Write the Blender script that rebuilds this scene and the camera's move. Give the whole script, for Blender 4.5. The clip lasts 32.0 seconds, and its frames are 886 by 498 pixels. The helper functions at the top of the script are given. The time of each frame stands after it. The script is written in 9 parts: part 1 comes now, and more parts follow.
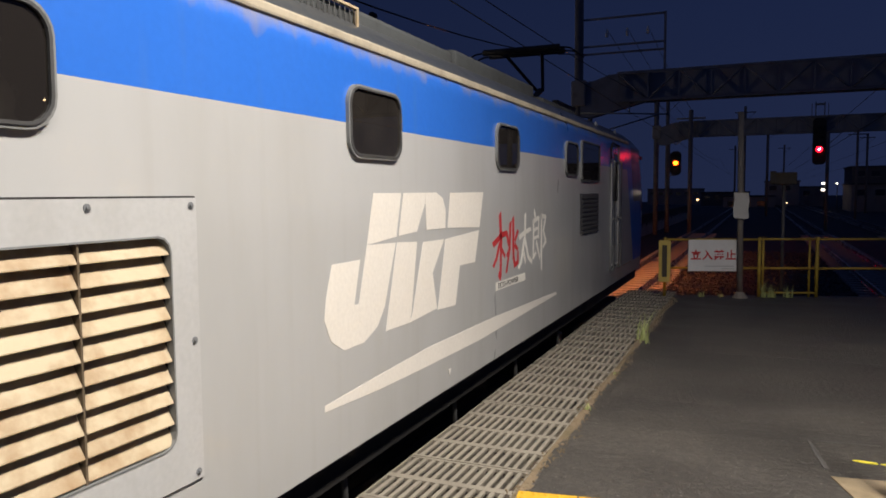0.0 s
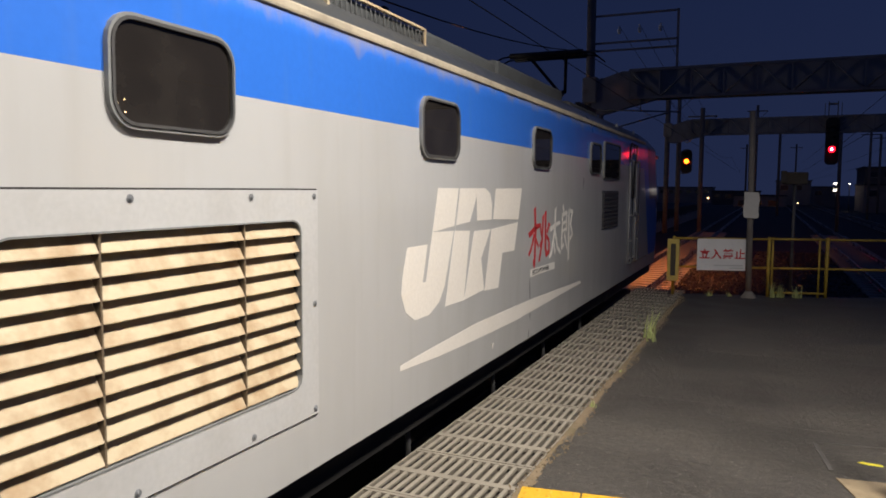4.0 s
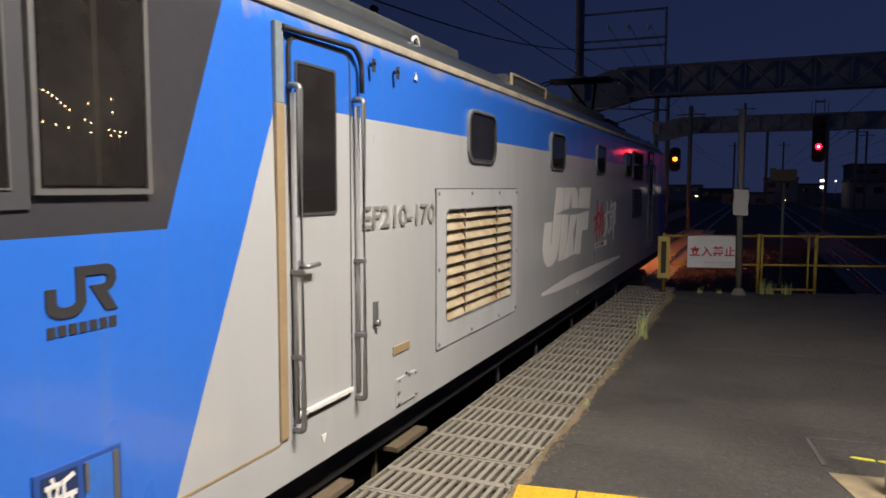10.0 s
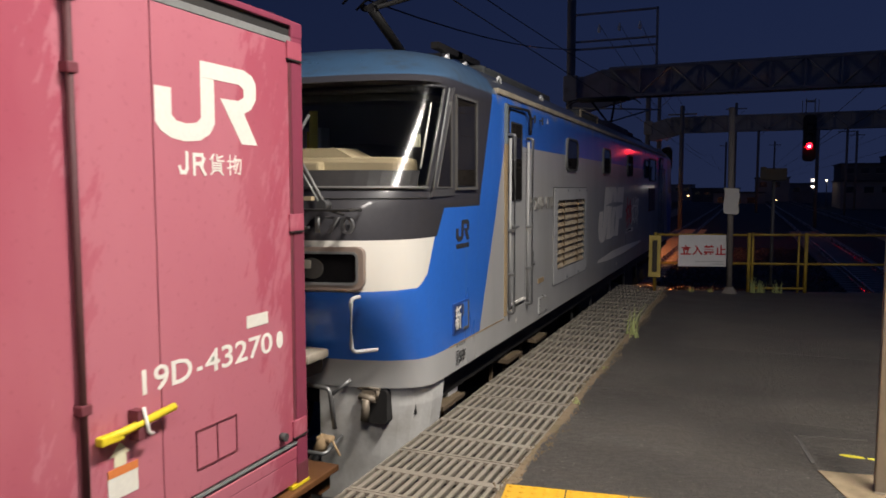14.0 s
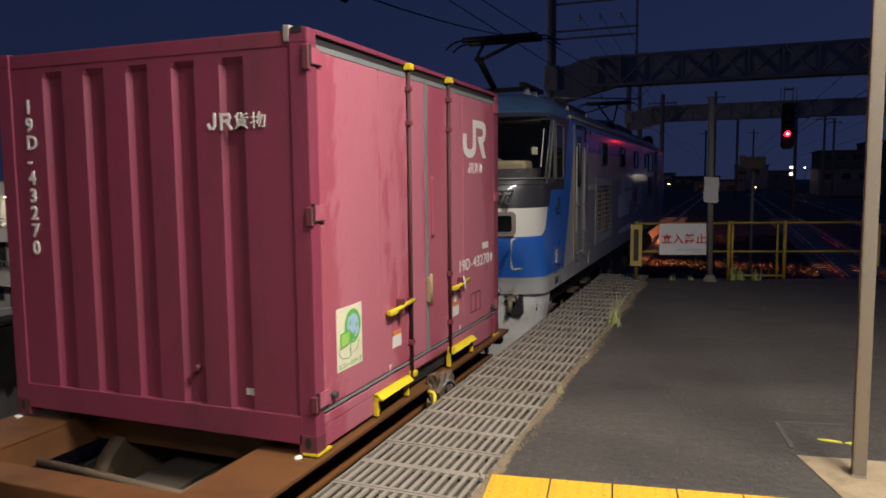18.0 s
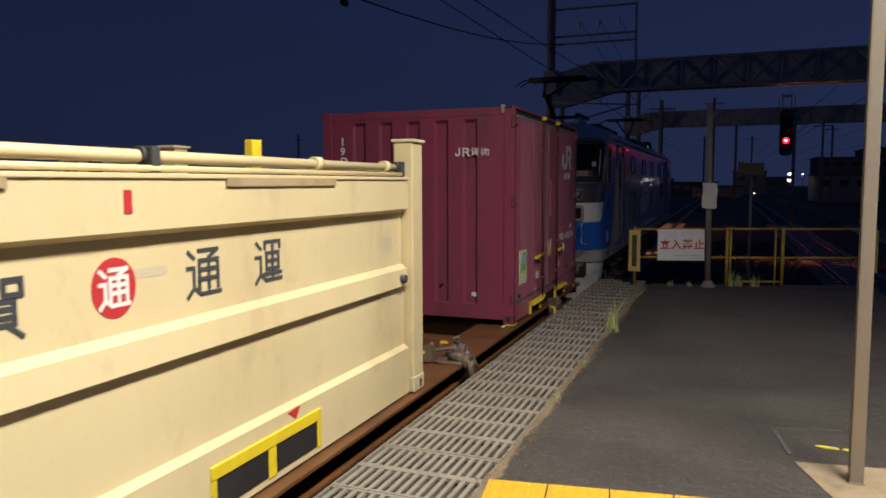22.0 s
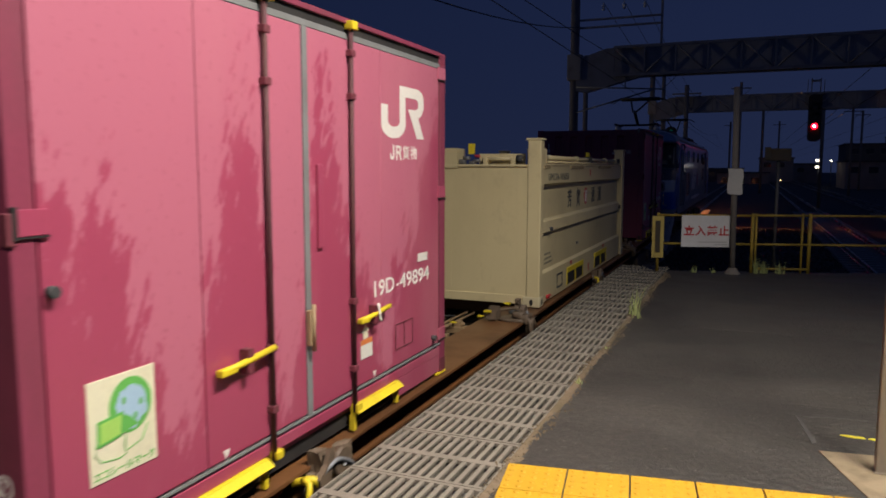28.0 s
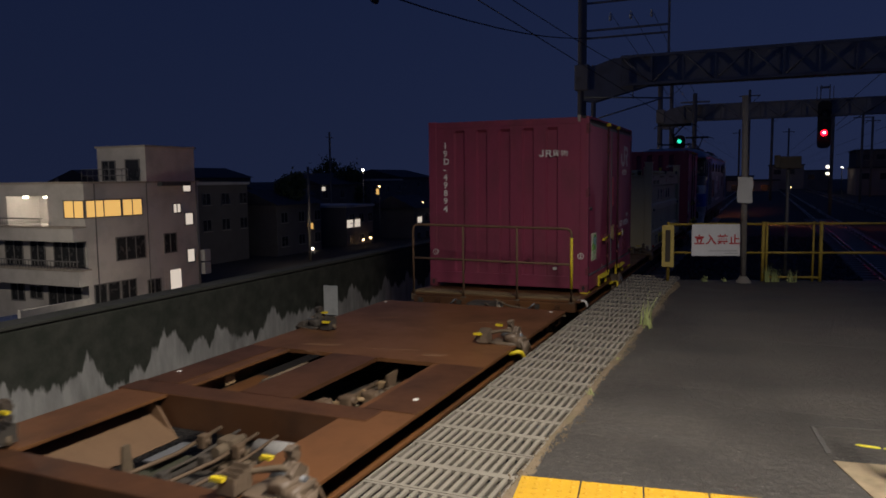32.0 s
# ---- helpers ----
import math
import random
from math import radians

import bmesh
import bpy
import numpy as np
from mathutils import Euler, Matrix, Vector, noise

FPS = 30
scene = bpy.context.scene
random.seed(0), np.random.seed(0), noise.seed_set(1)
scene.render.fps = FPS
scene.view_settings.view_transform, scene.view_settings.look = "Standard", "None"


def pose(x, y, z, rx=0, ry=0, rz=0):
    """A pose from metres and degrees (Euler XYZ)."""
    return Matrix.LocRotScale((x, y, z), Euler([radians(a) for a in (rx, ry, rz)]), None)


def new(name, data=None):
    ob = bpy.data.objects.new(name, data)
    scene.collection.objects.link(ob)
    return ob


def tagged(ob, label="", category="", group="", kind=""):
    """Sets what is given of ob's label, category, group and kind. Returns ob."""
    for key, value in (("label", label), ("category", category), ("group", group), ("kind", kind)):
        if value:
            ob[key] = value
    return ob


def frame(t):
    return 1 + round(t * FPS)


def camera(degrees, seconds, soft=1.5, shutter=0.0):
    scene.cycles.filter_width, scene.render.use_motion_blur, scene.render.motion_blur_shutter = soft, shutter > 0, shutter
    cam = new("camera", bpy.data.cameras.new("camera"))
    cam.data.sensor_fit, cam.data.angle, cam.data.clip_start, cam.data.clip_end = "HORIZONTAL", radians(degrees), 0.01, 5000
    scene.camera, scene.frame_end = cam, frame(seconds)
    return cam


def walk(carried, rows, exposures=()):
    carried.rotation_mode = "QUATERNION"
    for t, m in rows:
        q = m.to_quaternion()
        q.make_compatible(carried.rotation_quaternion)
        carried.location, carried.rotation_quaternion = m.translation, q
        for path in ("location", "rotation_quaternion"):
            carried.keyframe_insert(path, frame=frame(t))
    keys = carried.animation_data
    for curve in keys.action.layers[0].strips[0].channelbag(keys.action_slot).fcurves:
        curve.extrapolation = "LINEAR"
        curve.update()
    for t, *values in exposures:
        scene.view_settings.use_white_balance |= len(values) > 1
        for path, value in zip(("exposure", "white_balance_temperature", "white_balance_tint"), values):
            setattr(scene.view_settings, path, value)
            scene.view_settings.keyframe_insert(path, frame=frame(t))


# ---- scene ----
EXPOSURES = ((0.0, -0.12), (3.0, -0.08), (8.0, 0.0), (11.0, 0.0), (13.5, -0.15), (17.0, 0.05), (19.0, 0.0), (21.0, 0.02), (23.0, -0.06), (25.4, 0.1), (28.0, -0.17), (30.0, 0.0), (31.0, -0.12), (32.0, -0.2))


# ---- the camera, carried almost on one spot ----
def held(x, y, z, yaw, pitch, lean):
    return pose(x, y, z, 90 + pitch, 0, yaw) @ pose(0, 0, 0, 0, 0, lean)


cam = camera(62.18, 32.0, soft=1.7, shutter=0.4)
walk(cam, [
    (0.0, held(0.001, -0.014, 1.538, 23.14, -4.29, -0.39)),
    (0.5, held(0.001, -0.012, 1.538, 22.61, -4.39, -0.35)),
    (1.0, held(0.007, 0.000, 1.539, 22.34, -4.42, -0.35)),
    (1.5, held(0.012, 0.007, 1.536, 22.21, -4.41, -0.41)),
    (2.0, held(0.011, 0.017, 1.534, 22.21, -4.39, -0.41)),
    (2.5, held(0.010, 0.017, 1.536, 22.46, -4.41, -0.38)),
    (3.0, held(0.013, 0.003, 1.538, 22.96, -4.42, -0.25)),
    (3.5, held(0.010, -0.010, 1.541, 23.47, -4.54, 0.10)),
    (5.5, held(0.011, -0.029, 1.537, 24.05, -5.01, 0.75)),
    (6.0, held(0.006, -0.025, 1.538, 23.89, -5.16, 0.79)),
    (6.5, held(0.005, -0.017, 1.539, 23.93, -5.24, 0.67)),
    (7.0, held(0.000, -0.023, 1.543, 24.08, -5.28, 0.50)),
    (7.5, held(-0.000, -0.021, 1.542, 24.17, -5.21, 0.35)),
    (8.0, held(-0.002, -0.020, 1.539, 24.11, -5.18, 0.31)),
    (8.5, held(-0.005, -0.012, 1.537, 23.88, -5.12, 0.25)),
    (9.0, held(-0.009, -0.008, 1.536, 23.54, -5.05, 0.13)),
    (9.5, held(-0.015, -0.019, 1.543, 23.19, -4.99, 0.15)),
    (10.0, held(-0.012, -0.026, 1.539, 23.01, -4.75, 0.11)),
    (10.5, held(-0.010, -0.011, 1.535, 23.03, -4.60, 0.10)),
    (11.0, held(-0.002, 0.000, 1.533, 23.18, -4.48, -0.01)),
    (11.5, held(0.002, 0.016, 1.529, 23.35, -4.46, -0.16)),
    (12.0, held(0.007, 0.022, 1.524, 23.46, -4.49, -0.29)),
    (12.5, held(0.007, 0.025, 1.527, 23.41, -4.56, -0.31)),
    (13.0, held(0.006, 0.025, 1.525, 23.27, -4.54, -0.33)),
    (13.5, held(0.007, 0.022, 1.525, 22.97, -4.56, -0.24)),
    (14.0, held(0.003, 0.010, 1.526, 22.46, -4.72, -0.02)),
    (14.5, held(-0.011, 0.009, 1.531, 21.75, -5.08, 0.36)),
    (16.5, held(0.009, 0.009, 1.537, 21.27, -5.43, -0.48)),
    (17.0, held(0.011, 0.007, 1.535, 21.27, -5.47, -0.42)),
    (17.5, held(0.001, 0.008, 1.536, 21.15, -5.53, -0.35)),
    (18.0, held(0.005, 0.001, 1.538, 21.12, -5.47, -0.53)),
    (18.5, held(0.005, 0.005, 1.538, 21.07, -5.45, -0.49)),
    (19.0, held(-0.000, 0.006, 1.536, 20.99, -5.44, -0.46)),
    (19.5, held(-0.001, 0.008, 1.533, 20.88, -5.40, -0.43)),
    (20.0, held(-0.000, 0.013, 1.533, 20.88, -5.28, -0.39)),
    (20.5, held(-0.002, 0.008, 1.540, 20.95, -5.19, -0.48)),
    (21.0, held(0.004, 0.001, 1.540, 21.13, -5.09, -0.56)),
    (21.5, held(0.004, 0.004, 1.538, 21.17, -5.04, -0.52)),
    (22.0, held(0.005, 0.000, 1.538, 20.99, -5.14, -0.17)),
    (22.5, held(0.003, -0.005, 1.535, 20.96, -5.69, 0.10)),
    (23.0, held(-0.003, -0.012, 1.533, 21.21, -6.10, 0.36)),
    (23.5, held(-0.010, -0.021, 1.538, 21.56, -6.38, 0.48)),
    (24.0, held(-0.007, -0.012, 1.535, 21.75, -6.48, 0.38)),
    (24.5, held(0.000, -0.009, 1.532, 21.89, -6.42, 0.28)),
    (25.0, held(-0.000, -0.011, 1.534, 22.23, -6.41, 0.32)),
    (25.5, held(-0.003, 0.003, 1.531, 22.55, -6.35, 0.26)),
    (27.5, held(0.007, 0.012, 1.529, 22.69, -6.24, -0.04)),
    (28.0, held(-0.001, 0.013, 1.529, 22.66, -6.29, 0.07)),
    (28.5, held(-0.009, 0.007, 1.533, 22.57, -6.32, 0.09)),
    (29.0, held(-0.011, 0.010, 1.532, 22.57, -6.20, -0.09)),
    (29.5, held(-0.016, 0.010, 1.533, 22.74, -6.01, -0.19)),
    (30.0, held(-0.017, 0.014, 1.532, 22.97, -5.80, -0.27)),
    (30.5, held(-0.012, 0.004, 1.533, 23.15, -5.59, -0.40)),
    (31.0, held(-0.010, 0.001, 1.539, 23.24, -5.52, -0.43)),
    (31.5, held(-0.005, 0.002, 1.539, 23.31, -5.49, -0.47)),
    (32.0, held(0.002, -0.007, 1.542, 23.40, -5.43, -0.62)),
], exposures=EXPOSURES)

# how far the train has rolled along its track, in metres
ROLLED = (
    (0.0, -12.631),
    (0.5, -12.564),
    (1.0, -12.477),
    (1.5, -12.394),
    (2.0, -12.303),
    (2.5, -12.207),
    (3.0, -12.097),
    (3.5, -11.989),
    (5.5, -11.321),
    (6.0, -11.101),
    (6.5, -10.855),
    (7.0, -10.608),
    (7.5, -10.313),
    (8.0, -10.001),
    (8.5, -9.662),
    (9.0, -9.300),
    (9.5, -8.940),
    (10.0, -8.550),
    (10.5, -8.140),
    (11.0, -7.704),
    (11.5, -7.267),
    (12.0, -6.824),
    (12.5, -6.374),
    (13.0, -5.928),
    (13.5, -5.472),
    (14.0, -5.020),
    (14.5, -4.556),
    (16.5, -2.601),
    (17.0, -2.091),
    (17.5, -1.575),
    (18.0, -1.052),
    (18.5, -0.527),
    (19.0, -0.000),
    (19.5, 0.548),
    (20.0, 1.109),
    (20.5, 1.656),
    (21.0, 2.213),
    (21.5, 2.771),
    (22.0, 3.332),
    (22.5, 3.916),
    (23.0, 4.494),
    (23.5, 5.101),
    (24.0, 5.750),
    (24.5, 6.464),
    (25.0, 7.190),
    (25.5, 7.965),
    (27.5, 11.356),
    (28.0, 12.264),
    (28.5, 13.192),
    (29.0, 14.180),
    (29.5, 15.194),
    (30.0, 16.213),
    (30.5, 17.318),
    (31.0, 18.462),
    (31.5, 19.658),
    (32.0, 20.896),
)

# ---- dusk sky and the platform lamps ----
world = bpy.data.worlds.new("dusk")
scene.world = world
world.use_nodes = True
wt = world.node_tree
wt.nodes.clear()
w_out = wt.nodes.new("ShaderNodeOutputWorld")
w_bg = wt.nodes.new("ShaderNodeBackground")
w_ramp = wt.nodes.new("ShaderNodeValToRGB")
w_sep = wt.nodes.new("ShaderNodeSeparateXYZ")
w_tc = wt.nodes.new("ShaderNodeTexCoord")
wt.links.new(w_tc.outputs["Generated"], w_sep.inputs[0])
wt.links.new(w_sep.outputs["Z"], w_ramp.inputs[0])
w_side = wt.nodes.new("ShaderNodeMapRange")        # the afterglow lies to the east of the line
for socket, v in zip(w_side.inputs[1:5], (-0.9, 0.5, 0.8, 1.3)):
    socket.default_value = v
wt.links.new(w_sep.outputs["X"], w_side.inputs[0])
wt.links.new(w_side.outputs[0], w_bg.inputs[1])
wt.links.new(w_ramp.outputs[0], w_bg.inputs[0])
wt.links.new(w_bg.outputs[0], w_out.inputs[0])
w_ramp.color_ramp.elements[0].position, w_ramp.color_ramp.elements[0].color = 0.0, (0.0132, 0.0195, 0.053, 1)
w_ramp.color_ramp.elements[1].position, w_ramp.color_ramp.elements[1].color = 0.5, (0.0058, 0.0125, 0.047, 1)


def platform_lamp(at, watts, colour=(1.0, 0.93, 0.86)):
    """A fluorescent lamp over the platform, behind and above the camera, tilted towards the track."""
    data = bpy.data.lights.new("platform_lamp", "AREA")
    data.shape, data.size, data.size_y, data.spread = "RECTANGLE", 0.7, 2.4, radians(136)
    data.energy, data.color = watts, colour
    ob = new("platform_lamp", data)
    ob.location = at
    ob.rotation_euler = (0, radians(18), 0)
    return ob


platform_lamp((1.5, 2.7, 6.2), 560)
platform_lamp((1.5, -3.0, 6.2), 300)

# ---- helpers for meshes, parts and materials ----
TX = -3.452          # middle of the train's track
RAIL = -1.10         # top of rail; the platform's surface is at 0
SIDE = -1.979        # outer skin of the locomotive
BOX = -2.227         # outer skin of the freight containers


def thing(name, at, label, category, group="", kind=""):
    """An Empty at a thing's base; its parts are built in place and hang from it."""
    ob = new(name)
    ob.empty_display_size = 0.2
    ob.location = at
    return tagged(ob, label, category, group, kind)


def part(name, bm, material, parent=None, label="", smooth=False):
    """One mesh object out of a bmesh in world places, under a thing or a part."""
    me = bpy.data.meshes.new(name)
    if smooth:
        for f in bm.faces:
            f.smooth = True
    bm.to_mesh(me)
    bm.free()
    me.materials.append(material)
    ob = new(name, me)
    if parent is not None:
        ob.parent = parent
        origin = Vector(parent.location) if parent.parent is None else Vector((0, 0, 0))
        ob.location = -origin if parent.type == "EMPTY" else Vector((0, 0, 0))
    if label:
        ob["label"] = label
    return ob


def setting(name, bm, material, label="", smooth=False):
    return tagged(part(name, bm, material, None, label, smooth), kind="structure")


def slab(x0, x1, y0, y1, z0, z1, bevel=0.0):
    bm = bmesh.new()
    bmesh.ops.create_cube(bm, size=1, matrix=Matrix.Translation(((x0 + x1) / 2, (y0 + y1) / 2, (z0 + z1) / 2)) @ Matrix.Diagonal((abs(x1 - x0), abs(y1 - y0), abs(z1 - z0), 1)))
    if bevel:
        bmesh.ops.bevel(bm, geom=bm.edges[:], offset=bevel, segments=2, affect="EDGES", profile=0.6)
    return bm


def merge(*bms):
    out = bms[0]
    for bm in bms[1:]:
        me = bpy.data.meshes.new("t")
        bm.to_mesh(me)
        out.from_mesh(me)
        bpy.data.meshes.remove(me)
        bm.free()
    return out


def slabs(*boxes, bevel=0.0):
    return merge(*[slab(*b, bevel=bevel) for b in boxes])


def tube(points, r, sides=8):
    """A round bar along a line of points."""
    pts = [Vector(q) for q in points]
    bm = bmesh.new()
    rings = []
    for i, q in enumerate(pts):
        d = (pts[min(i + 1, len(pts) - 1)] - pts[max(i - 1, 0)]).normalized()
        u = d.cross(Vector((0, 0, 1)))
        u = Vector((1, 0, 0)) if u.length < 1e-3 else u.normalized()
        v = d.cross(u)
        rings.append([bm.verts.new(q + r * (math.cos(2 * math.pi * k / sides) * u + math.sin(2 * math.pi * k / sides) * v)) for k in range(sides)])
    for a, b in zip(rings, rings[1:]):
        for k in range(sides):
            bm.faces.new((a[k], a[(k + 1) % sides], b[(k + 1) % sides], b[k]))
    bm.faces.new(rings[0][::-1])
    bm.faces.new(rings[-1])
    for f in bm.faces:
        f.smooth = len(f.verts) == 4
    bmesh.ops.recalc_face_normals(bm, faces=bm.faces[:])
    return bm


def bend(points, r=0.05, n=4):
    """Rounds the corners of a line of points."""
    pts = [Vector(q) for q in points]
    out = [pts[0]]
    for a, b, c in zip(pts, pts[1:], pts[2:]):
        k = min(r, (a - b).length * 0.45, (c - b).length * 0.45)
        p0, p1 = b + (a - b).normalized() * k, b + (c - b).normalized() * k
        for i in range(n + 1):
            s = i / n
            out.append((1 - s) ** 2 * p0 + 2 * s * (1 - s) * b + s * s * p1)
    return out + [pts[-1]]


def lumpy(bm, amount, seed):
    """Cast or caked surface: finer faces, each corner a little out of place."""
    rnd = random.Random(seed)
    bmesh.ops.subdivide_edges(bm, edges=bm.edges[:], cuts=2, use_grid_fill=True)
    for v in bm.verts:
        v.co += Vector((rnd.gauss(0, amount), rnd.gauss(0, amount), rnd.gauss(0, amount)))
    return bm


def rod(a, b, r, sides=12):
    return tube([a, b], r, sides)


def plate(poly, axis, d0, d1):
    """A flat outline given in the two other axes, made thick from d0 to d1 along axis."""
    def at(p, d):
        return {"x": (d, p[0], p[1]), "y": (p[0], d, p[1]), "z": (p[0], p[1], d)}[axis]
    bm = bmesh.new()
    a = [bm.verts.new(at(p, d0)) for p in poly]
    b = [bm.verts.new(at(p, d1)) for p in poly]
    n = len(poly)
    bm.faces.new(a)
    bm.faces.new(b[::-1])
    for i in range(n):
        bm.faces.new((a[i], b[i], b[(i + 1) % n], a[(i + 1) % n]))
    bmesh.ops.recalc_face_normals(bm, faces=bm.faces[:])
    return bm


def rounded(a0, a1, b0, b1, r, n=5):
    out = []
    for ca, cb, s in ((a1 - r, b1 - r, 0), (a0 + r, b1 - r, 90), (a0 + r, b0 + r, 180), (a1 - r, b0 + r, 270)):
        for i in range(n + 1):
            t = radians(s + 90 * i / n)
            out.append((ca + r * math.cos(t), cb + r * math.sin(t)))
    return out


def ring(outer, inner, axis, d0, d1):
    """A frame between two outlines with as many points."""
    def at(p, d):
        return {"x": (d, p[0], p[1]), "y": (p[0], d, p[1]), "z": (p[0], p[1], d)}[axis]
    bm = bmesh.new()
    n = len(outer)
    v = [[bm.verts.new(at(p, d)) for p in q] for q, d in ((outer, d0), (outer, d1), (inner, d1), (inner, d0))]
    for i in range(n):
        j = (i + 1) % n
        for k in range(4):
            a, b = v[k], v[(k + 1) % 4]
            bm.faces.new((a[i], a[j], b[j], b[i]))
    bmesh.ops.recalc_face_normals(bm, faces=bm.faces[:])
    return bm


def loft(rings, closed=True, cap=True):
    bm = bmesh.new()
    vs = [[bm.verts.new(q) for q in r] for r in rings]
    n = len(vs[0])
    for a, b in zip(vs, vs[1:]):
        for i in range(n if closed else n - 1):
            j = (i + 1) % n
            bm.faces.new((a[i], a[j], b[j], b[i]))
    if cap and closed:
        bm.faces.new(vs[0][::-1])
        bm.faces.new(vs[-1])
    bmesh.ops.recalc_face_normals(bm, faces=bm.faces[:])
    return bm


def lettering(text, size, m, depth=0.003, stretch=1.0, spacing=1.0, bold=0.0):
    """Words in Blender's own font as a bmesh, lying in the local x-y plane of m."""
    cu = bpy.data.curves.new("t", "FONT")
    cu.body, cu.size, cu.extrude, cu.space_character, cu.offset = text, size, depth, spacing, bold
    cu.resolution_u = 3
    cu.align_x, cu.align_y = "LEFT", "BOTTOM_BASELINE"
    ob = bpy.data.objects.new("t", cu)
    scene.collection.objects.link(ob)
    dg = bpy.context.evaluated_depsgraph_get()
    me = bpy.data.meshes.new_from_object(ob.evaluated_get(dg))
    bpy.data.objects.remove(ob)
    bpy.data.curves.remove(cu)
    bm = bmesh.new()
    bm.from_mesh(me)
    bpy.data.meshes.remove(me)
    bm.transform(m @ Matrix.Diagonal((stretch, 1, 1, 1)))
    return bm


def on_side(x, y, z):
    """Local x runs along the track, local y up: for writing on a side that faces the platform."""
    return Matrix(((0, 0, 1, x), (1, 0, 0, y), (0, 1, 0, z), (0, 0, 0, 1)))


def on_end(x, y, z):
    """For writing on an end that faces back along the train."""
    return Matrix(((1, 0, 0, x), (0, 0, -1, y), (0, 1, 0, z), (0, 0, 0, 1)))


def fit_width(bm, axis, lo, hi):
    k = "xyz".index(axis)
    a, b = min(v.co[k] for v in bm.verts), max(v.co[k] for v in bm.verts)
    for v in bm.verts:
        v.co[k] = lo + (v.co[k] - a) / (b - a) * (hi - lo)
    return bm


BOXED = ([(0.22, 0.2), (0.22, 0.57), (0.8, 0.57), (0.8, 0.2), (0.22, 0.2)], [(0.22, 0.45), (0.8, 0.45)], [(0.22, 0.32), (0.8, 0.32)], [(0.36, 0.2), (0.1, 0.0)], [(0.66, 0.2), (0.92, 0.0)])
SWEPT = ([(0.05, 0.95), (0.2, 0.82)], [(0.02, 0.62), (0.2, 0.62), (0.2, 0.2)], [(0.02, 0.02), (0.2, 0.2), (0.4, 0.05), (1.0, 0.05)])
SHAPES = {
    "cart": BOXED + ([(0.32, 1.0), (0.08, 0.76)], [(0.22, 0.86), (0.22, 0.64)], [(0.52, 1.0), (0.52, 0.7), (0.96, 0.7)], [(0.9, 0.94), (0.55, 0.82)]),
    "comb": ([(0.2, 1.0), (0.2, 0.0)], [(0.02, 0.7), (0.4, 0.7)], [(0.0, 0.33), (0.42, 0.45)], [(0.6, 1.0), (0.45, 0.65)], [(0.5, 0.8), (0.98, 0.8), (0.9, 0.05), (0.76, 0.08)], [(0.65, 0.8), (0.45, 0.3)], [(0.82, 0.8), (0.55, 0.1)]),
    "sprout": ([(0.03, 0.86), (0.97, 0.86)], [(0.3, 1.0), (0.3, 0.74)], [(0.7, 1.0), (0.7, 0.74)], [(0.03, 0.6), (0.97, 0.6)], [(0.42, 0.72), (0.36, 0.3), (0.08, 0.02)], [(0.38, 0.38), (0.85, 0.38), (0.78, 0.04), (0.58, 0.08)]),
    "crate": BOXED + ([(0.05, 0.87), (0.5, 0.87), (0.46, 0.64)], [(0.27, 1.0), (0.2, 0.78), (0.04, 0.64)], [(0.62, 0.66), (0.62, 0.9), (0.94, 0.9), (0.94, 0.66), (0.62, 0.66)]),
    "road": SWEPT + ([(0.36, 0.97), (0.92, 0.97), (0.66, 0.82)], [(0.36, 0.16), (0.36, 0.76), (0.93, 0.76), (0.93, 0.16)], [(0.36, 0.57), (0.93, 0.57)], [(0.36, 0.37), (0.93, 0.37)], [(0.645, 0.8), (0.645, 0.16)]),
    "wheel": SWEPT + ([(0.36, 0.82), (0.36, 0.97), (0.95, 0.97), (0.95, 0.82)], [(0.42, 0.32), (0.42, 0.7), (0.9, 0.7), (0.9, 0.32), (0.42, 0.32)], [(0.42, 0.51), (0.9, 0.51)], [(0.66, 0.9), (0.66, 0.1)], [(0.34, 0.2), (0.98, 0.2)]),
    "hook": ([(0.0, 0.3), (0.1, 0.06), (0.38, 0.06), (0.52, 0.25), (0.52, 1.0)],),
    "bowl": ([(0.1, 0.0), (0.1, 0.94), (0.7, 0.94), (0.82, 0.74), (0.7, 0.5), (0.12, 0.5)], [(0.52, 0.5), (0.9, 0.0)]),
}


def strokes(kind, a, b, size, width, axis, d0, d1, squeeze=1.0):
    """A painted mark of thick strokes, its lower corner at (a, b) in the plane across the axis."""
    out = []
    lift = 0.00015 if d1 > d0 and axis == "x" else 0.0
    for line in SHAPES[kind]:
        for (p0, q0), (p1, q1) in zip(line, line[1:]):
            p = Vector((a + p0 * size * squeeze, b + q0 * size))
            q = Vector((a + p1 * size * squeeze, b + q1 * size))
            u = (q - p).normalized() * width / 2
            v = Vector((-u.y, u.x))
            out.append(plate([tuple(k) for k in (p - u - v, q + u - v, q + u + v, p - u + v)], axis, d0 - 0.00015 * len(out) * (not lift), d1 + lift * len(out)))
    return merge(*out)


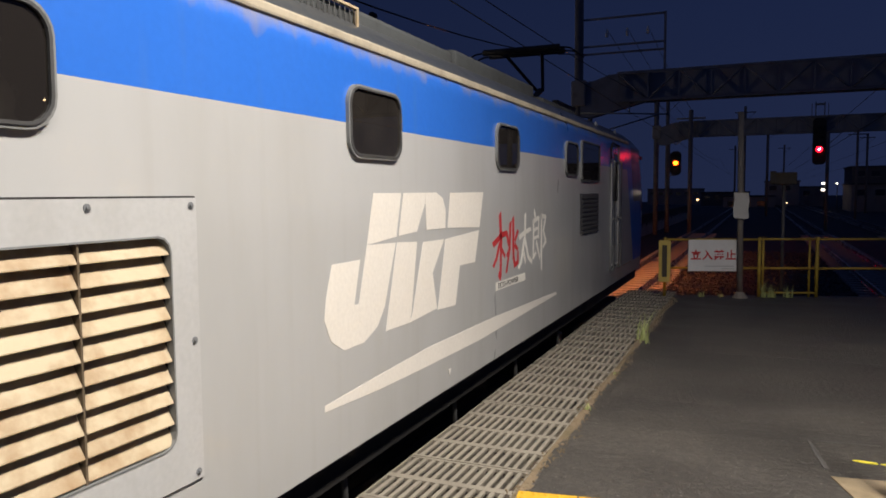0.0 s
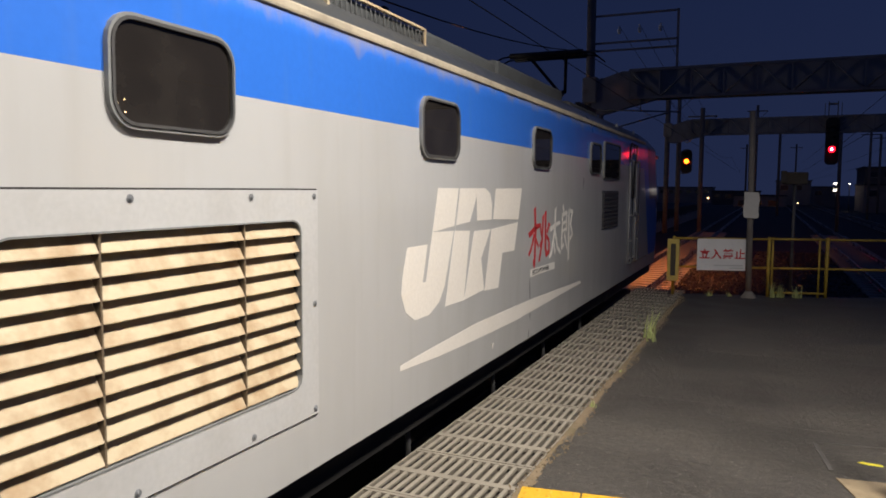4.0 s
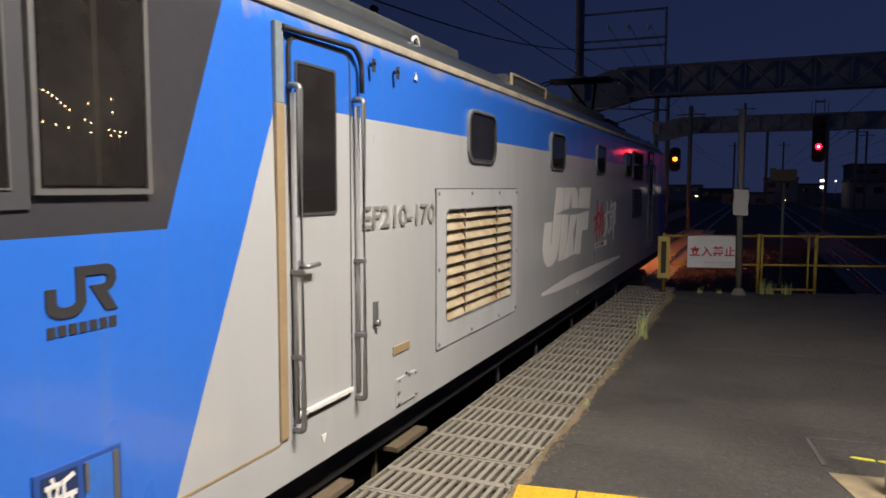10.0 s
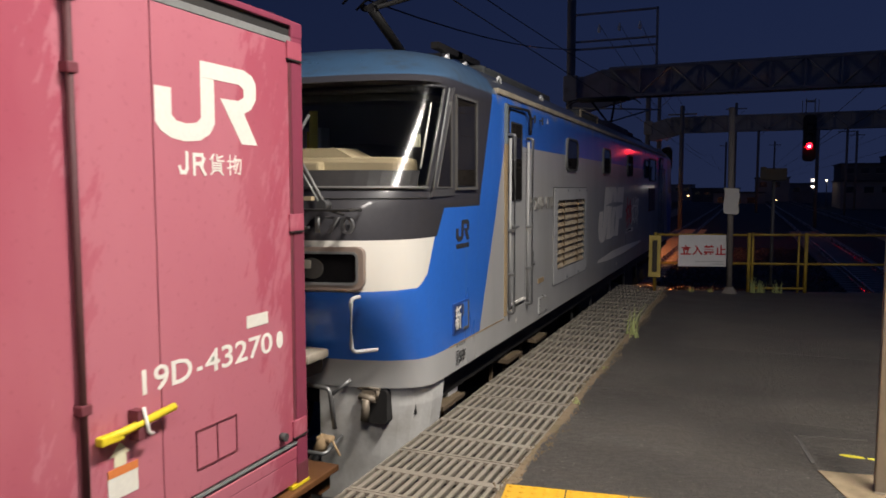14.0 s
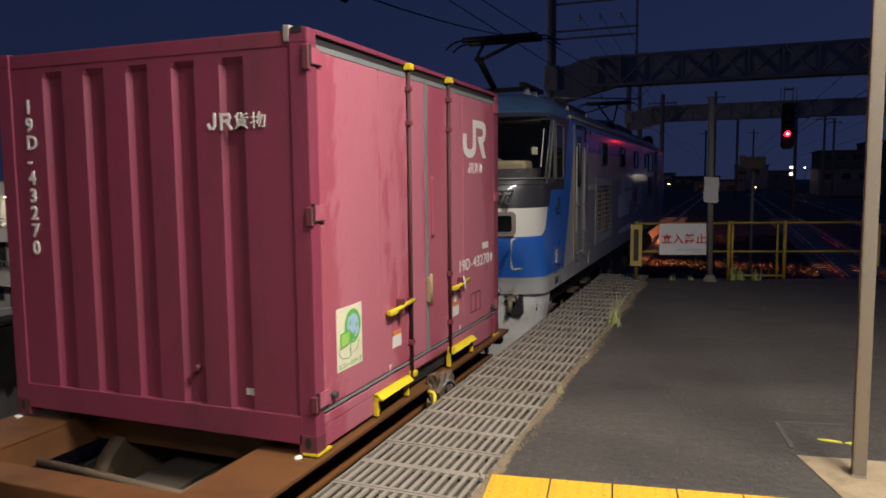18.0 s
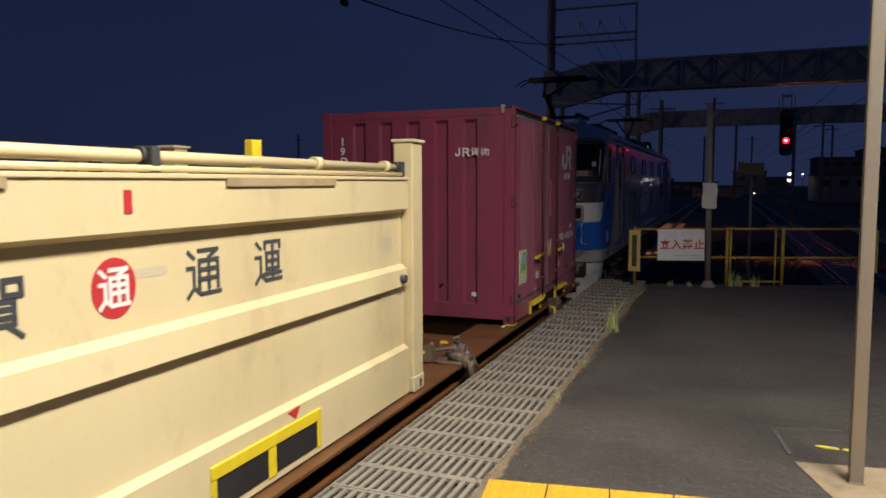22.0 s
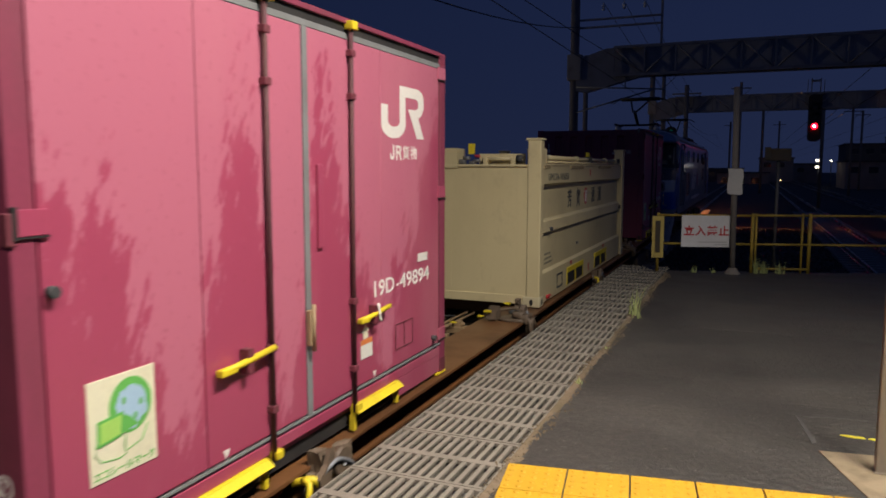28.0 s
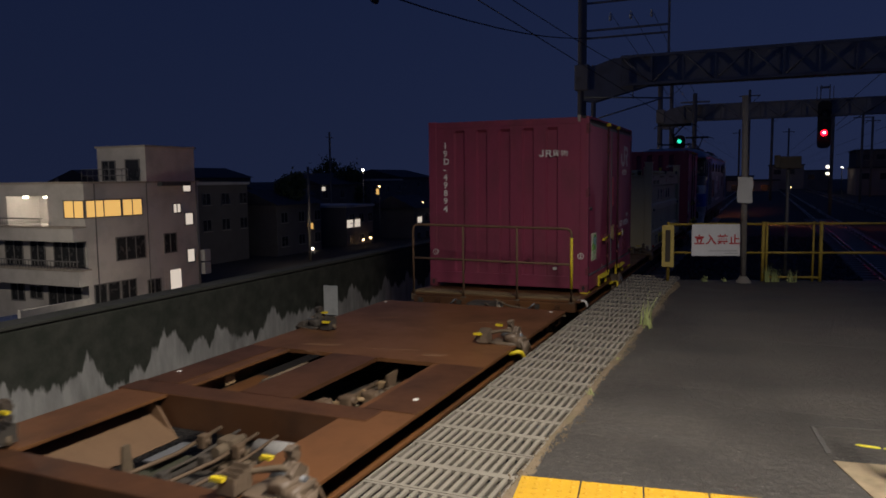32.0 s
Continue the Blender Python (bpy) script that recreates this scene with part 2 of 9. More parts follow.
# ---- materials ----
class Nodes:
    """A node tree written as a formula."""

    def __init__(self, name):
        self.m = bpy.data.materials.new(name)
        self.m.use_nodes = True
        self.t = self.m.node_tree
        self.b = self.t.nodes["Principled BSDF"]
        tc = self.t.nodes.new("ShaderNodeTexCoord")
        self.o = tc.outputs["Object"]
        sep = self.t.nodes.new("ShaderNodeSeparateXYZ")
        self.t.links.new(self.o, sep.inputs[0])
        self.x, self.y, self.z = sep.outputs

    def put(self, socket, v):
        if isinstance(v, bpy.types.NodeSocket):
            self.t.links.new(v, socket)
        elif isinstance(v, tuple) and len(v) == 3 and socket.type == "RGBA":
            socket.default_value = (*v, 1)
        else:
            socket.default_value = v

    def math(self, op, a, b=0.0, c=0.0):
        n = self.t.nodes.new("ShaderNodeMath")
        n.operation = op
        for s, v in zip(n.inputs, (a, b, c)):
            self.put(s, v)
        return n.outputs[0]

    def mix(self, f, a, b):
        n = self.t.nodes.new("ShaderNodeMix")
        n.data_type = "RGBA"
        self.put(n.inputs["Factor"], f)
        self.put(n.inputs[6], a)
        self.put(n.inputs[7], b)
        return n.outputs[2]

    def noise(self, scale, detail=3.0, squash=(1, 1, 1), rough=0.55, off=(0, 0, 0)):
        mp = self.t.nodes.new("ShaderNodeMapping")
        mp.inputs["Scale"].default_value = squash
        mp.inputs["Location"].default_value = off
        self.t.links.new(self.o, mp.inputs[0])
        n = self.t.nodes.new("ShaderNodeTexNoise")
        n.inputs["Scale"].default_value, n.inputs["Detail"].default_value, n.inputs["Roughness"].default_value = scale, detail, rough
        self.t.links.new(mp.outputs[0], n.inputs["Vector"])
        return n.outputs[0]

    def ramp(self, f, lo, hi, a=0.0, b=1.0):
        n = self.t.nodes.new("ShaderNodeMapRange")
        for s, v in zip(n.inputs[:5], (f, lo, hi, a, b)):
            self.put(s, v)
        return n.outputs[0]

    def chance(self):
        n = self.t.nodes.new("ShaderNodeObjectInfo")
        return n.outputs["Random"]

    def bump(self, h, strength=0.3, dist=0.01):
        n = self.t.nodes.new("ShaderNodeBump")
        n.inputs["Strength"].default_value, n.inputs["Distance"].default_value = strength, dist
        self.t.links.new(h, n.inputs["Height"])
        self.t.links.new(n.outputs[0], self.b.inputs["Normal"])

    def done(self, colour, rough=0.5, metal=0.0, coat=0.0):
        self.put(self.b.inputs["Base Color"], colour)
        self.put(self.b.inputs["Roughness"], rough)
        self.put(self.b.inputs["Metallic"], metal)
        self.b.inputs["Coat Weight"].default_value = coat
        self.b.inputs["Coat Roughness"].default_value = 0.08
        return self.m


def worn(name, colour, rough=0.5, metal=0.0, dirt=(0.05, 0.04, 0.03), much=0.35, grain=40.0, big=2.5, bump=0.15, coat=0.0, streak=1.0):
    """Paint or metal with grain, broad stains that run down, and fine relief."""
    n = Nodes(name)
    fine = n.noise(grain, 4)
    broad = n.noise(big, 5, (1, 1, streak), 0.6)
    f = n.ramp(broad, 0.45, 0.75, 0, much)
    c = n.mix(f, colour, dirt)
    c = n.mix(n.ramp(fine, 0.35, 0.7, 0, 0.16), c, tuple(0.55 * k for k in colour))
    r = n.ramp(broad, 0.3, 0.7, rough, min(1, rough + 0.18))
    n.bump(fine, bump, 0.004)
    return n.done(c, r, metal, coat)


def glow(name, colour, strength):
    m = bpy.data.materials.new(name)
    m.use_nodes = True
    b = m.node_tree.nodes["Principled BSDF"]
    b.inputs["Base Color"].default_value = (*[0.3 * c for c in colour], 1)
    b.inputs["Emission Color"].default_value = (*colour, 1)
    b.inputs["Emission Strength"].default_value = strength
    return m


def clear_glass(name, tint, rough=0.02):
    m = bpy.data.materials.new(name)
    m.use_nodes = True
    b = m.node_tree.nodes["Principled BSDF"]
    b.inputs["Base Color"].default_value = (*tint, 1)
    b.inputs["Roughness"].default_value = rough
    b.inputs["Transmission Weight"].default_value = 1.0
    b.inputs["IOR"].default_value = 1.05
    b.inputs["Coat Weight"].default_value = 0.55
    b.inputs["Coat Roughness"].default_value = 0.14
    b.inputs["Coat IOR"].default_value = 1.5
    return m


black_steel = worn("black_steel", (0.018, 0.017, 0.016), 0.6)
dark_grey = worn("dark_grey_paint", (0.055, 0.055, 0.06), 0.45)
roof_grey = worn("roof_grey", (0.07, 0.075, 0.075), 0.7, dirt=(0.03, 0.025, 0.02), much=0.6)
pale_grey = worn("pale_grey_paint", (0.47, 0.47, 0.46), 0.42, dirt=(0.25, 0.22, 0.18), much=0.3, streak=0.3, bump=0.05)
steel_rail = worn("steel_handrail", (0.3, 0.3, 0.295), 0.36, 0.7, much=0.3)
rubber = worn("rubber_seal", (0.05, 0.05, 0.05), 0.6)
grey_seal = worn("grey_seal", (0.2, 0.205, 0.2), 0.6)
tan_paint = worn("tan_filler", (0.33, 0.24, 0.13), 0.6, dirt=(0.16, 0.09, 0.04))
white_paint = worn("white_paint", (0.78, 0.75, 0.68), 0.5, dirt=(0.5, 0.45, 0.38), much=0.25, bump=0.04)
red_paint = worn("red_paint", (0.5, 0.03, 0.035), 0.5, much=0.15)
yellow_paint = worn("yellow_paint", (0.74, 0.57, 0.02), 0.45, dirt=(0.25, 0.15, 0.03), much=0.3)
wagon_brown = worn("wagon_brown", (0.155, 0.067, 0.025), 0.32, dirt=(0.045, 0.02, 0.01), much=0.85, big=1.3, bump=0.3)
wagon_rust = worn("wagon_rust", (0.085, 0.036, 0.015), 0.34, dirt=(0.028, 0.014, 0.008), much=0.85, big=2.2, bump=0.35)
wagon_grime = worn("wagon_grime", (0.14, 0.10, 0.06), 0.75, dirt=(0.05, 0.035, 0.02), much=0.7, bump=0.4)
wagon_dark = worn("wagon_dark", (0.05, 0.042, 0.033), 0.75, dirt=(0.1, 0.06, 0.03), much=0.5)
concrete = worn("concrete", (0.34, 0.31, 0.27), 0.85, dirt=(0.16, 0.14, 0.11), much=0.6, grain=60, bump=0.35)
concrete_pole = worn("concrete_pole", (0.19, 0.17, 0.15), 0.85, dirt=(0.12, 0.1, 0.08), much=0.6)
galvanised = worn("galvanised_steel", (0.25, 0.26, 0.27), 0.5, 0.5, much=0.4)
girder_paint = worn("girder_paint", (0.22, 0.22, 0.235), 0.5, dirt=(0.09, 0.07, 0.06), much=0.6, big=1.2)
wire_black = worn("wire", (0.02, 0.02, 0.022), 0.6)
porcelain = worn("porcelain", (0.7, 0.7, 0.68), 0.2, much=0.1)
dark_glass = worn("dark_glass", (0.004, 0.0042, 0.0045), 0.07, much=0.05, bump=0.0)
rail_steel = worn("rail_steel", (0.16, 0.14, 0.125), 0.2, 0.85, dirt=(0.12, 0.06, 0.03), much=0.3)
leaf_green = worn("leaf_green", (0.36, 0.4, 0.15), 0.6, dirt=(0.22, 0.22, 0.07), much=0.5, grain=15)
beige_plastic = worn("beige_console", (0.42, 0.33, 0.2), 0.6, much=0.2)
# ---- platform, track bed, wall ----
def asphalt_material(name, lift=1.0):
    n = Nodes(name)
    grit = n.noise(120, 4)
    mid = n.noise(22, 5)
    broad = n.noise(0.9, 4, (1, 1.6, 1))
    c = n.mix(n.ramp(broad, 0.35, 0.7), tuple(lift * k for k in (0.027, 0.0235, 0.0195)), tuple(lift * k for k in (0.038, 0.0325, 0.026)))
    c = n.mix(n.ramp(mid, 0.48, 0.58, 0, 0.6), c, tuple(lift * k for k in (0.064, 0.055, 0.044)))
    c = n.mix(n.ramp(n.noise(3.2, 7, (1, 1, 1), 0.75), 0.5, 0.6, 0, 0.35), c, (0.022, 0.019, 0.016))
    c = n.mix(n.ramp(grit, 0.52, 0.64, 0, 0.8), c, tuple(lift * k for k in (0.1, 0.088, 0.072)))
    c = n.mix(n.ramp(n.noise(48, 2, (1, 1, 1), 0.5, (3, 1, 0)), 0.69, 0.72), c, (0.26, 0.235, 0.2))
    n.bump(n.math("ADD", n.math("MULTIPLY", grit, 0.6), n.math("MULTIPLY", mid, 2.0)), 1.0, 0.012)
    return n.done(c, n.ramp(broad, 0.35, 0.65, 0.5, 0.75))


def ballast_material():
    n = Nodes("ballast")
    v = n.t.nodes.new("ShaderNodeTexVoronoi")
    v.inputs["Scale"].default_value = 16
    n.t.links.new(n.o, v.inputs["Vector"])
    c = n.mix(n.ramp(n.noise(3, 4), 0.35, 0.65), (0.06, 0.05, 0.043), (0.04, 0.034, 0.03))
    c = n.mix(n.ramp(v.outputs["Distance"], 0.25, 0.6), c, (0.03, 0.025, 0.02))
    n.bump(v.outputs["Distance"], 1.0, -0.04)
    return n.done(c, 0.8)


def wall_material():
    """Old concrete: dark growth above, a ragged pale foot where water has washed it."""
    n = Nodes("stained_concrete")
    tooth = n.noise(1.3, 2, (0, 1, 0))
    fine = n.noise(7, 4, (1, 1, 0.25))
    edge = n.math("ADD", n.math("ADD", n.ramp(tooth, 0.3, 0.7, -0.95, -0.35), -0.02), n.ramp(fine, 0.3, 0.7, -0.1, 0.1))
    f = n.ramp(n.math("SUBTRACT", n.z, edge), -0.03, 0.03)
    pale = n.mix(n.ramp(n.noise(6, 5, (1, 1, 0.3)), 0.35, 0.7), (0.36, 0.35, 0.32), (0.2, 0.195, 0.18))
    dark = n.mix(n.ramp(n.noise(5, 5), 0.35, 0.7), (0.026, 0.03, 0.02), (0.055, 0.055, 0.042))
    n.bump(n.noise(30, 4), 0.4, 0.01)
    return n.done(n.mix(f, pale, dark), 0.9)


asphalt = asphalt_material("asphalt")
patch_asphalt = asphalt_material("patch_asphalt", 1.15)
ballast = ballast_material()
stained_wall = wall_material()
frp = worn("grating_resin", (0.215, 0.19, 0.148), 0.62, dirt=(0.115, 0.097, 0.072), much=0.6, grain=60, bump=0.25)
tactile_yellow = worn("tactile_yellow", (0.56, 0.315, 0.010), 0.55, dirt=(0.36, 0.2, 0.015), much=0.4, grain=90, bump=0.3)
moss = worn("mossy_grit", (0.17, 0.125, 0.075), 0.9, dirt=(0.08, 0.07, 0.03), much=0.8, grain=80, bump=0.5)


def ground():
    bm = bmesh.new()
    ys = [-80, 700]
    prof = [(-700, -7.0), (-7.36, -7.0), (-7.32, -1.42), (-5.2, -1.36), (9.5, -1.36), (10.5, -1.9), (700, -2.2)]
    rows = [[bm.verts.new((x, y, z)) for x, z in prof] for y in ys]
    for i in range(len(prof) - 1):
        bm.faces.new((rows[0][i], rows[0][i + 1], rows[1][i + 1], rows[1][i]))
    bmesh.ops.recalc_face_normals(bm, faces=bm.faces[:])
    return setting("ground", bm, ballast, "dark stone ballast and earth beside the tracks")


ground()
PLATFORM_END = 11.28


def end_line(x):
    return PLATFORM_END + 0.3 * (x + 1.24)


platform = setting("platform", plate([(-1.11, -9), (2.06, -9), (2.06, end_line(2.06) + 0.12), (-1.11, end_line(-1.11) + 0.12)], "z", -1.36, 0.0), asphalt, "damp dark asphalt station platform")
part("edge_beam", slab(-1.45, -1.16, -9, 11.2, -1.36, -0.75), wagon_dark, platform, "dark footing under the grating")
part("platform_face", slab(-1.16, -1.111, -9, 11.2, -1.3, -0.03), wagon_dark, platform)
for x0, x1, y0, y1 in ((-1.05, -0.233, 4.28, 4.85), (-1.0, -0.1, 5.55, 6.35), (0.325, 1.6, 4.62, 4.92), (-0.6, 1.3, 7.4, 8.9), (-0.05, 0.8, 5.2, 5.75)):
    part("asphalt_patch", slab(x0, x1, y0, y1, -0.02, 0.0012), patch_asphalt, platform)

# concrete pad round the post, painted marks
pad = part("concrete_pad", plate([(0.401, 4.352), (0.93, 4.42), (1.05, 3.7), (0.62, 3.62)], "z", -0.05, 0.006), worn("pale_pad", (0.26, 0.2, 0.12), 0.85, dirt=(0.13, 0.095, 0.055), much=0.9, grain=60, big=5, bump=0.4), platform, "pale worn concrete pad")
for x0, x1, y0 in ((0.535, 0.655, 4.665), (0.675, 0.745, 4.655)):
    part("yellow_mark", plate([(x0, y0), (x0 + 0.02, y0 + 0.012), (x1, y0 + 0.004), (x1 + 0.006, y0 - 0.016), (x0 + 0.05, y0 - 0.02)], "z", -0.01, 0.007), worn("line_yellow", (0.72, 0.66, 0.05), 0.5, much=0.15), platform, "dash of worn yellow line paint")
chalk = worn("faded_line", (0.085, 0.078, 0.07), 0.8, dirt=(0.07, 0.065, 0.06), much=0.9, big=9)
for poly in ([(0.318, 4.93), (0.34, 4.93), (0.40, 4.47), (0.375, 4.46)], [(0.34, 4.935), (0.72, 5.0), (0.72, 5.012), (0.34, 4.95)]):
    part("faded_mark", plate(poly, "z", -0.01, 0.006), chalk, platform)

# tactile tiles across the platform
tile_bm = slab(0.002, 0.300, -0.300, -0.002, -0.02, 0.012, 0.003)
for i in range(5):
    for j in range(5):
        tile_bm = merge(tile_bm, loft([[(0.03 + 0.06 * i + r * math.cos(k * math.pi / 4), -0.03 - 0.06 * j + r * math.sin(k * math.pi / 4), z) for k in range(8)] for r, z in ((0.016, 0.011), (0.010, 0.0185))]))
tile = part("tile", tile_bm, tactile_yellow, platform, "yellow rubber tactile tile with raised studs")
turn = math.degrees(math.atan2(0.176, 1.217))
tile.matrix_basis = pose(-1.097, 3.524, 0, 0, 0, turn)
for k in range(10):
    for r in range(2):
        if k or r:
            ob = new("tile", tile.data)
            ob.parent = platform
            ob.matrix_basis = pose(-1.097, 3.524, 0, 0, 0, turn) @ pose(0.306 * k, -0.306 * r, 0)

# edge grating: panels of moulded resin, each with two rows of slots
PANEL, ROWS, SLOTS = 0.615, 2, 14
gx0, gx1 = -1.845, -1.115


def grating_panel():
    boxes = []
    for r in range(ROWS + 1):
        y = r * PANEL / ROWS
        boxes.append((0.0, gx1 - gx0, max(0.003, y - 0.027), min(PANEL - 0.003, y + 0.027), -0.02, 0.0))
    w = (gx1 - gx0) / SLOTS
    for k in range(SLOTS + 1):
        a, b = max(0.0, k * w - 0.0128), min(gx1 - gx0, k * w + 0.0128)
        boxes.append((a, b, 0.003, PANEL - 0.003, -0.014, -0.0015))
        boxes.append((0.5 * (a + b) - 0.004, 0.5 * (a + b) + 0.004, 0.01, PANEL - 0.01, -0.045, -0.013))
    bm = bmesh.new()
    for x0, x1, y0, y1, z0, z1 in boxes:
        v = [bm.verts.new(q) for q in ((x0, y0, z0), (x1, y0, z0), (x1, y1, z0), (x0, y1, z0), (x0 + 0.002, y0 + 0.002, z1), (x1 - 0.002, y0 + 0.002, z1), (x1 - 0.002, y1 - 0.002, z1), (x0 + 0.002, y1 - 0.002, z1))]
        for q in ((0, 1, 5, 4), (1, 2, 6, 5), (2, 3, 7, 6), (3, 0, 4, 7), (4, 5, 6, 7)):
            bm.faces.new([v[i] for i in q])
    bmesh.ops.recalc_face_normals(bm, faces=bm.faces[:])
    return bm


grate = part("grating_panel", grating_panel(), frp, platform, "grey slotted resin grating panel of the platform edge")
grate.location = (gx0, 3.195, 0.0)
for k in range(-19, 14):
    if k:
        ob = new("grating_panel", grate.data)
        ob.parent = platform
        ob.location = (gx0, 3.195 + k * PANEL, random.uniform(-0.002, 0.002))
        ob.rotation_euler = (0, random.uniform(-0.002, 0.002), 0)
for k in range(-9, 8):
    y = 3.2 + 1.23 * k
    part("grating_bracket", slabs((-1.83, -1.12, y - 0.03, y + 0.03, -0.11, -0.038), (-1.84, -1.79, y - 0.03, y + 0.03, -0.36, -0.11), (-1.80, -1.785, y - 0.07, y + 0.07, -0.36, -0.11)), galvanised, platform)
part("edge_rail", slabs((-1.838, -1.80, -8.5, 11.2, -0.09, -0.04), (-1.15, -1.112, -8.5, 11.2, -0.09, -0.04)), galvanised, platform)

# grit and moss along the seam
bm = bmesh.new()
rnd = random.Random(4)
for k in range(1500):
    y = rnd.uniform(2.8, 11.1)
    x = -1.09 + rnd.gauss(0.008, 0.026) + 0.02 * math.sin(y * 3.1)
    r = rnd.uniform(0.002, 0.0075)
    bmesh.ops.create_icosphere(bm, subdivisions=1, radius=r, matrix=pose(x, y, 0.003, rnd.uniform(0, 90), 0, rnd.uniform(0, 90)) @ Matrix.Diagonal((1, 1.3, 0.7, 1)))
for k in range(140):
    y = 2.8 + k * 0.06
    h = 0.025 + 0.03 * (math.sin(y * 2.3) ** 2) + rnd.uniform(-0.008, 0.014)
    x = -1.112
    q = [(x, y, 0.002), (x + h, y, 0.0015), (x + h * rnd.uniform(0.8, 1.2), y + 0.064, 0.0015), (x, y + 0.064, 0.002)]
    ridge = bm.verts.new((x + h * 0.4, y + 0.03, 0.007))
    vs = [bm.verts.new(p) for p in q]
    for a in range(4):
        bm.faces.new((vs[a], vs[(a + 1) % 4], ridge))
tagged(part("seam_grit", bm, moss, None, "moss and grit along the seam beside the grating"), category="grit", kind="stuff")


# tracks
def track(cx, y0, y1, name, label):
    bm = []
    for s in (-0.5335, 0.5335):
        x = cx + s
        prof = [(x - 0.063, RAIL - 0.153), (x + 0.063, RAIL - 0.153), (x + 0.063, RAIL - 0.14), (x + 0.01, RAIL - 0.12), (x + 0.01, RAIL - 0.045), (x + 0.032, RAIL - 0.03), (x + 0.032, RAIL - 0.004), (x + 0.025, RAIL), (x - 0.025, RAIL), (x - 0.032, RAIL - 0.004), (x - 0.032, RAIL - 0.03), (x - 0.01, RAIL - 0.045), (x - 0.01, RAIL - 0.12), (x - 0.063, RAIL - 0.14)]
        bm.append(plate(prof, "y", y0, y1))
    t = thing(name, (cx, 10, RAIL - 0.2), label, "railway track", kind="structure")
    for b in bm:
        part("rail", b, rail_steel, t)
    tie = part("sleeper", slab(cx - 1.0, cx + 1.0, 9.9, 10.1, RAIL - 0.3, RAIL - 0.155, 0.02), concrete, t, "concrete sleeper")
    base = tie.location.copy()
    for k in range(-60, 70):
        if k:
            ob = new("sleeper", tie.data)
            ob.parent = t
            ob.location = base + Vector((0, 0.62 * k, 0))
    return t


track(TX, -60, 320, "track_main", "steel rails on concrete sleepers in ballast")
track(3.58, -60, 320, "track_far", "steel rails that catch a red signal's light")
track(8.0, -60, 320, "track_siding", "dark siding rails in ballast")

# loose ballast stones beyond the platform's end, where a headlight rakes them
bm = bmesh.new()
stone = bmesh.new()
bmesh.ops.create_icosphere(stone, subdivisions=1, radius=1)
sv = [v.co.copy() for v in stone.verts]
sf = [[v.index for v in f.verts] for f in stone.faces]
stone.free()
for k in range(5200):
    x, y = rnd.uniform(-2.9, 2.6), 12.3 + 26 * rnd.random() ** 1.4
    r = rnd.uniform(0.025, 0.055)
    m = pose(x, y, -1.345 + rnd.uniform(0, 0.03), rnd.uniform(0, 180), rnd.uniform(0, 180), 0) @ Matrix.Diagonal((r, r * 1.3, r * 0.8, 1))
    vs = [bm.verts.new(m @ c) for c in sv]
    for f in sf:
        bm.faces.new([vs[i] for i in f])
tagged(part("ballast_stones", bm, worn("ballast_stone", (0.085, 0.07, 0.06), 0.85, much=0.5, grain=30, big=6), None, "loose grey-brown ballast stones beside the rails"), category="ballast", kind="stuff")

# retaining wall on the far side of the track
wall = setting("wall_west", slab(-7.32, -7.06, -30, 90, -1.6, 0.02, 0.015), stained_wall, "low concrete wall, dark with growth, pale at its foot")
part("coping", slab(-7.36, -7.045, -30, 90, 0.04, 0.09, 0.02), worn("wall_coping", (0.06, 0.06, 0.05), 0.9, dirt=(0.03, 0.035, 0.02), much=0.8), wall)
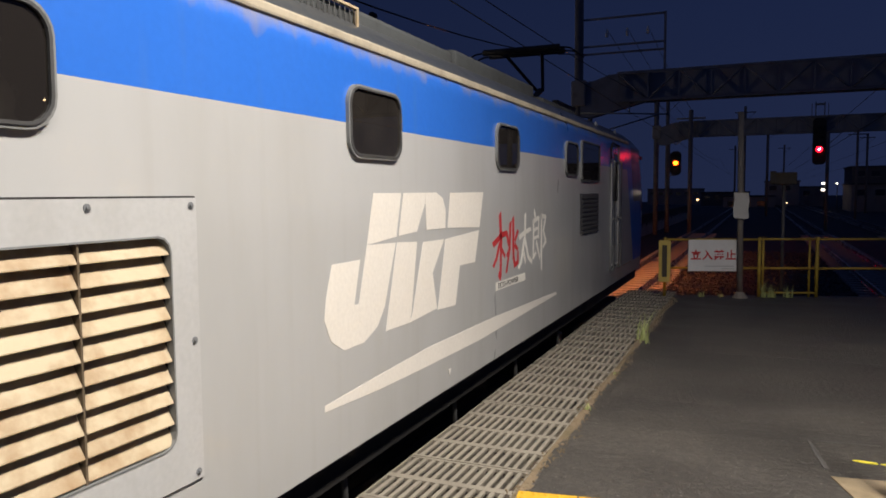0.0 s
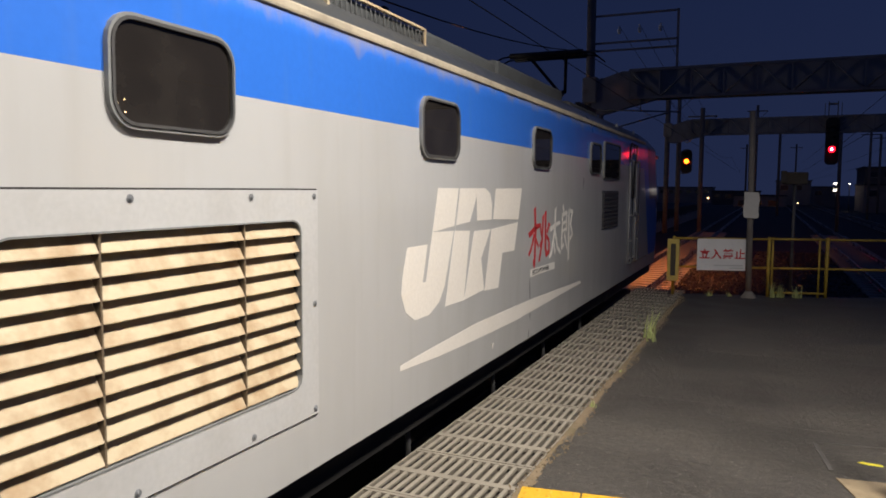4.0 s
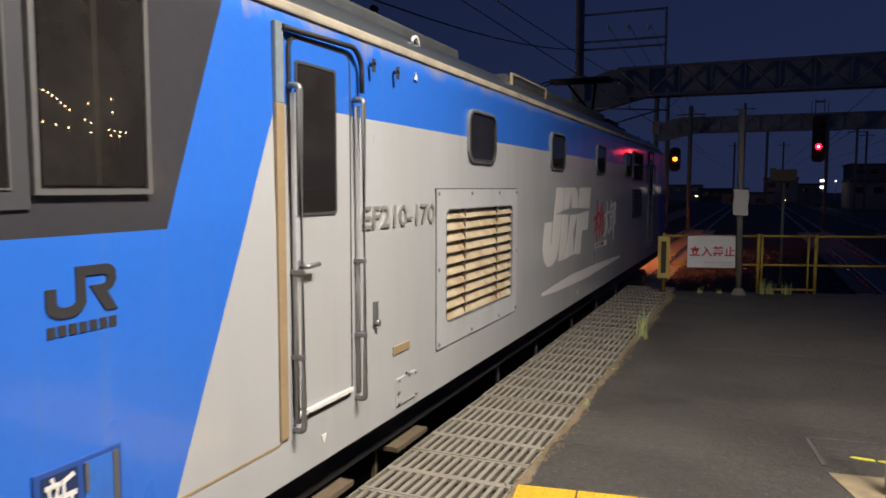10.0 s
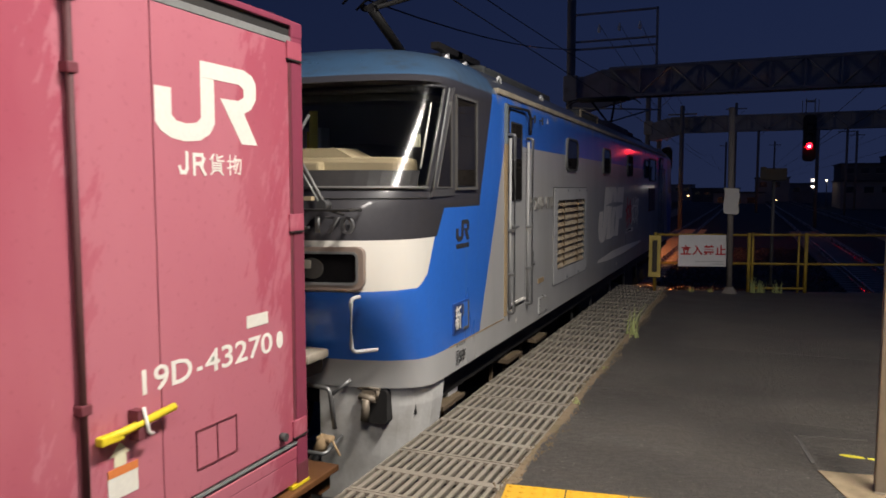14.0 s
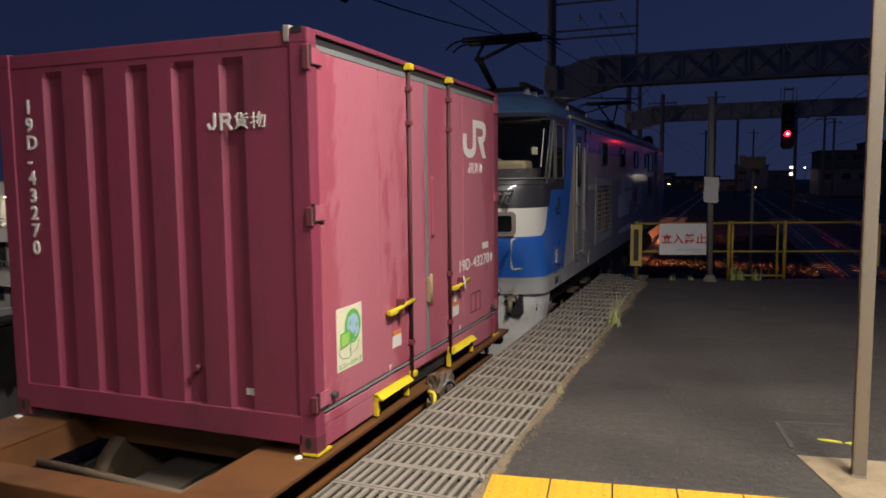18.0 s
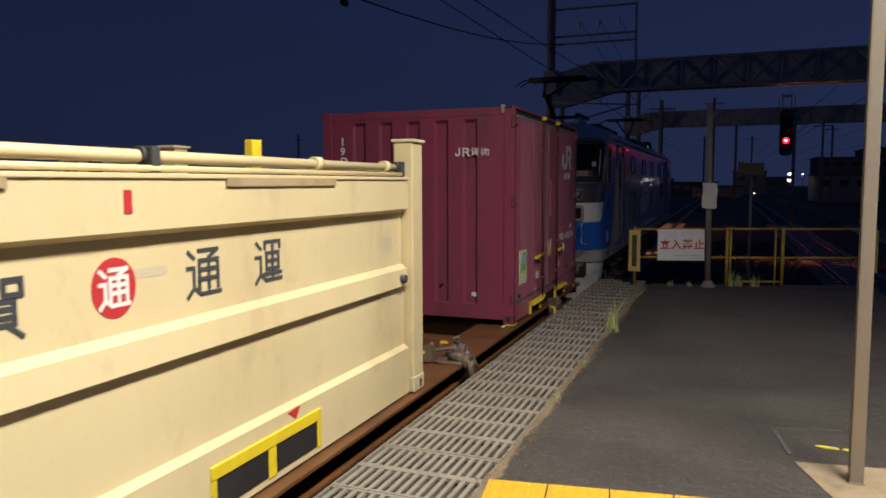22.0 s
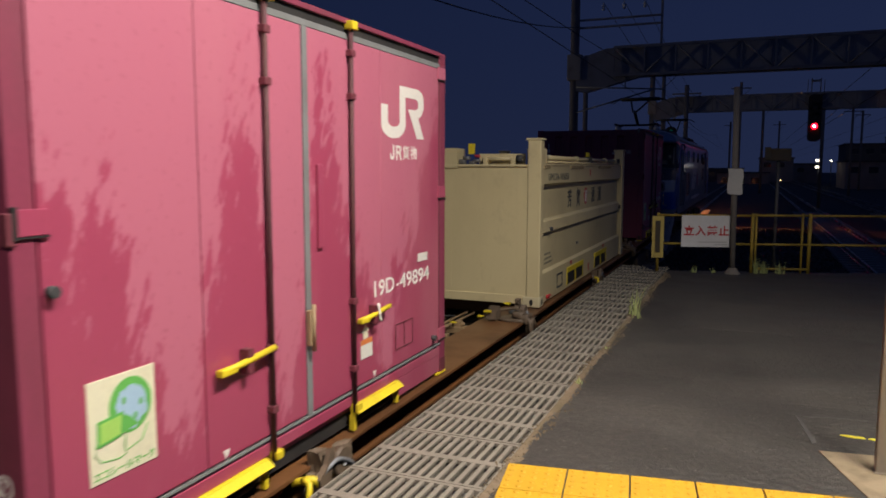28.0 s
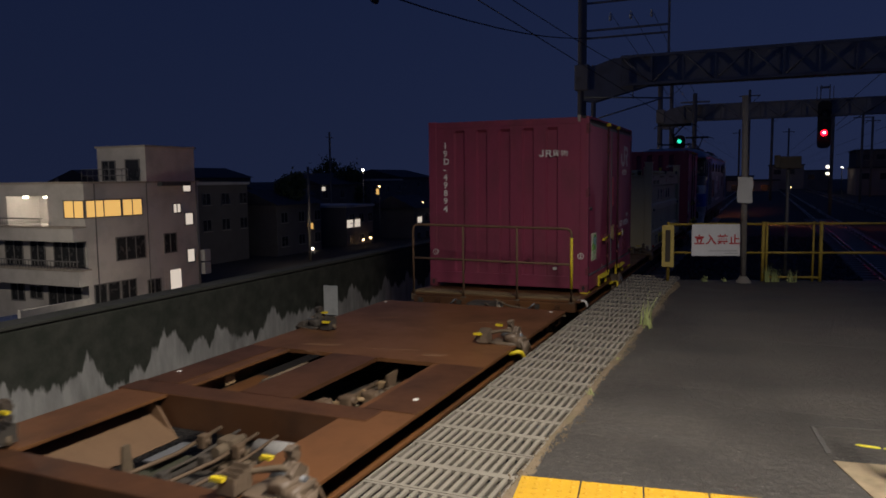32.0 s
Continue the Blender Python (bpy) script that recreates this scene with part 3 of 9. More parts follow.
# ---- the electric locomotive ----
def livery_material():
    n = Nodes("locomotive_livery")
    M = n.math
    y = n.y
    z = n.z
    e = M("MINIMUM", M("SUBTRACT", y, 8.96), M("SUBTRACT", 27.34, y))      # distance from the nearer end

    def less(a, b):
        return M("LESS_THAN", a, b)

    def both(*q):
        out = q[0]
        for k in q[1:]:
            out = M("MULTIPLY", out, k)
        return out
    broad = n.noise(1.4, 5, (1, 1, 0.25), 0.6)
    fine = n.noise(26, 5)
    runs = n.noise(9, 4, (1, 1, 0.06))
    grey = n.mix(n.ramp(broad, 0.45, 0.72, 0, 0.55), (0.43, 0.43, 0.42), (0.36, 0.35, 0.325))
    grey = n.mix(n.ramp(runs, 0.56, 0.72, 0, 0.12), grey, (0.31, 0.28, 0.24))
    blue = n.mix(n.ramp(fine, 0.35, 0.7, 0, 0.25), (0.028, 0.15, 0.60), (0.02, 0.11, 0.46))
    blue = n.mix(n.ramp(runs, 0.58, 0.75, 0, 0.25), blue, (0.10, 0.2, 0.45))
    dark = n.mix(n.ramp(fine, 0.3, 0.7, 0, 0.4), (0.046, 0.044, 0.048), (0.03, 0.029, 0.032))
    white = n.mix(n.ramp(broad, 0.4, 0.7, 0, 0.4), (0.76, 0.73, 0.66), (0.62, 0.58, 0.5))
    roof = n.mix(n.ramp(fine, 0.35, 0.7), (0.055, 0.062, 0.068), (0.085, 0.085, 0.08))
    dome = n.mix(n.ramp(broad, 0.4, 0.7, 0, 0.6), (0.055, 0.115, 0.2), (0.06, 0.08, 0.1))
    dome = n.mix(n.ramp(n.noise(5, 6, (1, 1, 1), 0.7), 0.52, 0.68, 0, 0.7), dome, (0.05, 0.055, 0.055))
    c = n.mix(less(z, 1.915), blue, grey)
    wedge = both(less(e, M("MULTIPLY_ADD", z, 0.438, 1.474)), M("GREATER_THAN", z, 0.365))
    c = n.mix(wedge, c, blue)
    gloom = both(less(e, M("MULTIPLY_ADD", z, 0.384, 1.096)), M("GREATER_THAN", z, 1.388))
    collar = both(less(e, M("MULTIPLY_ADD", z, 0.73, -0.12)), M("GREATER_THAN", z, 1.195))
    c = n.mix(M("MAXIMUM", gloom, collar), c, dark)
    band = both(less(e, M("MULTIPLY_ADD", z, 0.5, 0.125)), M("GREATER_THAN", z, M("MULTIPLY_ADD", M("POWER", M("MAXIMUM", M("SUBTRACT", e, M("MULTIPLY_ADD", z, 0.5, 0.025)), 0.0), 2.0), 9.0, 0.868)), less(z, 1.195))
    c = n.mix(band, c, white)
    stain = n.ramp(M("ADD", z, n.ramp(n.noise(3.5, 5, (1, 1, 0.4), 0.65), 0.3, 0.7, -0.09, 0.06)), 2.25, 2.36, 0.0, 0.75)
    c = n.mix(both(stain, M("GREATER_THAN", e, 2.1)), c, (0.3, 0.26, 0.18))
    c = n.mix(both(M("GREATER_THAN", z, 2.315), less(e, 2.1)), c, dome)
    c = n.mix(both(M("GREATER_THAN", z, 2.36), M("GREATER_THAN", e, 2.1)), c, roof)
    n.bump(n.math("ADD", n.noise(2.2, 3), n.math("MULTIPLY", fine, 0.08)), 0.10, 0.012)
    r = n.ramp(broad, 0.3, 0.7, 0.26, 0.42)
    return n.done(c, r, 0.0, 0.5)


livery = livery_material()


def window_material():
    """Dark cab glass: sharp reflections over a patchy brown that paints in dim reflected light."""
    n = Nodes("window_glass")
    brown_cast = n.noise(3, 5, (1, 1, 1), 0.6)
    c = n.mix(n.ramp(brown_cast, 0.45, 0.75, 0, 0.6), (0.017, 0.0145, 0.0125), (0.04, 0.035, 0.029))
    return n.done(c, 0.012)


window_glass = window_material()
louvre_beige = worn("louvre_beige", (0.5, 0.41, 0.27), 0.55, dirt=(0.25, 0.13, 0.045), much=0.85, grain=25, big=5, bump=0.2)
letter_grey = worn("letter_grey", (0.2, 0.195, 0.185), 0.4, 0.5, much=0.4)
cab_dark = worn("cab_lining", (0.2, 0.2, 0.17), 0.7)
navy = worn("navy_plate", (0.012, 0.03, 0.10), 0.4)
screen_glass = clear_glass("windscreen_glass", (0.75, 0.8, 0.78))
CROWN = ((0.16, 1.469, 9.35, 9.82), (0.26, 1.471, 9.33, 9.82), (0.36, 1.473, 9.29, 9.80), (0.60, 1.473, 9.14, 9.77), (0.80, 1.473, 8.985, 9.75), (0.87, 1.473, 8.96, 9.75), (1.2, 1.473, 8.98, 9.75), (1.39, 1.472, 9.02, 9.75), (1.50, 1.47, 9.07, 9.72), (1.53, 1.468, 9.10, 9.72),
         (2.232, 1.462, 9.62, 9.985), (2.262, 1.462, 9.50, 10.0), (2.31, 1.455, 9.55, 10.1), (2.36, 1.43, 9.64, 10.3), (2.45, 1.37, 9.80, 10.55), (2.55, 1.25, 10.0, 10.8), (2.64, 1.0, 10.3, 11.2), (2.70, 0.6, 10.8, 11.6))
NOSE = 28


def nose_point(level, th, far=False):
    z, w, yf, ys = level
    c, s = math.cos(th), math.sin(th)
    x = w * (1 if c >= 0 else -1) * abs(c) ** 0.6
    y = ys - (ys - yf) * abs(s) ** 0.62
    return (TX + x, 36.3 - y if far else y, z)


def loco_shell():
    bm = bmesh.new()
    rings = []
    for lv in CROWN:
        near = [nose_point(lv, math.pi * k / NOSE) for k in range(NOSE + 1)]
        far = [nose_point(lv, math.pi * k / NOSE, True) for k in range(NOSE, -1, -1)]
        rings.append([bm.verts.new(q) for q in near + far])
    n = len(rings[0])
    for i, (a, b) in enumerate(zip(rings, rings[1:])):
        for k in range(n):
            near_k = k if k < NOSE else None
            if CROWN[i][0] == 1.53 and near_k is not None and 1 <= near_k < NOSE - 1:
                continue
            if k == n - 1 and 0.6 <= CROWN[i][0] < 1.38:      # the air intake's opening
                cut = [[bm.verts.new((p.co.x, yy, p.co.z)) for yy in (14.70, 13.18)] for p in (a[k], b[k])]
                bm.faces.new((a[k], cut[0][0], cut[1][0], b[k]))
                bm.faces.new((cut[0][1], a[0], b[0], cut[1][1]))
                continue
            bm.faces.new((a[k], a[(k + 1) % n], b[(k + 1) % n], b[k]))
    bm.faces.new(rings[0][::-1])
    bm.faces.new(rings[-1])
    bmesh.ops.recalc_face_normals(bm, faces=bm.faces[:])
    for f in bm.faces:
        f.smooth = True
    bm.normal_update()
    for ed in bm.edges:
        if len(ed.link_faces) == 2 and ed.calc_face_angle(0) > radians(28):
            ed.smooth = False
    return bm


loco = thing("electric_locomotive", (TX, 17.7, RAIL), "blue and grey electric freight locomotive on the rails", "locomotive")
X = SIDE
body = part("body", loco_shell(), livery, loco, "blue and light grey painted steel body")


def window(y0, y1, z0, z1, r, parent, name="window", fw=0.012):
    w = part(name, plate(rounded(y0 + fw, y1 - fw, z0 + fw, z1 - fw, r), "x", X - 0.01, X + 0.006), window_glass, parent, "dark glass in a rubber seal")
    part("seal", ring(rounded(y0, y1, z0, z1, r + fw), rounded(y0 + fw, y1 - fw, z0 + fw, z1 - fw, r), "x", X - 0.01, X + 0.018), rubber, w)
    part("rim", ring(rounded(y0 - 0.012, y1 + 0.012, z0 - 0.012, z1 + 0.012, r + fw + 0.012), rounded(y0, y1, z0, z1, r + fw), "x", X - 0.01, X + 0.013), grey_seal, w)
    return w


for cy in (13.93, 16.30, 18.68, 21.05):
    window(cy - 0.30, cy + 0.30, 1.745, 2.113, 0.085, loco)
window(21.55, 22.65, 1.69, 2.17, 0.04, loco)


def louvre(y0, y1, z0, z1, o0, o1, p0, p1, bars, rows, parent):
    """A bolted panel round a bank of sloping slats."""
    pan = part("louvre_panel", ring(rounded(y0, y1, z0, z1, 0.008, 3), rounded(o0, o1, p0, p1, 0.06, 3), "x", X - 0.01, X + 0.010), pale_grey, parent, "grey bolted frame of an air intake")
    part("panel_gap", ring(rounded(y0 - 0.007, y1 + 0.007, z0 - 0.007, z1 + 0.007, 0.012, 3), rounded(y0, y1, z0, z1, 0.008, 3), "x", X - 0.01, X + 0.003), black_steel, pan)
    part("backing", slabs((X - 0.12, X - 0.11, o0 - 0.03, o1 + 0.03, p0 - 0.03, p1 + 0.03), (X - 0.11, X - 0.002, o0 - 0.03, o0 - 0.01, p0, p1), (X - 0.11, X - 0.002, o1 + 0.018, o1 + 0.03, p0, p1), (X - 0.11, X - 0.008, o0, o1, p0 - 0.03, p0 - 0.015), (X - 0.11, X - 0.008, o0, o1, p1 + 0.002, p1 + 0.02)), black_steel, pan)
    part("rim", ring(rounded(o0 - 0.004, o1 + 0.004, p0 - 0.004, p1 + 0.004, 0.064, 3), rounded(o0 + 0.003, o1 - 0.003, p0 + 0.003, p1 - 0.003, 0.058, 3), "x", X - 0.02, X + 0.0125), grey_seal, pan)
    pitch = (p1 - p0) / rows
    edges = [o0, *bars, o1]
    for k in range(rows):
        zt = p1 - pitch * (k - 0.12)
        for a, b in zip(edges, edges[1:]):
            sl = part("slat", plate([(X - 0.04, zt), (X - 0.036, zt + 0.003), (X + 0.006, zt - pitch * 0.93), (X + 0.006, zt - pitch * 0.98), (X + 0.001, zt - pitch * 0.98)], "y", a + 0.006, b - 0.006), louvre_beige, pan)
    for b in bars:
        part("divider", slab(X - 0.07, X + 0.005, b - 0.004, b + 0.004, p0, p1), wagon_grime, pan)
    bolts = [(y0 + 0.03, z) for z in (z0 + 0.03, (z0 + z1) / 2, z1 - 0.03)] + [(y1 - 0.03, z) for z in (z0 + 0.03, (z0 + z1) / 2, z1 - 0.03)]
    bolts += [(y, z) for z in (z0 + 0.03, z1 - 0.03) for y in (y0 + (y1 - y0) / 3 + 0.06, y0 + 2 * (y1 - y0) / 3 + 0.1)]
    for by, bz in bolts:
        part("bolt", merge(rod((X + 0.009, by, bz), (X + 0.013, by, bz), 0.015, 10), rod((X + 0.012, by, bz), (X + 0.018, by, bz), 0.007, 6)), galvanised, pan)
    return pan


louvre(13.035, 14.83, 0.44, 1.53, 13.19, 14.69, 0.60, 1.39, (13.57, 14.295), 10, loco)
far_l = part("louvre_panel", slab(X - 0.01, X + 0.008, 21.5, 22.6, 1.02, 1.53, 0.004), dark_grey, loco, "dark grey air intake")
for k in range(9):
    part("slat", slab(X, X + 0.02, 21.55, 22.55, 1.03 + 0.055 * k, 1.06 + 0.055 * k), rubber, far_l)

# cab doors with grab rails
for m in (1, -1):
    def q(y):
        return y if m == 1 else 35.45 - y
    lo, hi = sorted((q(11.375), q(11.89)))
    door = part("door", plate(rounded(lo, hi, 0.44, 2.215, 0.05), "x", X - 0.01, X + 0.006), livery, loco, "grey and blue cab door with a tall window")
    part("door_gap", ring(rounded(lo - 0.02, hi + 0.02, 0.42, 2.235, 0.07), rounded(lo, hi, 0.44, 2.215, 0.05), "x", X - 0.01, X + 0.003), black_steel, door)
    a, b = sorted((q(11.41), q(11.74)))
    part("window", plate(rounded(a, b, 1.42, 2.11, 0.015), "x", X, X + 0.009), window_glass, door, "dark door glass")
    part("window_seal", ring(rounded(a - 0.012, b + 0.012, 1.408, 2.122, 0.02), rounded(a, b, 1.42, 2.11, 0.015), "x", X, X + 0.013), rubber, door)
    part("handle", merge(tube(bend([(X, q(11.42), 1.17), (X + 0.05, q(11.42), 1.17), (X + 0.05, q(11.52), 1.175)], 0.02), 0.012), plate(rounded(min(q(11.40), q(11.45)), max(q(11.40), q(11.45)), 1.12, 1.2, 0.02), "x", X, X + 0.012)), steel_rail, door)
    part("kick_edge", slab(X, X + 0.02, lo, hi, 0.455, 0.475), white_paint, door)
    for yy in (11.36, 11.945):
        r = part("grab_rail", tube(bend([(X, q(yy), 2.0), (X + 0.06, q(yy), 2.0), (X + 0.06, q(yy), 0.40), (X, q(yy), 0.40)], 0.05), 0.0145), steel_rail, loco, "upright steel grab rail")
        part("back_rail", tube([(X + 0.014, q(yy + 0.012), 1.97), (X + 0.014, q(yy + 0.012), 0.43)], 0.013), pale_grey, r)
        for zz in (2.0, 0.40, 0.75, 1.15):
            part("bracket", slab(X, X + 0.07 if zz in (0.75, 1.15) else X + 0.012, q(yy) - 0.012, q(yy) + 0.012, zz - 0.012, zz + 0.012, 0.003), steel_rail, r)
    pa, pb = sorted((q(11.25), q(11.31)))
    part("door_post", slab(X - 0.01, X + 0.012, pa, pb, 0.38, 1.915, 0.004), tan_paint, loco, "weathered tan door pillar")
    part("door_post", slab(X - 0.01, X + 0.012, pa, pb, 1.915, 2.27, 0.004), worn("pillar_grey_green", (0.2, 0.24, 0.25), 0.6), loco, "grey-green top of the door pillar")
    sa, sb = sorted((q(9.95), q(11.25)))
    part("sill_line", slab(X - 0.005, X + 0.003, sa, sb, 0.357, 0.368), tan_paint, loco, "thin tan sealant line")
    part("door_gutter", tube(bend([(X + 0.012, q(11.3), 2.25), (X + 0.02, q(11.93), 2.265), (X + 0.02, q(12.0), 2.2), (X + 0.02, q(12.0), 2.04)], 0.06), 0.014), black_steel, loco)

# side windows of the near cab
cw = part("cab_window", plate([(10.085, 1.545), (10.49, 1.545), (10.49, 2.18), (10.085, 2.18)], "x", X - 0.02, X + 0.006), window_glass, loco, "dark sliding cab window")
part("frame", ring([(10.05, 1.515), (10.51, 1.515), (10.51, 2.205), (10.05, 2.205)], [(10.07, 1.535), (10.49, 1.535), (10.49, 2.185), (10.07, 2.185)], "x", X - 0.01, X + 0.016), letter_grey, cw)
qw = part("quarter_window", plate([(9.71, 1.535), (9.972, 1.535), (9.968, 2.125)], "x", X - 0.06, X + 0.003), window_glass, loco, "dark three-cornered cab window")
part("frame", ring([(9.60, 1.465), (10.04, 1.475), (10.036, 2.25)], [(9.705, 1.535), (9.977, 1.535), (9.972, 2.135)], "x", X - 0.05, X + 0.007), dark_grey, qw)
part("edge", ring([(9.70, 1.53), (9.98, 1.53), (9.975, 2.145)], [(9.708, 1.536), (9.974, 1.536), (9.97, 2.13)], "x", X - 0.02, X + 0.011), letter_grey, qw)

# windscreen and what is seen through it
lv0, lv1 = CROWN[9], CROWN[10]
pane = loft([[nose_point((z, w + o, yf - o, ys), math.pi * k / NOSE) for k in range(1, NOSE)] for (z, w, yf, ys), o in ((lv0, 0.004), (tuple(0.5 * (p + r) for p, r in zip(lv0, lv1)), 0.02), (lv1, 0.004))], closed=False)
ws = part("windscreen", pane, screen_glass, loco, "large curved windscreen", smooth=True)
ws.visible_shadow = False
for k in (1, NOSE - 1):
    a, b = Vector(nose_point(lv0, math.pi * k / NOSE)), Vector(nose_point(lv1, math.pi * k / NOSE))
    part("pillar", tube([a, b], 0.012, 8), letter_grey, ws, "pale worn windscreen edge")
    part("pillar_trim", tube([a + Vector((0.03 if k == 1 else -0.03, 0.045, 0)), b + Vector((0.02 if k == 1 else -0.02, 0.045, 0))], 0.007, 6), grey_seal, ws)
part("sill", tube([nose_point((1.53, 1.478, 9.082, 9.72), math.pi * k / NOSE) for k in range(1, NOSE)], 0.012, 6), letter_grey, ws)
part("belt_line", tube([nose_point((1.462, 1.4725, 9.048, 9.73), math.pi * k / NOSE) for k in range(1, NOSE)], 0.004, 5), black_steel, ws)
# Black tube stands for the shadow under the roof's brow.
part("brow_shade", tube([nose_point((2.222, 1.43, 9.63, 9.99), math.pi * k / NOSE) for k in range(4, NOSE - 3)], 0.04, 6), black_steel, ws)
part("glass_frame", tube([nose_point((2.236, 1.466, 9.612, 9.985), math.pi * k / NOSE) for k in range(1, NOSE)], 0.012, 6), dark_grey, ws)
part("dash_strip", loft([[nose_point(lv, math.pi * k / NOSE) for k in range(2, NOSE - 1)] for lv in ((1.53, 1.43, 9.15, 9.76), (1.645, 1.42, 9.235, 9.81))], closed=False), worn("dash_dark", (0.012, 0.009, 0.009), 0.6, much=0.2), ws, "dark strip inside the windscreen's foot")
part("inner_bar", tube([nose_point((1.66, 1.41, 9.27, 9.82), math.pi * 1.9 / NOSE), nose_point((2.12, 1.40, 9.59, 9.97), math.pi * 1.9 / NOSE)], 0.007, 6), white_paint, ws, "thin white bar inside the glass")
part("cab_back_wall", slab(TX - 1.42, TX + 1.42, 11.0, 11.05, 0.3, 2.3), cab_dark, loco, "dim inside wall of the cab")
part("cab_floor", slab(TX - 1.3, TX + 1.3, 9.7, 11.0, 0.75, 0.8), cab_dark, loco)
part("cab_side_wall", slab(TX - 1.42, TX - 1.38, 9.8, 11.0, 0.8, 2.3), cab_dark, loco)
part("cab_ceiling", slab(TX - 1.35, TX + 1.35, 10.5, 11.0, 2.2, 2.24), cab_dark, loco)
part("cab_cupboard", slab(TX - 0.5, TX - 0.1, 10.85, 11.0, 0.9, 2.0, 0.01), pale_grey, loco)
part("cab_display", slab(TX - 0.28, TX - 0.08, 9.75, 9.79, 1.72, 1.9, 0.01), rubber, loco)
part("console", merge(slab(TX - 0.35, TX + 1.2, 9.66, 9.98, 1.45, 1.735, 0.04), loft([[(TX - 0.02, yy, 1.73), (TX + 0.84, yy, 1.73), (TX + 0.7, yy, 1.80), (TX + 0.1, yy, 1.80)] for yy in (9.68, 10.0)]), slab(TX - 0.35, TX + 0.62, 9.58, 9.68, 1.6, 1.70, 0.02)), beige_plastic, loco, "beige driving console")
part("console_front", slab(TX - 1.2, TX + 1.25, 9.30, 9.42, 1.30, 1.53, 0.01), rubber, loco)
badge_cream_card = worn("cab_card", (0.6, 0.58, 0.4), 0.6, much=0.1)
part("cab_pole", rod((TX + 0.09, 10.4, 0.8), (TX + 0.09, 10.4, 2.12), 0.036), worn("pole_yellow", (0.9, 0.78, 0.12), 0.35, much=0.05), loco, "bright yellow upright pole inside the cab")
part("cab_pole", rod((TX + 0.02, 10.45, 0.8), (TX + 0.02, 10.45, 1.95), 0.022), yellow_paint, loco)
part("cab_card", slab(TX + 1.24, TX + 1.31, 9.78, 9.79, 1.81, 1.9), badge_cream_card, loco)
part("cab_seat", merge(slab(TX + 0.2, TX + 0.65, 10.5, 10.95, 1.2, 1.85, 0.05), slab(TX + 0.2, TX + 0.65, 10.2, 10.6, 1.1, 1.22, 0.04)), rubber, loco)

# front: number, grab bar, wipers, headlamps
part("front_number", fit_width(lettering("EF210-170", 0.155, on_end(TX + 0.3, 9.0, 1.245), 0.012), "x", TX + 0.32, TX + 1.22), steel_rail, loco, "raised metal number EF210-170")
for s in (1, -1):
    cxs = TX + s * 0.94
    skew = pose(cxs, 9.008, 0, 0, 0, 15 * s)

    def lampart(name, bm, mat, parent, label=""):
        bm.transform(skew)
        return part(name, bm, mat, parent, label)
    hb = lampart("headlamp", ring(rounded(-0.31, 0.31, 0.888, 1.158, 0.05), rounded(-0.275, 0.275, 0.918, 1.128, 0.035), "y", -0.018, 0.12), worn("lamp_bezel", (0.3, 0.23, 0.19), 0.4, 0.3, dirt=(0.16, 0.1, 0.07)), loco, "headlamp in a rounded metal bezel")
    lampart("inner_rim", ring(rounded(-0.277, 0.277, 0.916, 1.13, 0.04), rounded(-0.262, 0.262, 0.931, 1.115, 0.03), "y", -0.026, 0.1), steel_rail, hb)
    lampart("lens", plate(rounded(-0.27, 0.27, 0.92, 1.122, 0.03), "y", -0.004, 0.03), dark_glass, hb)
    lampart("lamp_bowl", loft([[(-0.03 * s + r * math.cos(k * math.pi / 8) * 1.15, yy, 1.02 + r * math.sin(k * math.pi / 8)) for k in range(16)] for r, yy in ((0.07, -0.004), (0.066, -0.01), (0.03, -0.012))]), worn("lamp_lens", (0.07, 0.065, 0.06), 0.12, 0.4, much=0.3), hb)
    lampart("bulb_shade", plate(rounded(-0.03 * s - 0.05, -0.03 * s + 0.0, 1.02, 1.075, 0.012), "y", -0.018, -0.011), worn("bulb_silver", (0.4, 0.37, 0.3), 0.3, 0.5), hb)
    part("front_rail", tube(bend([(TX + s * 1.25, 9.01, 0.855), (TX + s * 1.225, 8.945, 0.85), (TX + s * 1.225, 8.945, 0.515), (TX + s * 1.30, 9.14, 0.50)], 0.05), 0.013), pale_grey, loco, "white bent front handrail")
    part("step_iron", tube(bend([(TX + s * 0.66, 8.99, 0.87), (TX + s * 0.66, 8.945, 0.86), (TX + s * 0.66, 8.945, 0.755), (TX + s * 0.79, 8.96, 0.76)], 0.02), 0.009, 6), pale_grey, loco)
part("nose_bar", merge(slab(TX - 1.2, TX + 1.25, 8.90, 8.96, 1.385, 1.40, 0.006), *[tube([(TX + xx, 8.93, 1.39), (TX + xx, 9.08, 1.36)], 0.01, 6) for xx in (-1.1, -0.4, 0.4, 1.1)], tube([(TX + 1.24, 8.93, 1.395), (TX + 1.2, 9.12, 1.39)], 0.012, 6)), black_steel, loco, "black grab bar across the nose")
for wx, tip in ((TX + 1.0, TX + 0.7), (TX - 0.3, TX - 0.6)):
    wp = part("wiper", merge(tube([(wx, 9.02, 1.43), (wx - 0.22, 9.14, 1.66), (wx - 0.38, 9.22, 1.8)], 0.011, 6), tube([(wx - 0.03, 9.02, 1.42), (wx - 0.26, 9.14, 1.66), (wx - 0.39, 9.22, 1.79)], 0.008, 6)), letter_grey, loco, "twin-armed wiper")
    part("blade", tube([(wx - 0.46, 9.12, 1.6), (wx - 0.36, 9.42, 2.03)], 0.012, 6), steel_rail, wp)
    part("pivot", rod((wx, 8.98, 1.42), (wx, 9.05, 1.42), 0.035), rubber, wp)
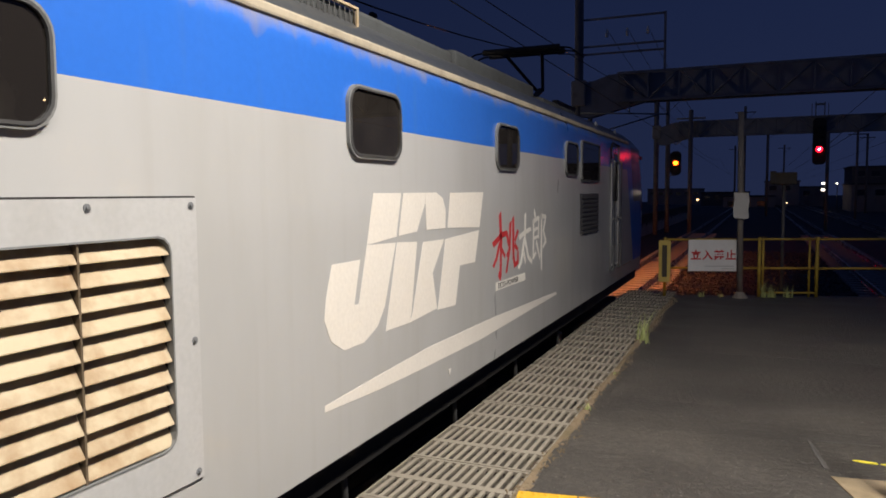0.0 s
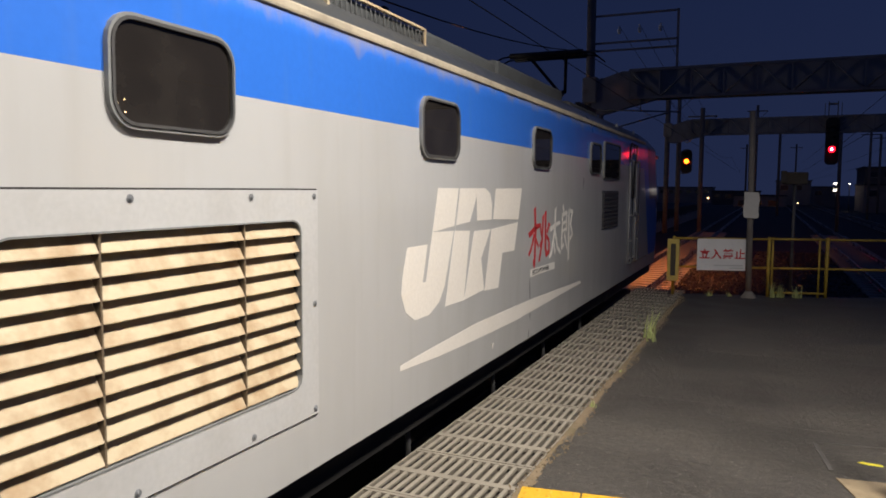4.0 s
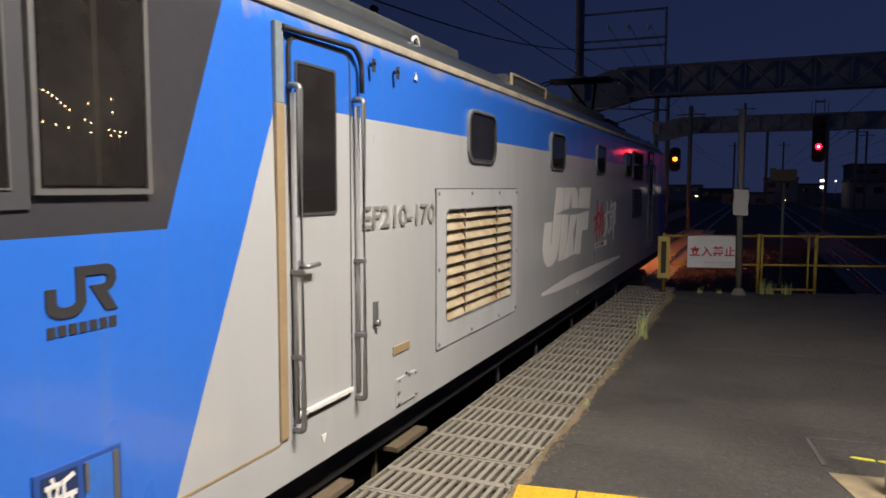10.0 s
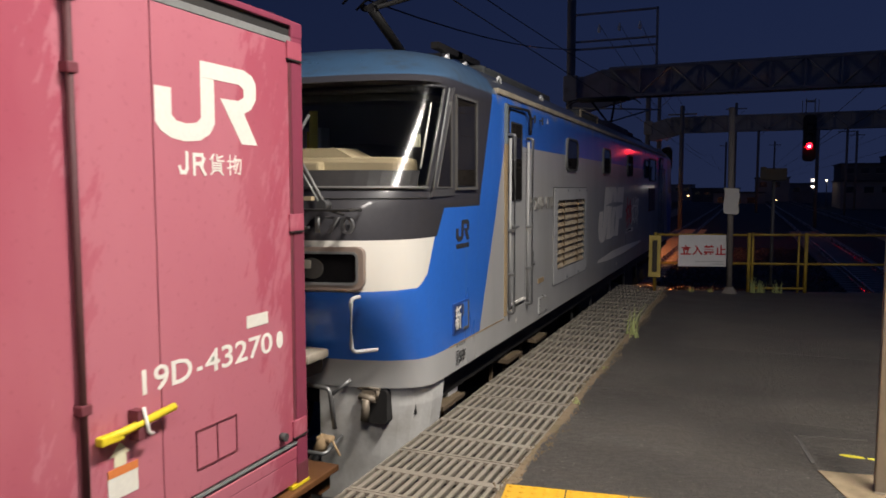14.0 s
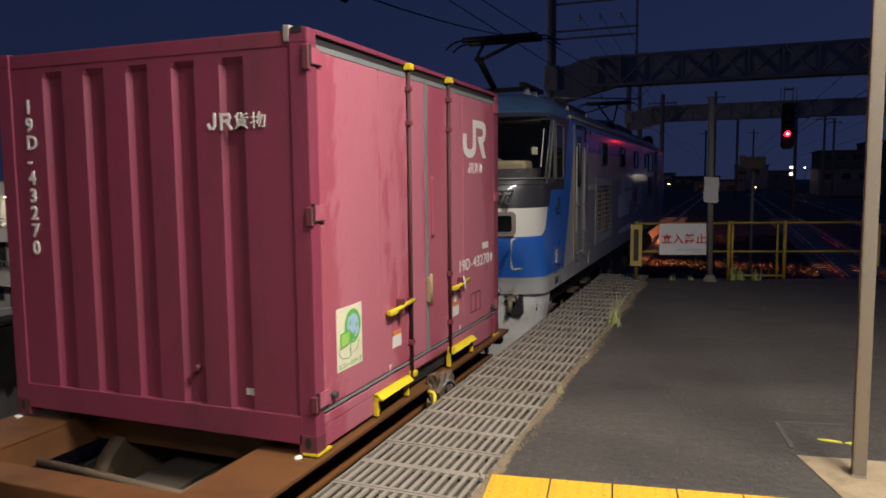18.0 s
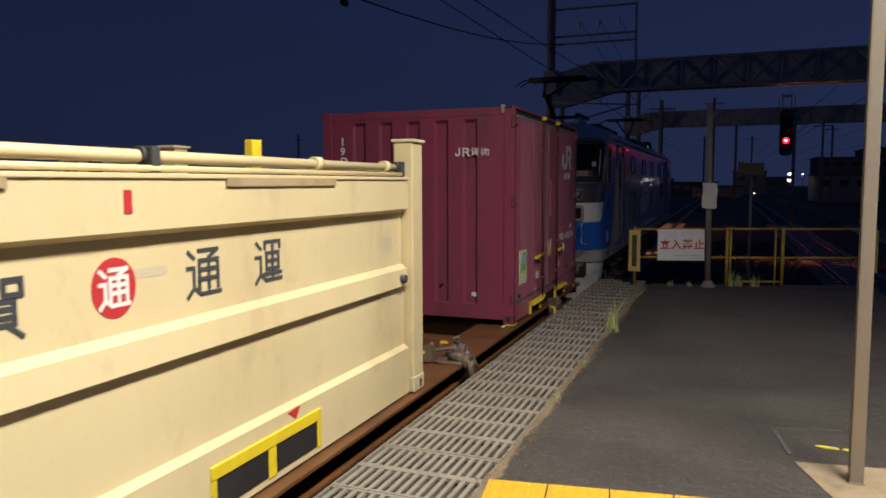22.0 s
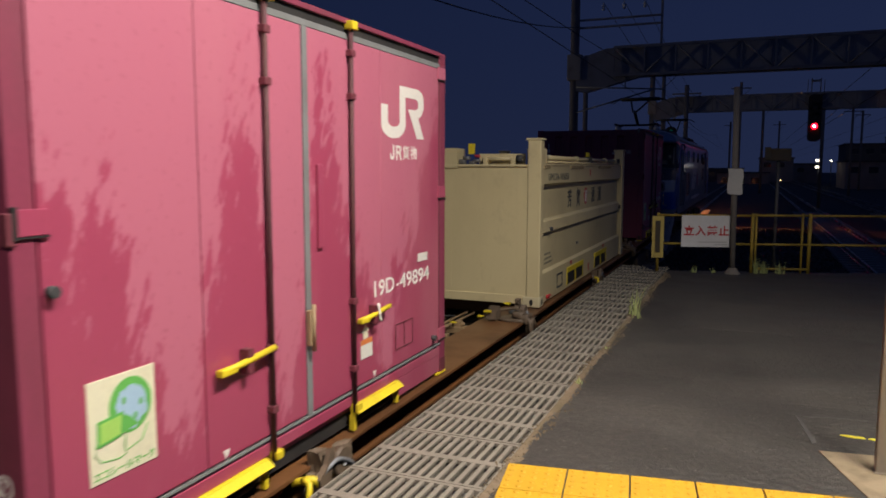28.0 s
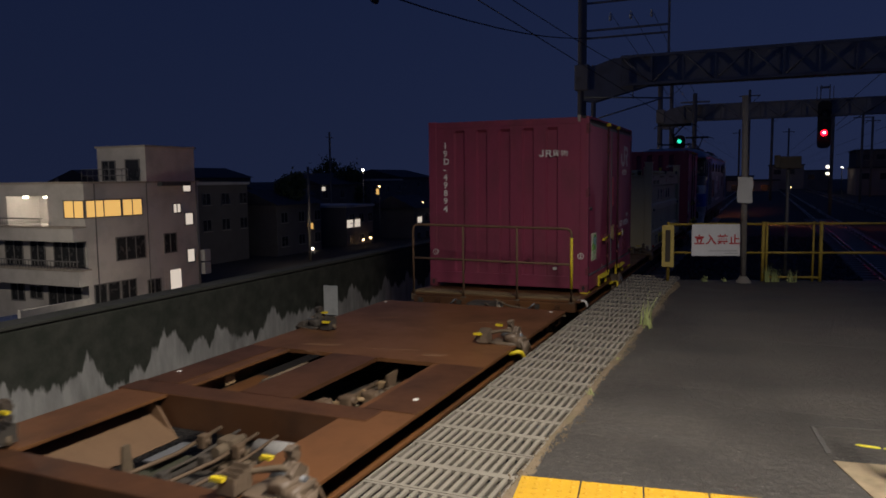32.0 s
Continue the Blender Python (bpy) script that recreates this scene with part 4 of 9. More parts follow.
part("washer_jet", slab(TX + 0.86, TX + 0.92, 8.99, 9.03, 1.45, 1.475), beige_plastic, loco)

lock_tan_hose = worn("plug_tan", (0.42, 0.29, 0.16), 0.7, dirt=(0.2, 0.12, 0.06))
apron_grey = worn("apron_grey", (0.62, 0.61, 0.58), 0.55, dirt=(0.3, 0.27, 0.22), much=0.6, big=4)
# lower apron, couplings and hoses
for s in (1, -1):
    rg = []
    for z, w, yf in ((0.155, 1.45, 9.37), (0.02, 1.44, 9.38), (-0.35, 1.38, 9.43), (-0.72, 1.3, 9.5), (-0.85, 1.25, 9.58)):
        outer = [nose_point((z, w, yf, 9.9), math.pi / 2 - s * math.pi * k / 20) for k in range(2, 11)]
        inner = [(TX + (p[0] - TX) * 0.95, p[1] + 0.05, z) for p in reversed(outer)]
        rg.append(outer + inner)
    ap = part("apron", loft(rg), apron_grey, loco, "pale grey snow plough skirt", smooth=False)
    part("hose_recess", plate(rounded(TX + s * 1.125 - 0.095, TX + s * 1.125 + 0.095, -0.09, 0.15, 0.03), "y", 9.43, 9.60), black_steel, ap, "black opening in the skirt")
    hx = TX + s * 1.09
    part("hose_cock", merge(rod((hx, 9.40, 0.12), (hx, 9.46, 0.12), 0.05, 12), rod((hx - 0.06, 9.39, 0.10), (hx + 0.07, 9.39, 0.09), 0.024), rod((hx, 9.38, 0.09), (hx - 0.01, 9.37, -0.06), 0.03), slab(hx - 0.085, hx + 0.085, 9.40, 9.43, 0.145, 0.165, 0.004), rod((hx + 0.07, 9.39, 0.09), (hx + 0.09, 9.38, 0.15), 0.012)), worn("cock_bronze", (0.24, 0.2, 0.15), 0.5, 0.4, dirt=(0.08, 0.06, 0.04)), ap, "weathered hose cock")
    px = TX + s * 0.84
    part("hanging_plug", merge(rod((px, 9.26, -0.17), (px - 0.05 * s, 9.24, -0.27), 0.045, 10), slab(px - 0.06, px + 0.05, 9.22, 9.30, -0.2, -0.165, 0.012), tube([(px + 0.05, 9.25, -0.18), (px + 0.12, 9.24, -0.28)], 0.008, 5)), lock_tan_hose, ap, "tan jumper plug on its hook")
    part("jumper_hose", tube(bend([(px - 0.04 * s, 9.24, -0.25), (px - 0.12 * s, 9.22, -0.40), (px - 0.35 * s, 9.2, -0.52), (TX + s * 0.2, 9.2, -0.4)], 0.1), 0.035, 8), rubber, ap)
    part("lever", merge(tube(bend([(TX + s * 0.45, 9.30, 0.175), (TX + s * 0.86, 9.28, 0.165), (TX + s * 0.885, 9.30, -0.12)], 0.04), 0.016), tube([(TX + s * 0.87, 9.29, 0.12), (TX + s * 0.99, 9.34, 0.225)], 0.014, 6)), steel_rail, ap, "bent steel uncoupling lever")
    part("step", merge(tube(bend([(TX + s * 0.6, 9.4, -0.2), (TX + s * 0.6, 9.18, -0.26), (TX + s * 0.88, 9.18, -0.26), (TX + s * 0.88, 9.4, -0.2)], 0.04), 0.014)), steel_rail, ap)
    part("air_hose", tube(bend([(TX + s * 0.6, 9.2, -0.12), (TX + s * 0.58, 8.95, -0.2), (TX + s * 0.5, 8.92, -0.45), (TX + s * 0.4, 8.95, -0.5)], 0.1), 0.024), rubber, ap)
part("buffer_beam", merge(slab(TX - 0.6, TX + 0.6, 9.15, 9.42, 0.06, 0.30, 0.02), slab(TX - 0.62, TX + 0.8, 9.0, 9.3, 0.27, 0.40, 0.015)), wagon_dark, loco)
part("step_plate", slab(TX - 0.3, TX + 0.90, 8.96, 9.22, 0.40, 0.46, 0.02), worn("step_plate", (0.36, 0.31, 0.24), 0.7, much=0.5), loco)
part("coupler", merge(slab(TX - 0.12, TX + 0.12, 8.6, 9.2, -0.32, -0.08, 0.02), slab(TX - 0.2, TX + 0.2, 8.42, 8.66, -0.38, -0.02, 0.04)), wagon_dark, loco, "black knuckle coupler")

# underframe and bogies
part("underframe", slab(TX - 1.36, TX + 1.36, 9.6, 26.7, -0.05, 0.165), black_steel, loco)
for ya, yb in ((13.4, 14.9), (16.2, 19.2), (20.5, 22.0)):
    part("equipment_box", slab(TX - 1.1, TX + 1.1, ya, yb, -0.75, -0.05, 0.02), black_steel, loco)
for cy in (11.9, 18.15, 24.4):
    bg = part("bogie", slabs((TX - 1.12, TX - 0.95, cy - 1.7, cy + 1.7, -0.75, -0.35), (TX + 0.95, TX + 1.12, cy - 1.7, cy + 1.7, -0.75, -0.35), (TX - 1.0, TX + 1.0, cy - 0.25, cy + 0.25, -0.7, -0.1), bevel=0.03), wagon_dark, loco, "grimy bogie frame")
    for dy in (-1.25, 1.25):
        for s in (-1, 1):
            part("wheel", merge(rod((TX + s * 0.5, cy + dy, -0.54), (TX + s * 0.62, cy + dy, -0.54), 0.56, 28), rod((TX + s * 0.95, cy + dy, -0.54), (TX + s * 1.2, cy + dy, -0.54), 0.15, 16)), wagon_grime, bg)
for y in (9.95, 11.55, 12.55):
    part("cab_step", slabs((X - 0.24, X - 0.05, y, y + 0.45, -0.12, -0.09), (X - 0.24, X - 0.05, y, y + 0.45, -0.42, -0.39), (X - 0.24, X - 0.21, y, y + 0.03, -0.45, 0.17), (X - 0.24, X - 0.21, y + 0.42, y + 0.45, -0.45, 0.17)), wagon_grime, loco)
part("jack_bracket", merge(plate([(10.2, 0.16), (10.5, 0.16), (10.32, -0.35), (10.24, -0.35)], "x", X - 0.16, X - 0.12)), pale_grey, loco)
for y in (14.9, 16.2, 17.9, 19.5, 21.2):
    part("sand_pipe", tube([(X - 0.2, y, 0.16), (X - 0.2, y + 0.05, -0.4)], 0.02), steel_rail, loco)

# small fittings on the side
num = fit_width(lettering("EF210-170", 0.178, on_side(X + 0.004, 12.02, 1.313), 0.005, bold=0.002), "y", 12.025, 13.0)
part("side_number", num, worn("number_metal", (0.36, 0.345, 0.31), 0.38, 0.4, dirt=(0.2, 0.17, 0.13)), loco, "raised grey metal number EF210-170")
part("cover_plate", slab(X - 0.005, X + 0.008, 12.39, 12.61, 0.54, 0.59, 0.003), tan_paint, loco)
lp = part("access_plate", slab(X - 0.005, X + 0.008, 12.43, 12.70, 0.215, 0.385, 0.004), livery, loco)
for by, bz in ((12.45, 0.37), (12.45, 0.3), (12.45, 0.23), (12.6, 0.378), (12.69, 0.37), (12.69, 0.23), (12.57, 0.395)):
    part("bolt", rod((X, by, bz), (X + 0.02, by, bz), 0.009, 8), letter_grey, lp)
part("side_lever", merge(slab(X, X + 0.02, 12.14, 12.18, 0.77, 0.90, 0.006), rod((X, 12.17, 0.775), (X + 0.03, 12.17, 0.775), 0.02)), steel_rail, loco)
for ty, tz, s in ((12.72, 2.205, 1), (11.62, 0.30, -1), (17.35, 0.30, -1)):
    part("jacking_mark", plate([(ty - 0.025, tz), (ty + 0.025, tz), (ty, tz + 0.05 * s)], "x", X, X + 0.003), white_paint, loco)
for by in (11.93 + 0.2, 12.42):
    part("lamp_hook", merge(rod((X, by, 2.21), (X + 0.03, by, 2.21), 0.012), slab(X + 0.02, X + 0.03, by - 0.012, by + 0.012, 2.17, 2.24)), rubber, loco)
pl = part("plate_holder", slab(X - 0.004, X + 0.010, 10.005, 10.335, 0.445, 0.675, 0.004), worn("holder_blue", (0.02, 0.075, 0.30), 0.4), loco, "blue holder with two depot plates")
part("plate", slab(X, X + 0.013, 10.03, 10.158, 0.462, 0.658), navy, pl, "black depot plate")
part("plate", slab(X, X + 0.0125, 10.185, 10.318, 0.462, 0.658), worn("plate_blue", (0.035, 0.16, 0.58), 0.4), pl)
for y0, y1, z0, z1 in ((10.298, 10.32, 0.473, 0.66), (10.2, 10.32, 0.455, 0.472), (10.185, 10.2, 0.56, 0.655)):
    part("plate_edge", slab(X, X + 0.016, y0, y1, z0, z1), letter_grey, pl)
part("depot_letter", fit_width(lettering("新", 0.19, on_side(X + 0.0135, 10.03, 0.49), 0.002, bold=0.0015), "y", 10.036, 10.152), white_paint, pl)
for text, ya, yb in (("1", 10.104, 10.119), ("SF", 10.155, 10.212), ("PF", 10.228, 10.283)):
    part("weight_note", fit_width(lettering(text, 0.115, on_side(X + 0.001, ya, 0.212), 0.002, bold=0.001), "y", ya, yb), rubber, loco, "painted note " + text)
part("note_box", slabs((X, X + 0.003, 10.08, 10.14, 0.302, 0.306), (X, X + 0.003, 10.08, 10.14, 0.198, 0.202), (X, X + 0.003, 10.078, 10.081, 0.198, 0.306), (X, X + 0.003, 10.139, 10.142, 0.198, 0.306), (X, X + 0.003, 10.218, 10.221, 0.205, 0.3)), rubber, loco)
for k in range(4):
    part("note_bar", slab(X, X + 0.003, 10.09 + 0.05 * k, 10.12 + 0.05 * k, 0.335, 0.362), grey_seal, loco)

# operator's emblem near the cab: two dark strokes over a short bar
HOOK = [(7.37, 1.945), (7.37, 1.80), (7.40, 1.765), (7.46, 1.737), (7.54, 1.727), (7.635, 1.735), (7.70, 1.768), (7.735, 1.815), (7.735, 2.012), (7.645, 2.012), (7.645, 1.835), (7.615, 1.812), (7.55, 1.803), (7.49, 1.812), (7.465, 1.835), (7.465, 1.945)]
BOWL = [(7.645, 2.085), (7.645, 2.013), (7.91, 2.013), (7.945, 1.995), (7.945, 1.955), (7.905, 1.937), (7.775, 1.935), (7.925, 1.735), (8.045, 1.735), (7.945, 1.88), (8.0, 1.905), (8.04, 1.955), (8.04, 2.03), (8.01, 2.065), (7.95, 2.085)]
emblem_dark = worn("emblem_dark", (0.035, 0.034, 0.036), 0.4, much=0.3)
small = [[(10.078 + (a - 7.37) * 0.4, 1.132 + (b - 1.727) * 0.44) for a, b in q] for q in (HOOK, BOWL)]
em = part("emblem", plate(small[0], "x", X, X + 0.005), emblem_dark, loco, "dark grey angular emblem")
part("stroke", plate(small[1], "x", X, X + 0.005), emblem_dark, em)
for k in range(7):
    part("bar", slab(X, X + 0.004, 10.08 + 0.039 * k, 10.108 + 0.039 * k, 1.078, 1.112), emblem_dark, em)

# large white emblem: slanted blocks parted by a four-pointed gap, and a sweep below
W = 0.0015
emblem_white = worn("emblem_white", (0.74, 0.70, 0.63), 0.5, dirt=(0.6, 0.55, 0.46), much=0.15, bump=0.03)
blocks = (
    [(15.73, 0.91), (15.79, 0.79), (15.92, 0.72), (16.13, 0.722), (16.29, 0.785), (16.38, 0.886), (16.53, 1.25), (16.24, 1.257), (16.18, 1.262), (16.08, 0.945), (16.03, 0.945), (16.10, 1.184), (15.81, 1.183), (15.75, 1.02)],
    [(16.26, 1.545), (16.61, 1.545), (16.54, 1.285), (16.24, 1.262), (16.18, 1.264)],
    [(16.64, 1.545), (16.96, 1.547), (16.96, 1.483), (16.83, 1.302), (16.57, 1.287)],
    [(16.962, 1.547), (17.14, 1.548), (17.25, 1.509), (17.30, 1.423), (17.29, 1.302), (16.98, 1.304), (16.962, 1.483)],
    [(16.55, 1.25), (16.83, 1.236), (16.74, 0.803), (16.718, 0.737), (16.39, 0.74)],
    [(16.92, 1.229), (17.27, 1.227), (17.07, 1.012), (17.14, 0.765), (16.72, 0.737), (16.76, 0.80)],
    [(17.38, 1.545), (18.06, 1.55), (17.97, 1.278), (17.33, 1.303)],
    [(17.29, 1.226), (17.96, 1.256), (17.87, 1.016), (17.56, 1.018), (17.47, 0.74), (17.15, 0.752), (17.25, 1.073)],
)
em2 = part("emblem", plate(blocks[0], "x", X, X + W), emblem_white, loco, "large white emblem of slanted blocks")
for b in blocks[1:]:
    part("block", plate(b, "x", X, X + W), emblem_white, em2)
part("sweep", plate([(15.72, 0.475), (15.72, 0.442), (16.3, 0.415), (17.0, 0.402), (17.96, 0.392), (20.38, 0.443), (20.36, 0.475), (18.36, 0.52), (17.0, 0.527), (16.28, 0.5)], "x", X, X + W), emblem_white, loco, "long cream sweep stroke under the emblem")
def brush(line, w):
    """A brushed stroke: thick where it starts, thin where it leaves the wall."""
    out = []
    for k, ((a0, b0), (a1, b1)) in enumerate(zip(line, line[1:])):
        w0, w1 = w * (1 - 0.35 * k / len(line)), w * (1 - 0.35 * (k + 1) / len(line))
        u = Vector((a1 - a0, b1 - b0)).normalized()
        v = Vector((-u.y, u.x)) / 2
        out.append(plate([(a0 - v.x * w0, b0 - v.y * w0), (a1 - v.x * w1 + u.x * w1 * 0.4, b1 - v.y * w1 + u.y * w1 * 0.4), (a1 + v.x * w1, b1 + v.y * w1), (a0 + v.x * w0 - u.x * w0 * 0.4, b0 + v.y * w0 - u.y * w0 * 0.4)], "x", X, X + W + 0.0002 * k))
    return merge(*out)


mark = part("nickname_mark", merge(*[brush(q, w) for q, w in (
    ([(18.30, 1.12), (18.52, 1.19), (18.66, 1.20)], 0.055), ([(18.47, 1.36), (18.50, 1.15), (18.48, 0.83), (18.44, 0.86)], 0.06), ([(18.46, 1.12), (18.38, 1.0), (18.30, 0.94)], 0.045), ([(18.50, 1.08), (18.60, 1.0)], 0.04),
    ([(18.75, 1.28), (18.73, 1.06), (18.64, 0.86)], 0.055), ([(18.83, 1.32), (18.84, 0.98), (18.88, 0.90), (18.97, 0.92), (18.97, 1.0)], 0.055), ([(18.66, 1.18), (18.70, 1.10)], 0.05), ([(18.66, 1.0), (18.74, 1.06)], 0.045), ([(18.97, 1.2), (18.89, 1.12)], 0.045), ([(18.88, 1.08), (18.97, 1.03)], 0.045))]), red_paint, loco, "brushed nickname mark in red and white strokes")
part("white_strokes", merge(*[brush(q, w) for q, w in (
    ([(19.02, 1.14), (19.2, 1.18), (19.38, 1.20)], 0.05), ([(19.2, 1.34), (19.19, 1.15), (19.08, 0.92), (19.0, 0.86)], 0.055), ([(19.2, 1.1), (19.3, 0.94), (19.42, 0.88)], 0.05), ([(19.16, 0.98), (19.21, 0.9)], 0.05),
    ([(19.5, 1.36), (19.54, 1.31)], 0.05), ([(19.48, 1.27), (19.66, 1.3), (19.65, 1.1)], 0.045), ([(19.48, 1.27), (19.47, 0.92), (19.56, 0.96)], 0.045), ([(19.48, 1.18), (19.64, 1.2)], 0.035), ([(19.48, 1.1), (19.64, 1.12)], 0.035), ([(19.58, 1.06), (19.7, 0.9)], 0.045),
    ([(19.76, 1.32), (19.76, 0.78)], 0.05), ([(19.76, 1.31), (19.92, 1.3), (19.83, 1.16), (19.93, 1.05), (19.82, 1.0)], 0.045))]), white_paint, mark)
part("slogan_bar", slab(X, X + W, 18.36, 19.2, 0.73, 0.8), white_paint, mark)
part("slogan", fit_width(lettering("ECO-POWER", 0.062, on_side(X + W + 0.001, 18.42, 0.745), 0.001, bold=0.001), "y", 18.42, 18.98), rubber, mark)

# roof: gutter, rails, boxes, mesh
part("gutter", merge(slab(X - 0.11, X - 0.012, 11.1, 25.2, 2.335, 2.385, 0.012), tube([(X - 0.12, 11.4, 2.42), (X - 0.12, 24.9, 2.42)], 0.02)), worn("gutter_beige", (0.44, 0.38, 0.28), 0.6, much=0.5), loco, "weathered beige roof gutter")
for y0, y1, z1, x1 in ((11.9, 14.5, 2.72, 1.05), (15.15, 16.45, 2.60, 1.28), (16.6, 18.1, 2.66, 1.2), (18.3, 20.6, 2.72, 1.15), (20.8, 22.4, 2.62, 1.2)):
    rb = part("roof_box", slab(TX - x1, TX + x1, y0, y1, 2.42, z1, 0.03), roof_grey, loco, "grimy grey roof equipment box")
    part("roof_lid", slab(TX - x1 + 0.06, TX + x1 - 0.06, y0 + 0.08, y1 - 0.08, z1, z1 + 0.018, 0.006), roof_grey, rb)
gr = part("roof_mesh", ring([(15.2, 2.46), (16.42, 2.46), (16.42, 2.615), (15.2, 2.615)], [(15.22, 2.475), (16.40, 2.475), (16.40, 2.60), (15.22, 2.60)], "x", X - 0.19, X - 0.165), louvre_beige, loco, "low wire mesh guard on the roof edge")
for k in range(22):
    part("wire", tube([(X - 0.178, 15.24 + 0.055 * k, 2.47), (X - 0.178, 15.24 + 0.055 * k, 2.605)], 0.004, 4), rubber, gr)
for y in (11.55, 13.05, 23.2, 24.7):
    part("lifting_eye", tube([(X - 0.16, y + 0.05 * math.cos(a), 2.49 + 0.05 * math.sin(a)) for a in [math.pi * 2 * k / 12 for k in range(13)]], 0.014, 6), porcelain, loco)
for y in (12.0, 12.5, 23.9, 24.5):
    for x in (-0.6, 0.6):
        part("roof_insulator", loft([[(TX + x + r * math.cos(k * math.pi / 5), y + r * math.sin(k * math.pi / 5), z) for k in range(10)] for r, z in ((0.05, 2.66), (0.085, 2.70), (0.05, 2.74), (0.085, 2.78), (0.05, 2.82), (0.04, 2.88))]), porcelain, loco)


def pantograph(yb, ky, hy):
    """A single-arm collector: frame, lower arm to the knee, upper arm to the head."""
    p = part("pantograph", slabs((TX - 0.65, TX + 0.65, yb - 0.05, yb + 0.05, 2.88, 2.94), (TX - 0.65, TX - 0.57, yb - 0.6, yb + 0.6, 2.88, 2.94), (TX + 0.57, TX + 0.65, yb - 0.6, yb + 0.6, 2.88, 2.94)), black_steel, loco, "raised single-arm pantograph")
    part("lower_arm", tube([(TX, yb, 2.94), (TX, ky, 3.28)], 0.05, 8), black_steel, p)
    part("upper_arm", merge(tube([(TX - 0.05, ky, 3.28), (TX - 0.3, hy, 3.74)], 0.028, 6), tube([(TX + 0.05, ky, 3.28), (TX + 0.3, hy, 3.74)], 0.028, 6)), black_steel, p)
    hd = part("head", merge(*[tube([(TX - 0.62, hy + o, 3.77), (TX + 0.62, hy + o, 3.77)], 0.05, 6) for o in (-0.16, 0.16)], tube([(TX - 0.4, hy - 0.16, 3.77), (TX - 0.4, hy + 0.16, 3.77)], 0.02, 6), tube([(TX + 0.4, hy - 0.16, 3.77), (TX + 0.4, hy + 0.16, 3.77)], 0.02, 6)), black_steel, p)
    for sx in (-1, 1):
        for o in (-0.16, 0.16):
            part("horn", tube(bend([(TX + sx * 0.6, hy + o, 3.77), (TX + sx * 0.78, hy + o, 3.75), (TX + sx * 0.92, hy + o, 3.64)], 0.06), 0.014, 6), black_steel, hd)


pantograph(12.3, 11.55, 12.75)
pantograph(24.2, 24.95, 24.0)
# far end lamps: glow on the ballast ahead
for s in (1, -1):
    part("head_light", rod((TX + s * 0.94, 27.30, 1.01), (TX + s * 0.94, 27.36, 1.01), 0.085, 16), glow("head_light_glow", (1.0, 0.31, 0.10), 15000.0), loco, "lit orange headlamp")
    vx = TX + s * 0.94
    # Unseen tunnel added to narrow the beam; the locomotive has no such visor.
    part("beam_mask", merge(plate([(27.30, 1.10), (27.85, 0.985), (27.85, 1.005), (27.30, 1.12)], "x", vx - 0.12, vx + 0.12), slab(vx + 0.10, vx + 0.12, 27.30, 27.85, 0.85, 1.10), slab(vx - 0.12, vx - 0.10, 27.30, 27.85, 0.85, 1.10), slab(vx - 0.12, vx + 0.12, 27.30, 27.85, 0.835, 0.85)), black_steel, loco)
part("tail_marker", slab(X - 0.12, X - 0.06, 27.0, 27.1, 2.16, 2.22), red_paint, loco)
# ---- freight containers ----
def maroon_material():
    """Faded maroon paint: chalky pink where it has bleached, dark where rain has run down."""
    n = Nodes("container_maroon")
    run = n.noise(1.5, 5, (1, 1.6, 0.5), 0.6)
    slant = n.t.nodes.new("ShaderNodeCombineXYZ")
    for socket, v in zip(slant.inputs, (n.x, n.math("SUBTRACT", n.y, n.math("MULTIPLY", n.z, 0.4)), n.math("MULTIPLY", n.z, 0.34))):
        n.put(socket, v)
    flat, n.o = n.o, slant.outputs[0]
    drip = n.noise(19, 6, (1, 1, 1), 0.72)
    n.o = flat
    fine = n.noise(30, 4)
    # each door panel has bleached down its middle; distance along the box from its end
    v = n.math("MODULO", n.math("ADD", n.y, 10.645), 15.324)

    def middle(at, half):
        return n.math("SUBTRACT", 1.0, n.math("DIVIDE", n.math("ABSOLUTE", n.math("SUBTRACT", v, at)), half))
    faded = n.math("MAXIMUM", n.math("MAXIMUM", middle(0.76, 0.48), middle(1.62, 0.22)), middle(2.8, 0.6))
    faded = n.math("ADD", n.math("MAXIMUM", faded, -0.6), n.math("MULTIPLY", n.math("SUBTRACT", run, 0.5), 3.2))
    second = n.math("LESS_THAN", n.y, 0.0)          # the other box has bleached from its top down
    faded = n.math("ADD", faded, n.math("MULTIPLY", second, n.ramp(n.z, 0.2, 2.3, -1.1, 0.9)))
    mask = n.math("ADD", faded, n.math("MULTIPLY", n.math("SUBTRACT", drip, 0.5), 2.6))
    f = n.ramp(mask, -0.02, 0.1)
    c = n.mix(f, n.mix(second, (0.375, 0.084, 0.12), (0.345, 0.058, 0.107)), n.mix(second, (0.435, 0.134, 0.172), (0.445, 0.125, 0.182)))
    c = n.mix(n.ramp(n.noise(0.9, 4, (1, 1, 0.4)), 0.5, 0.72, 0, 0.5), c, (0.5, 0.185, 0.215))
    c = n.mix(n.ramp(fine, 0.6, 0.75, 0, 0.35), c, (0.25, 0.05, 0.07))
    n.bump(n.math("ADD", n.noise(3.0, 2), n.math("MULTIPLY", fine, 0.1)), 0.18, 0.012)
    return n.done(c, n.ramp(f, 0, 1, 0.34, 0.55))


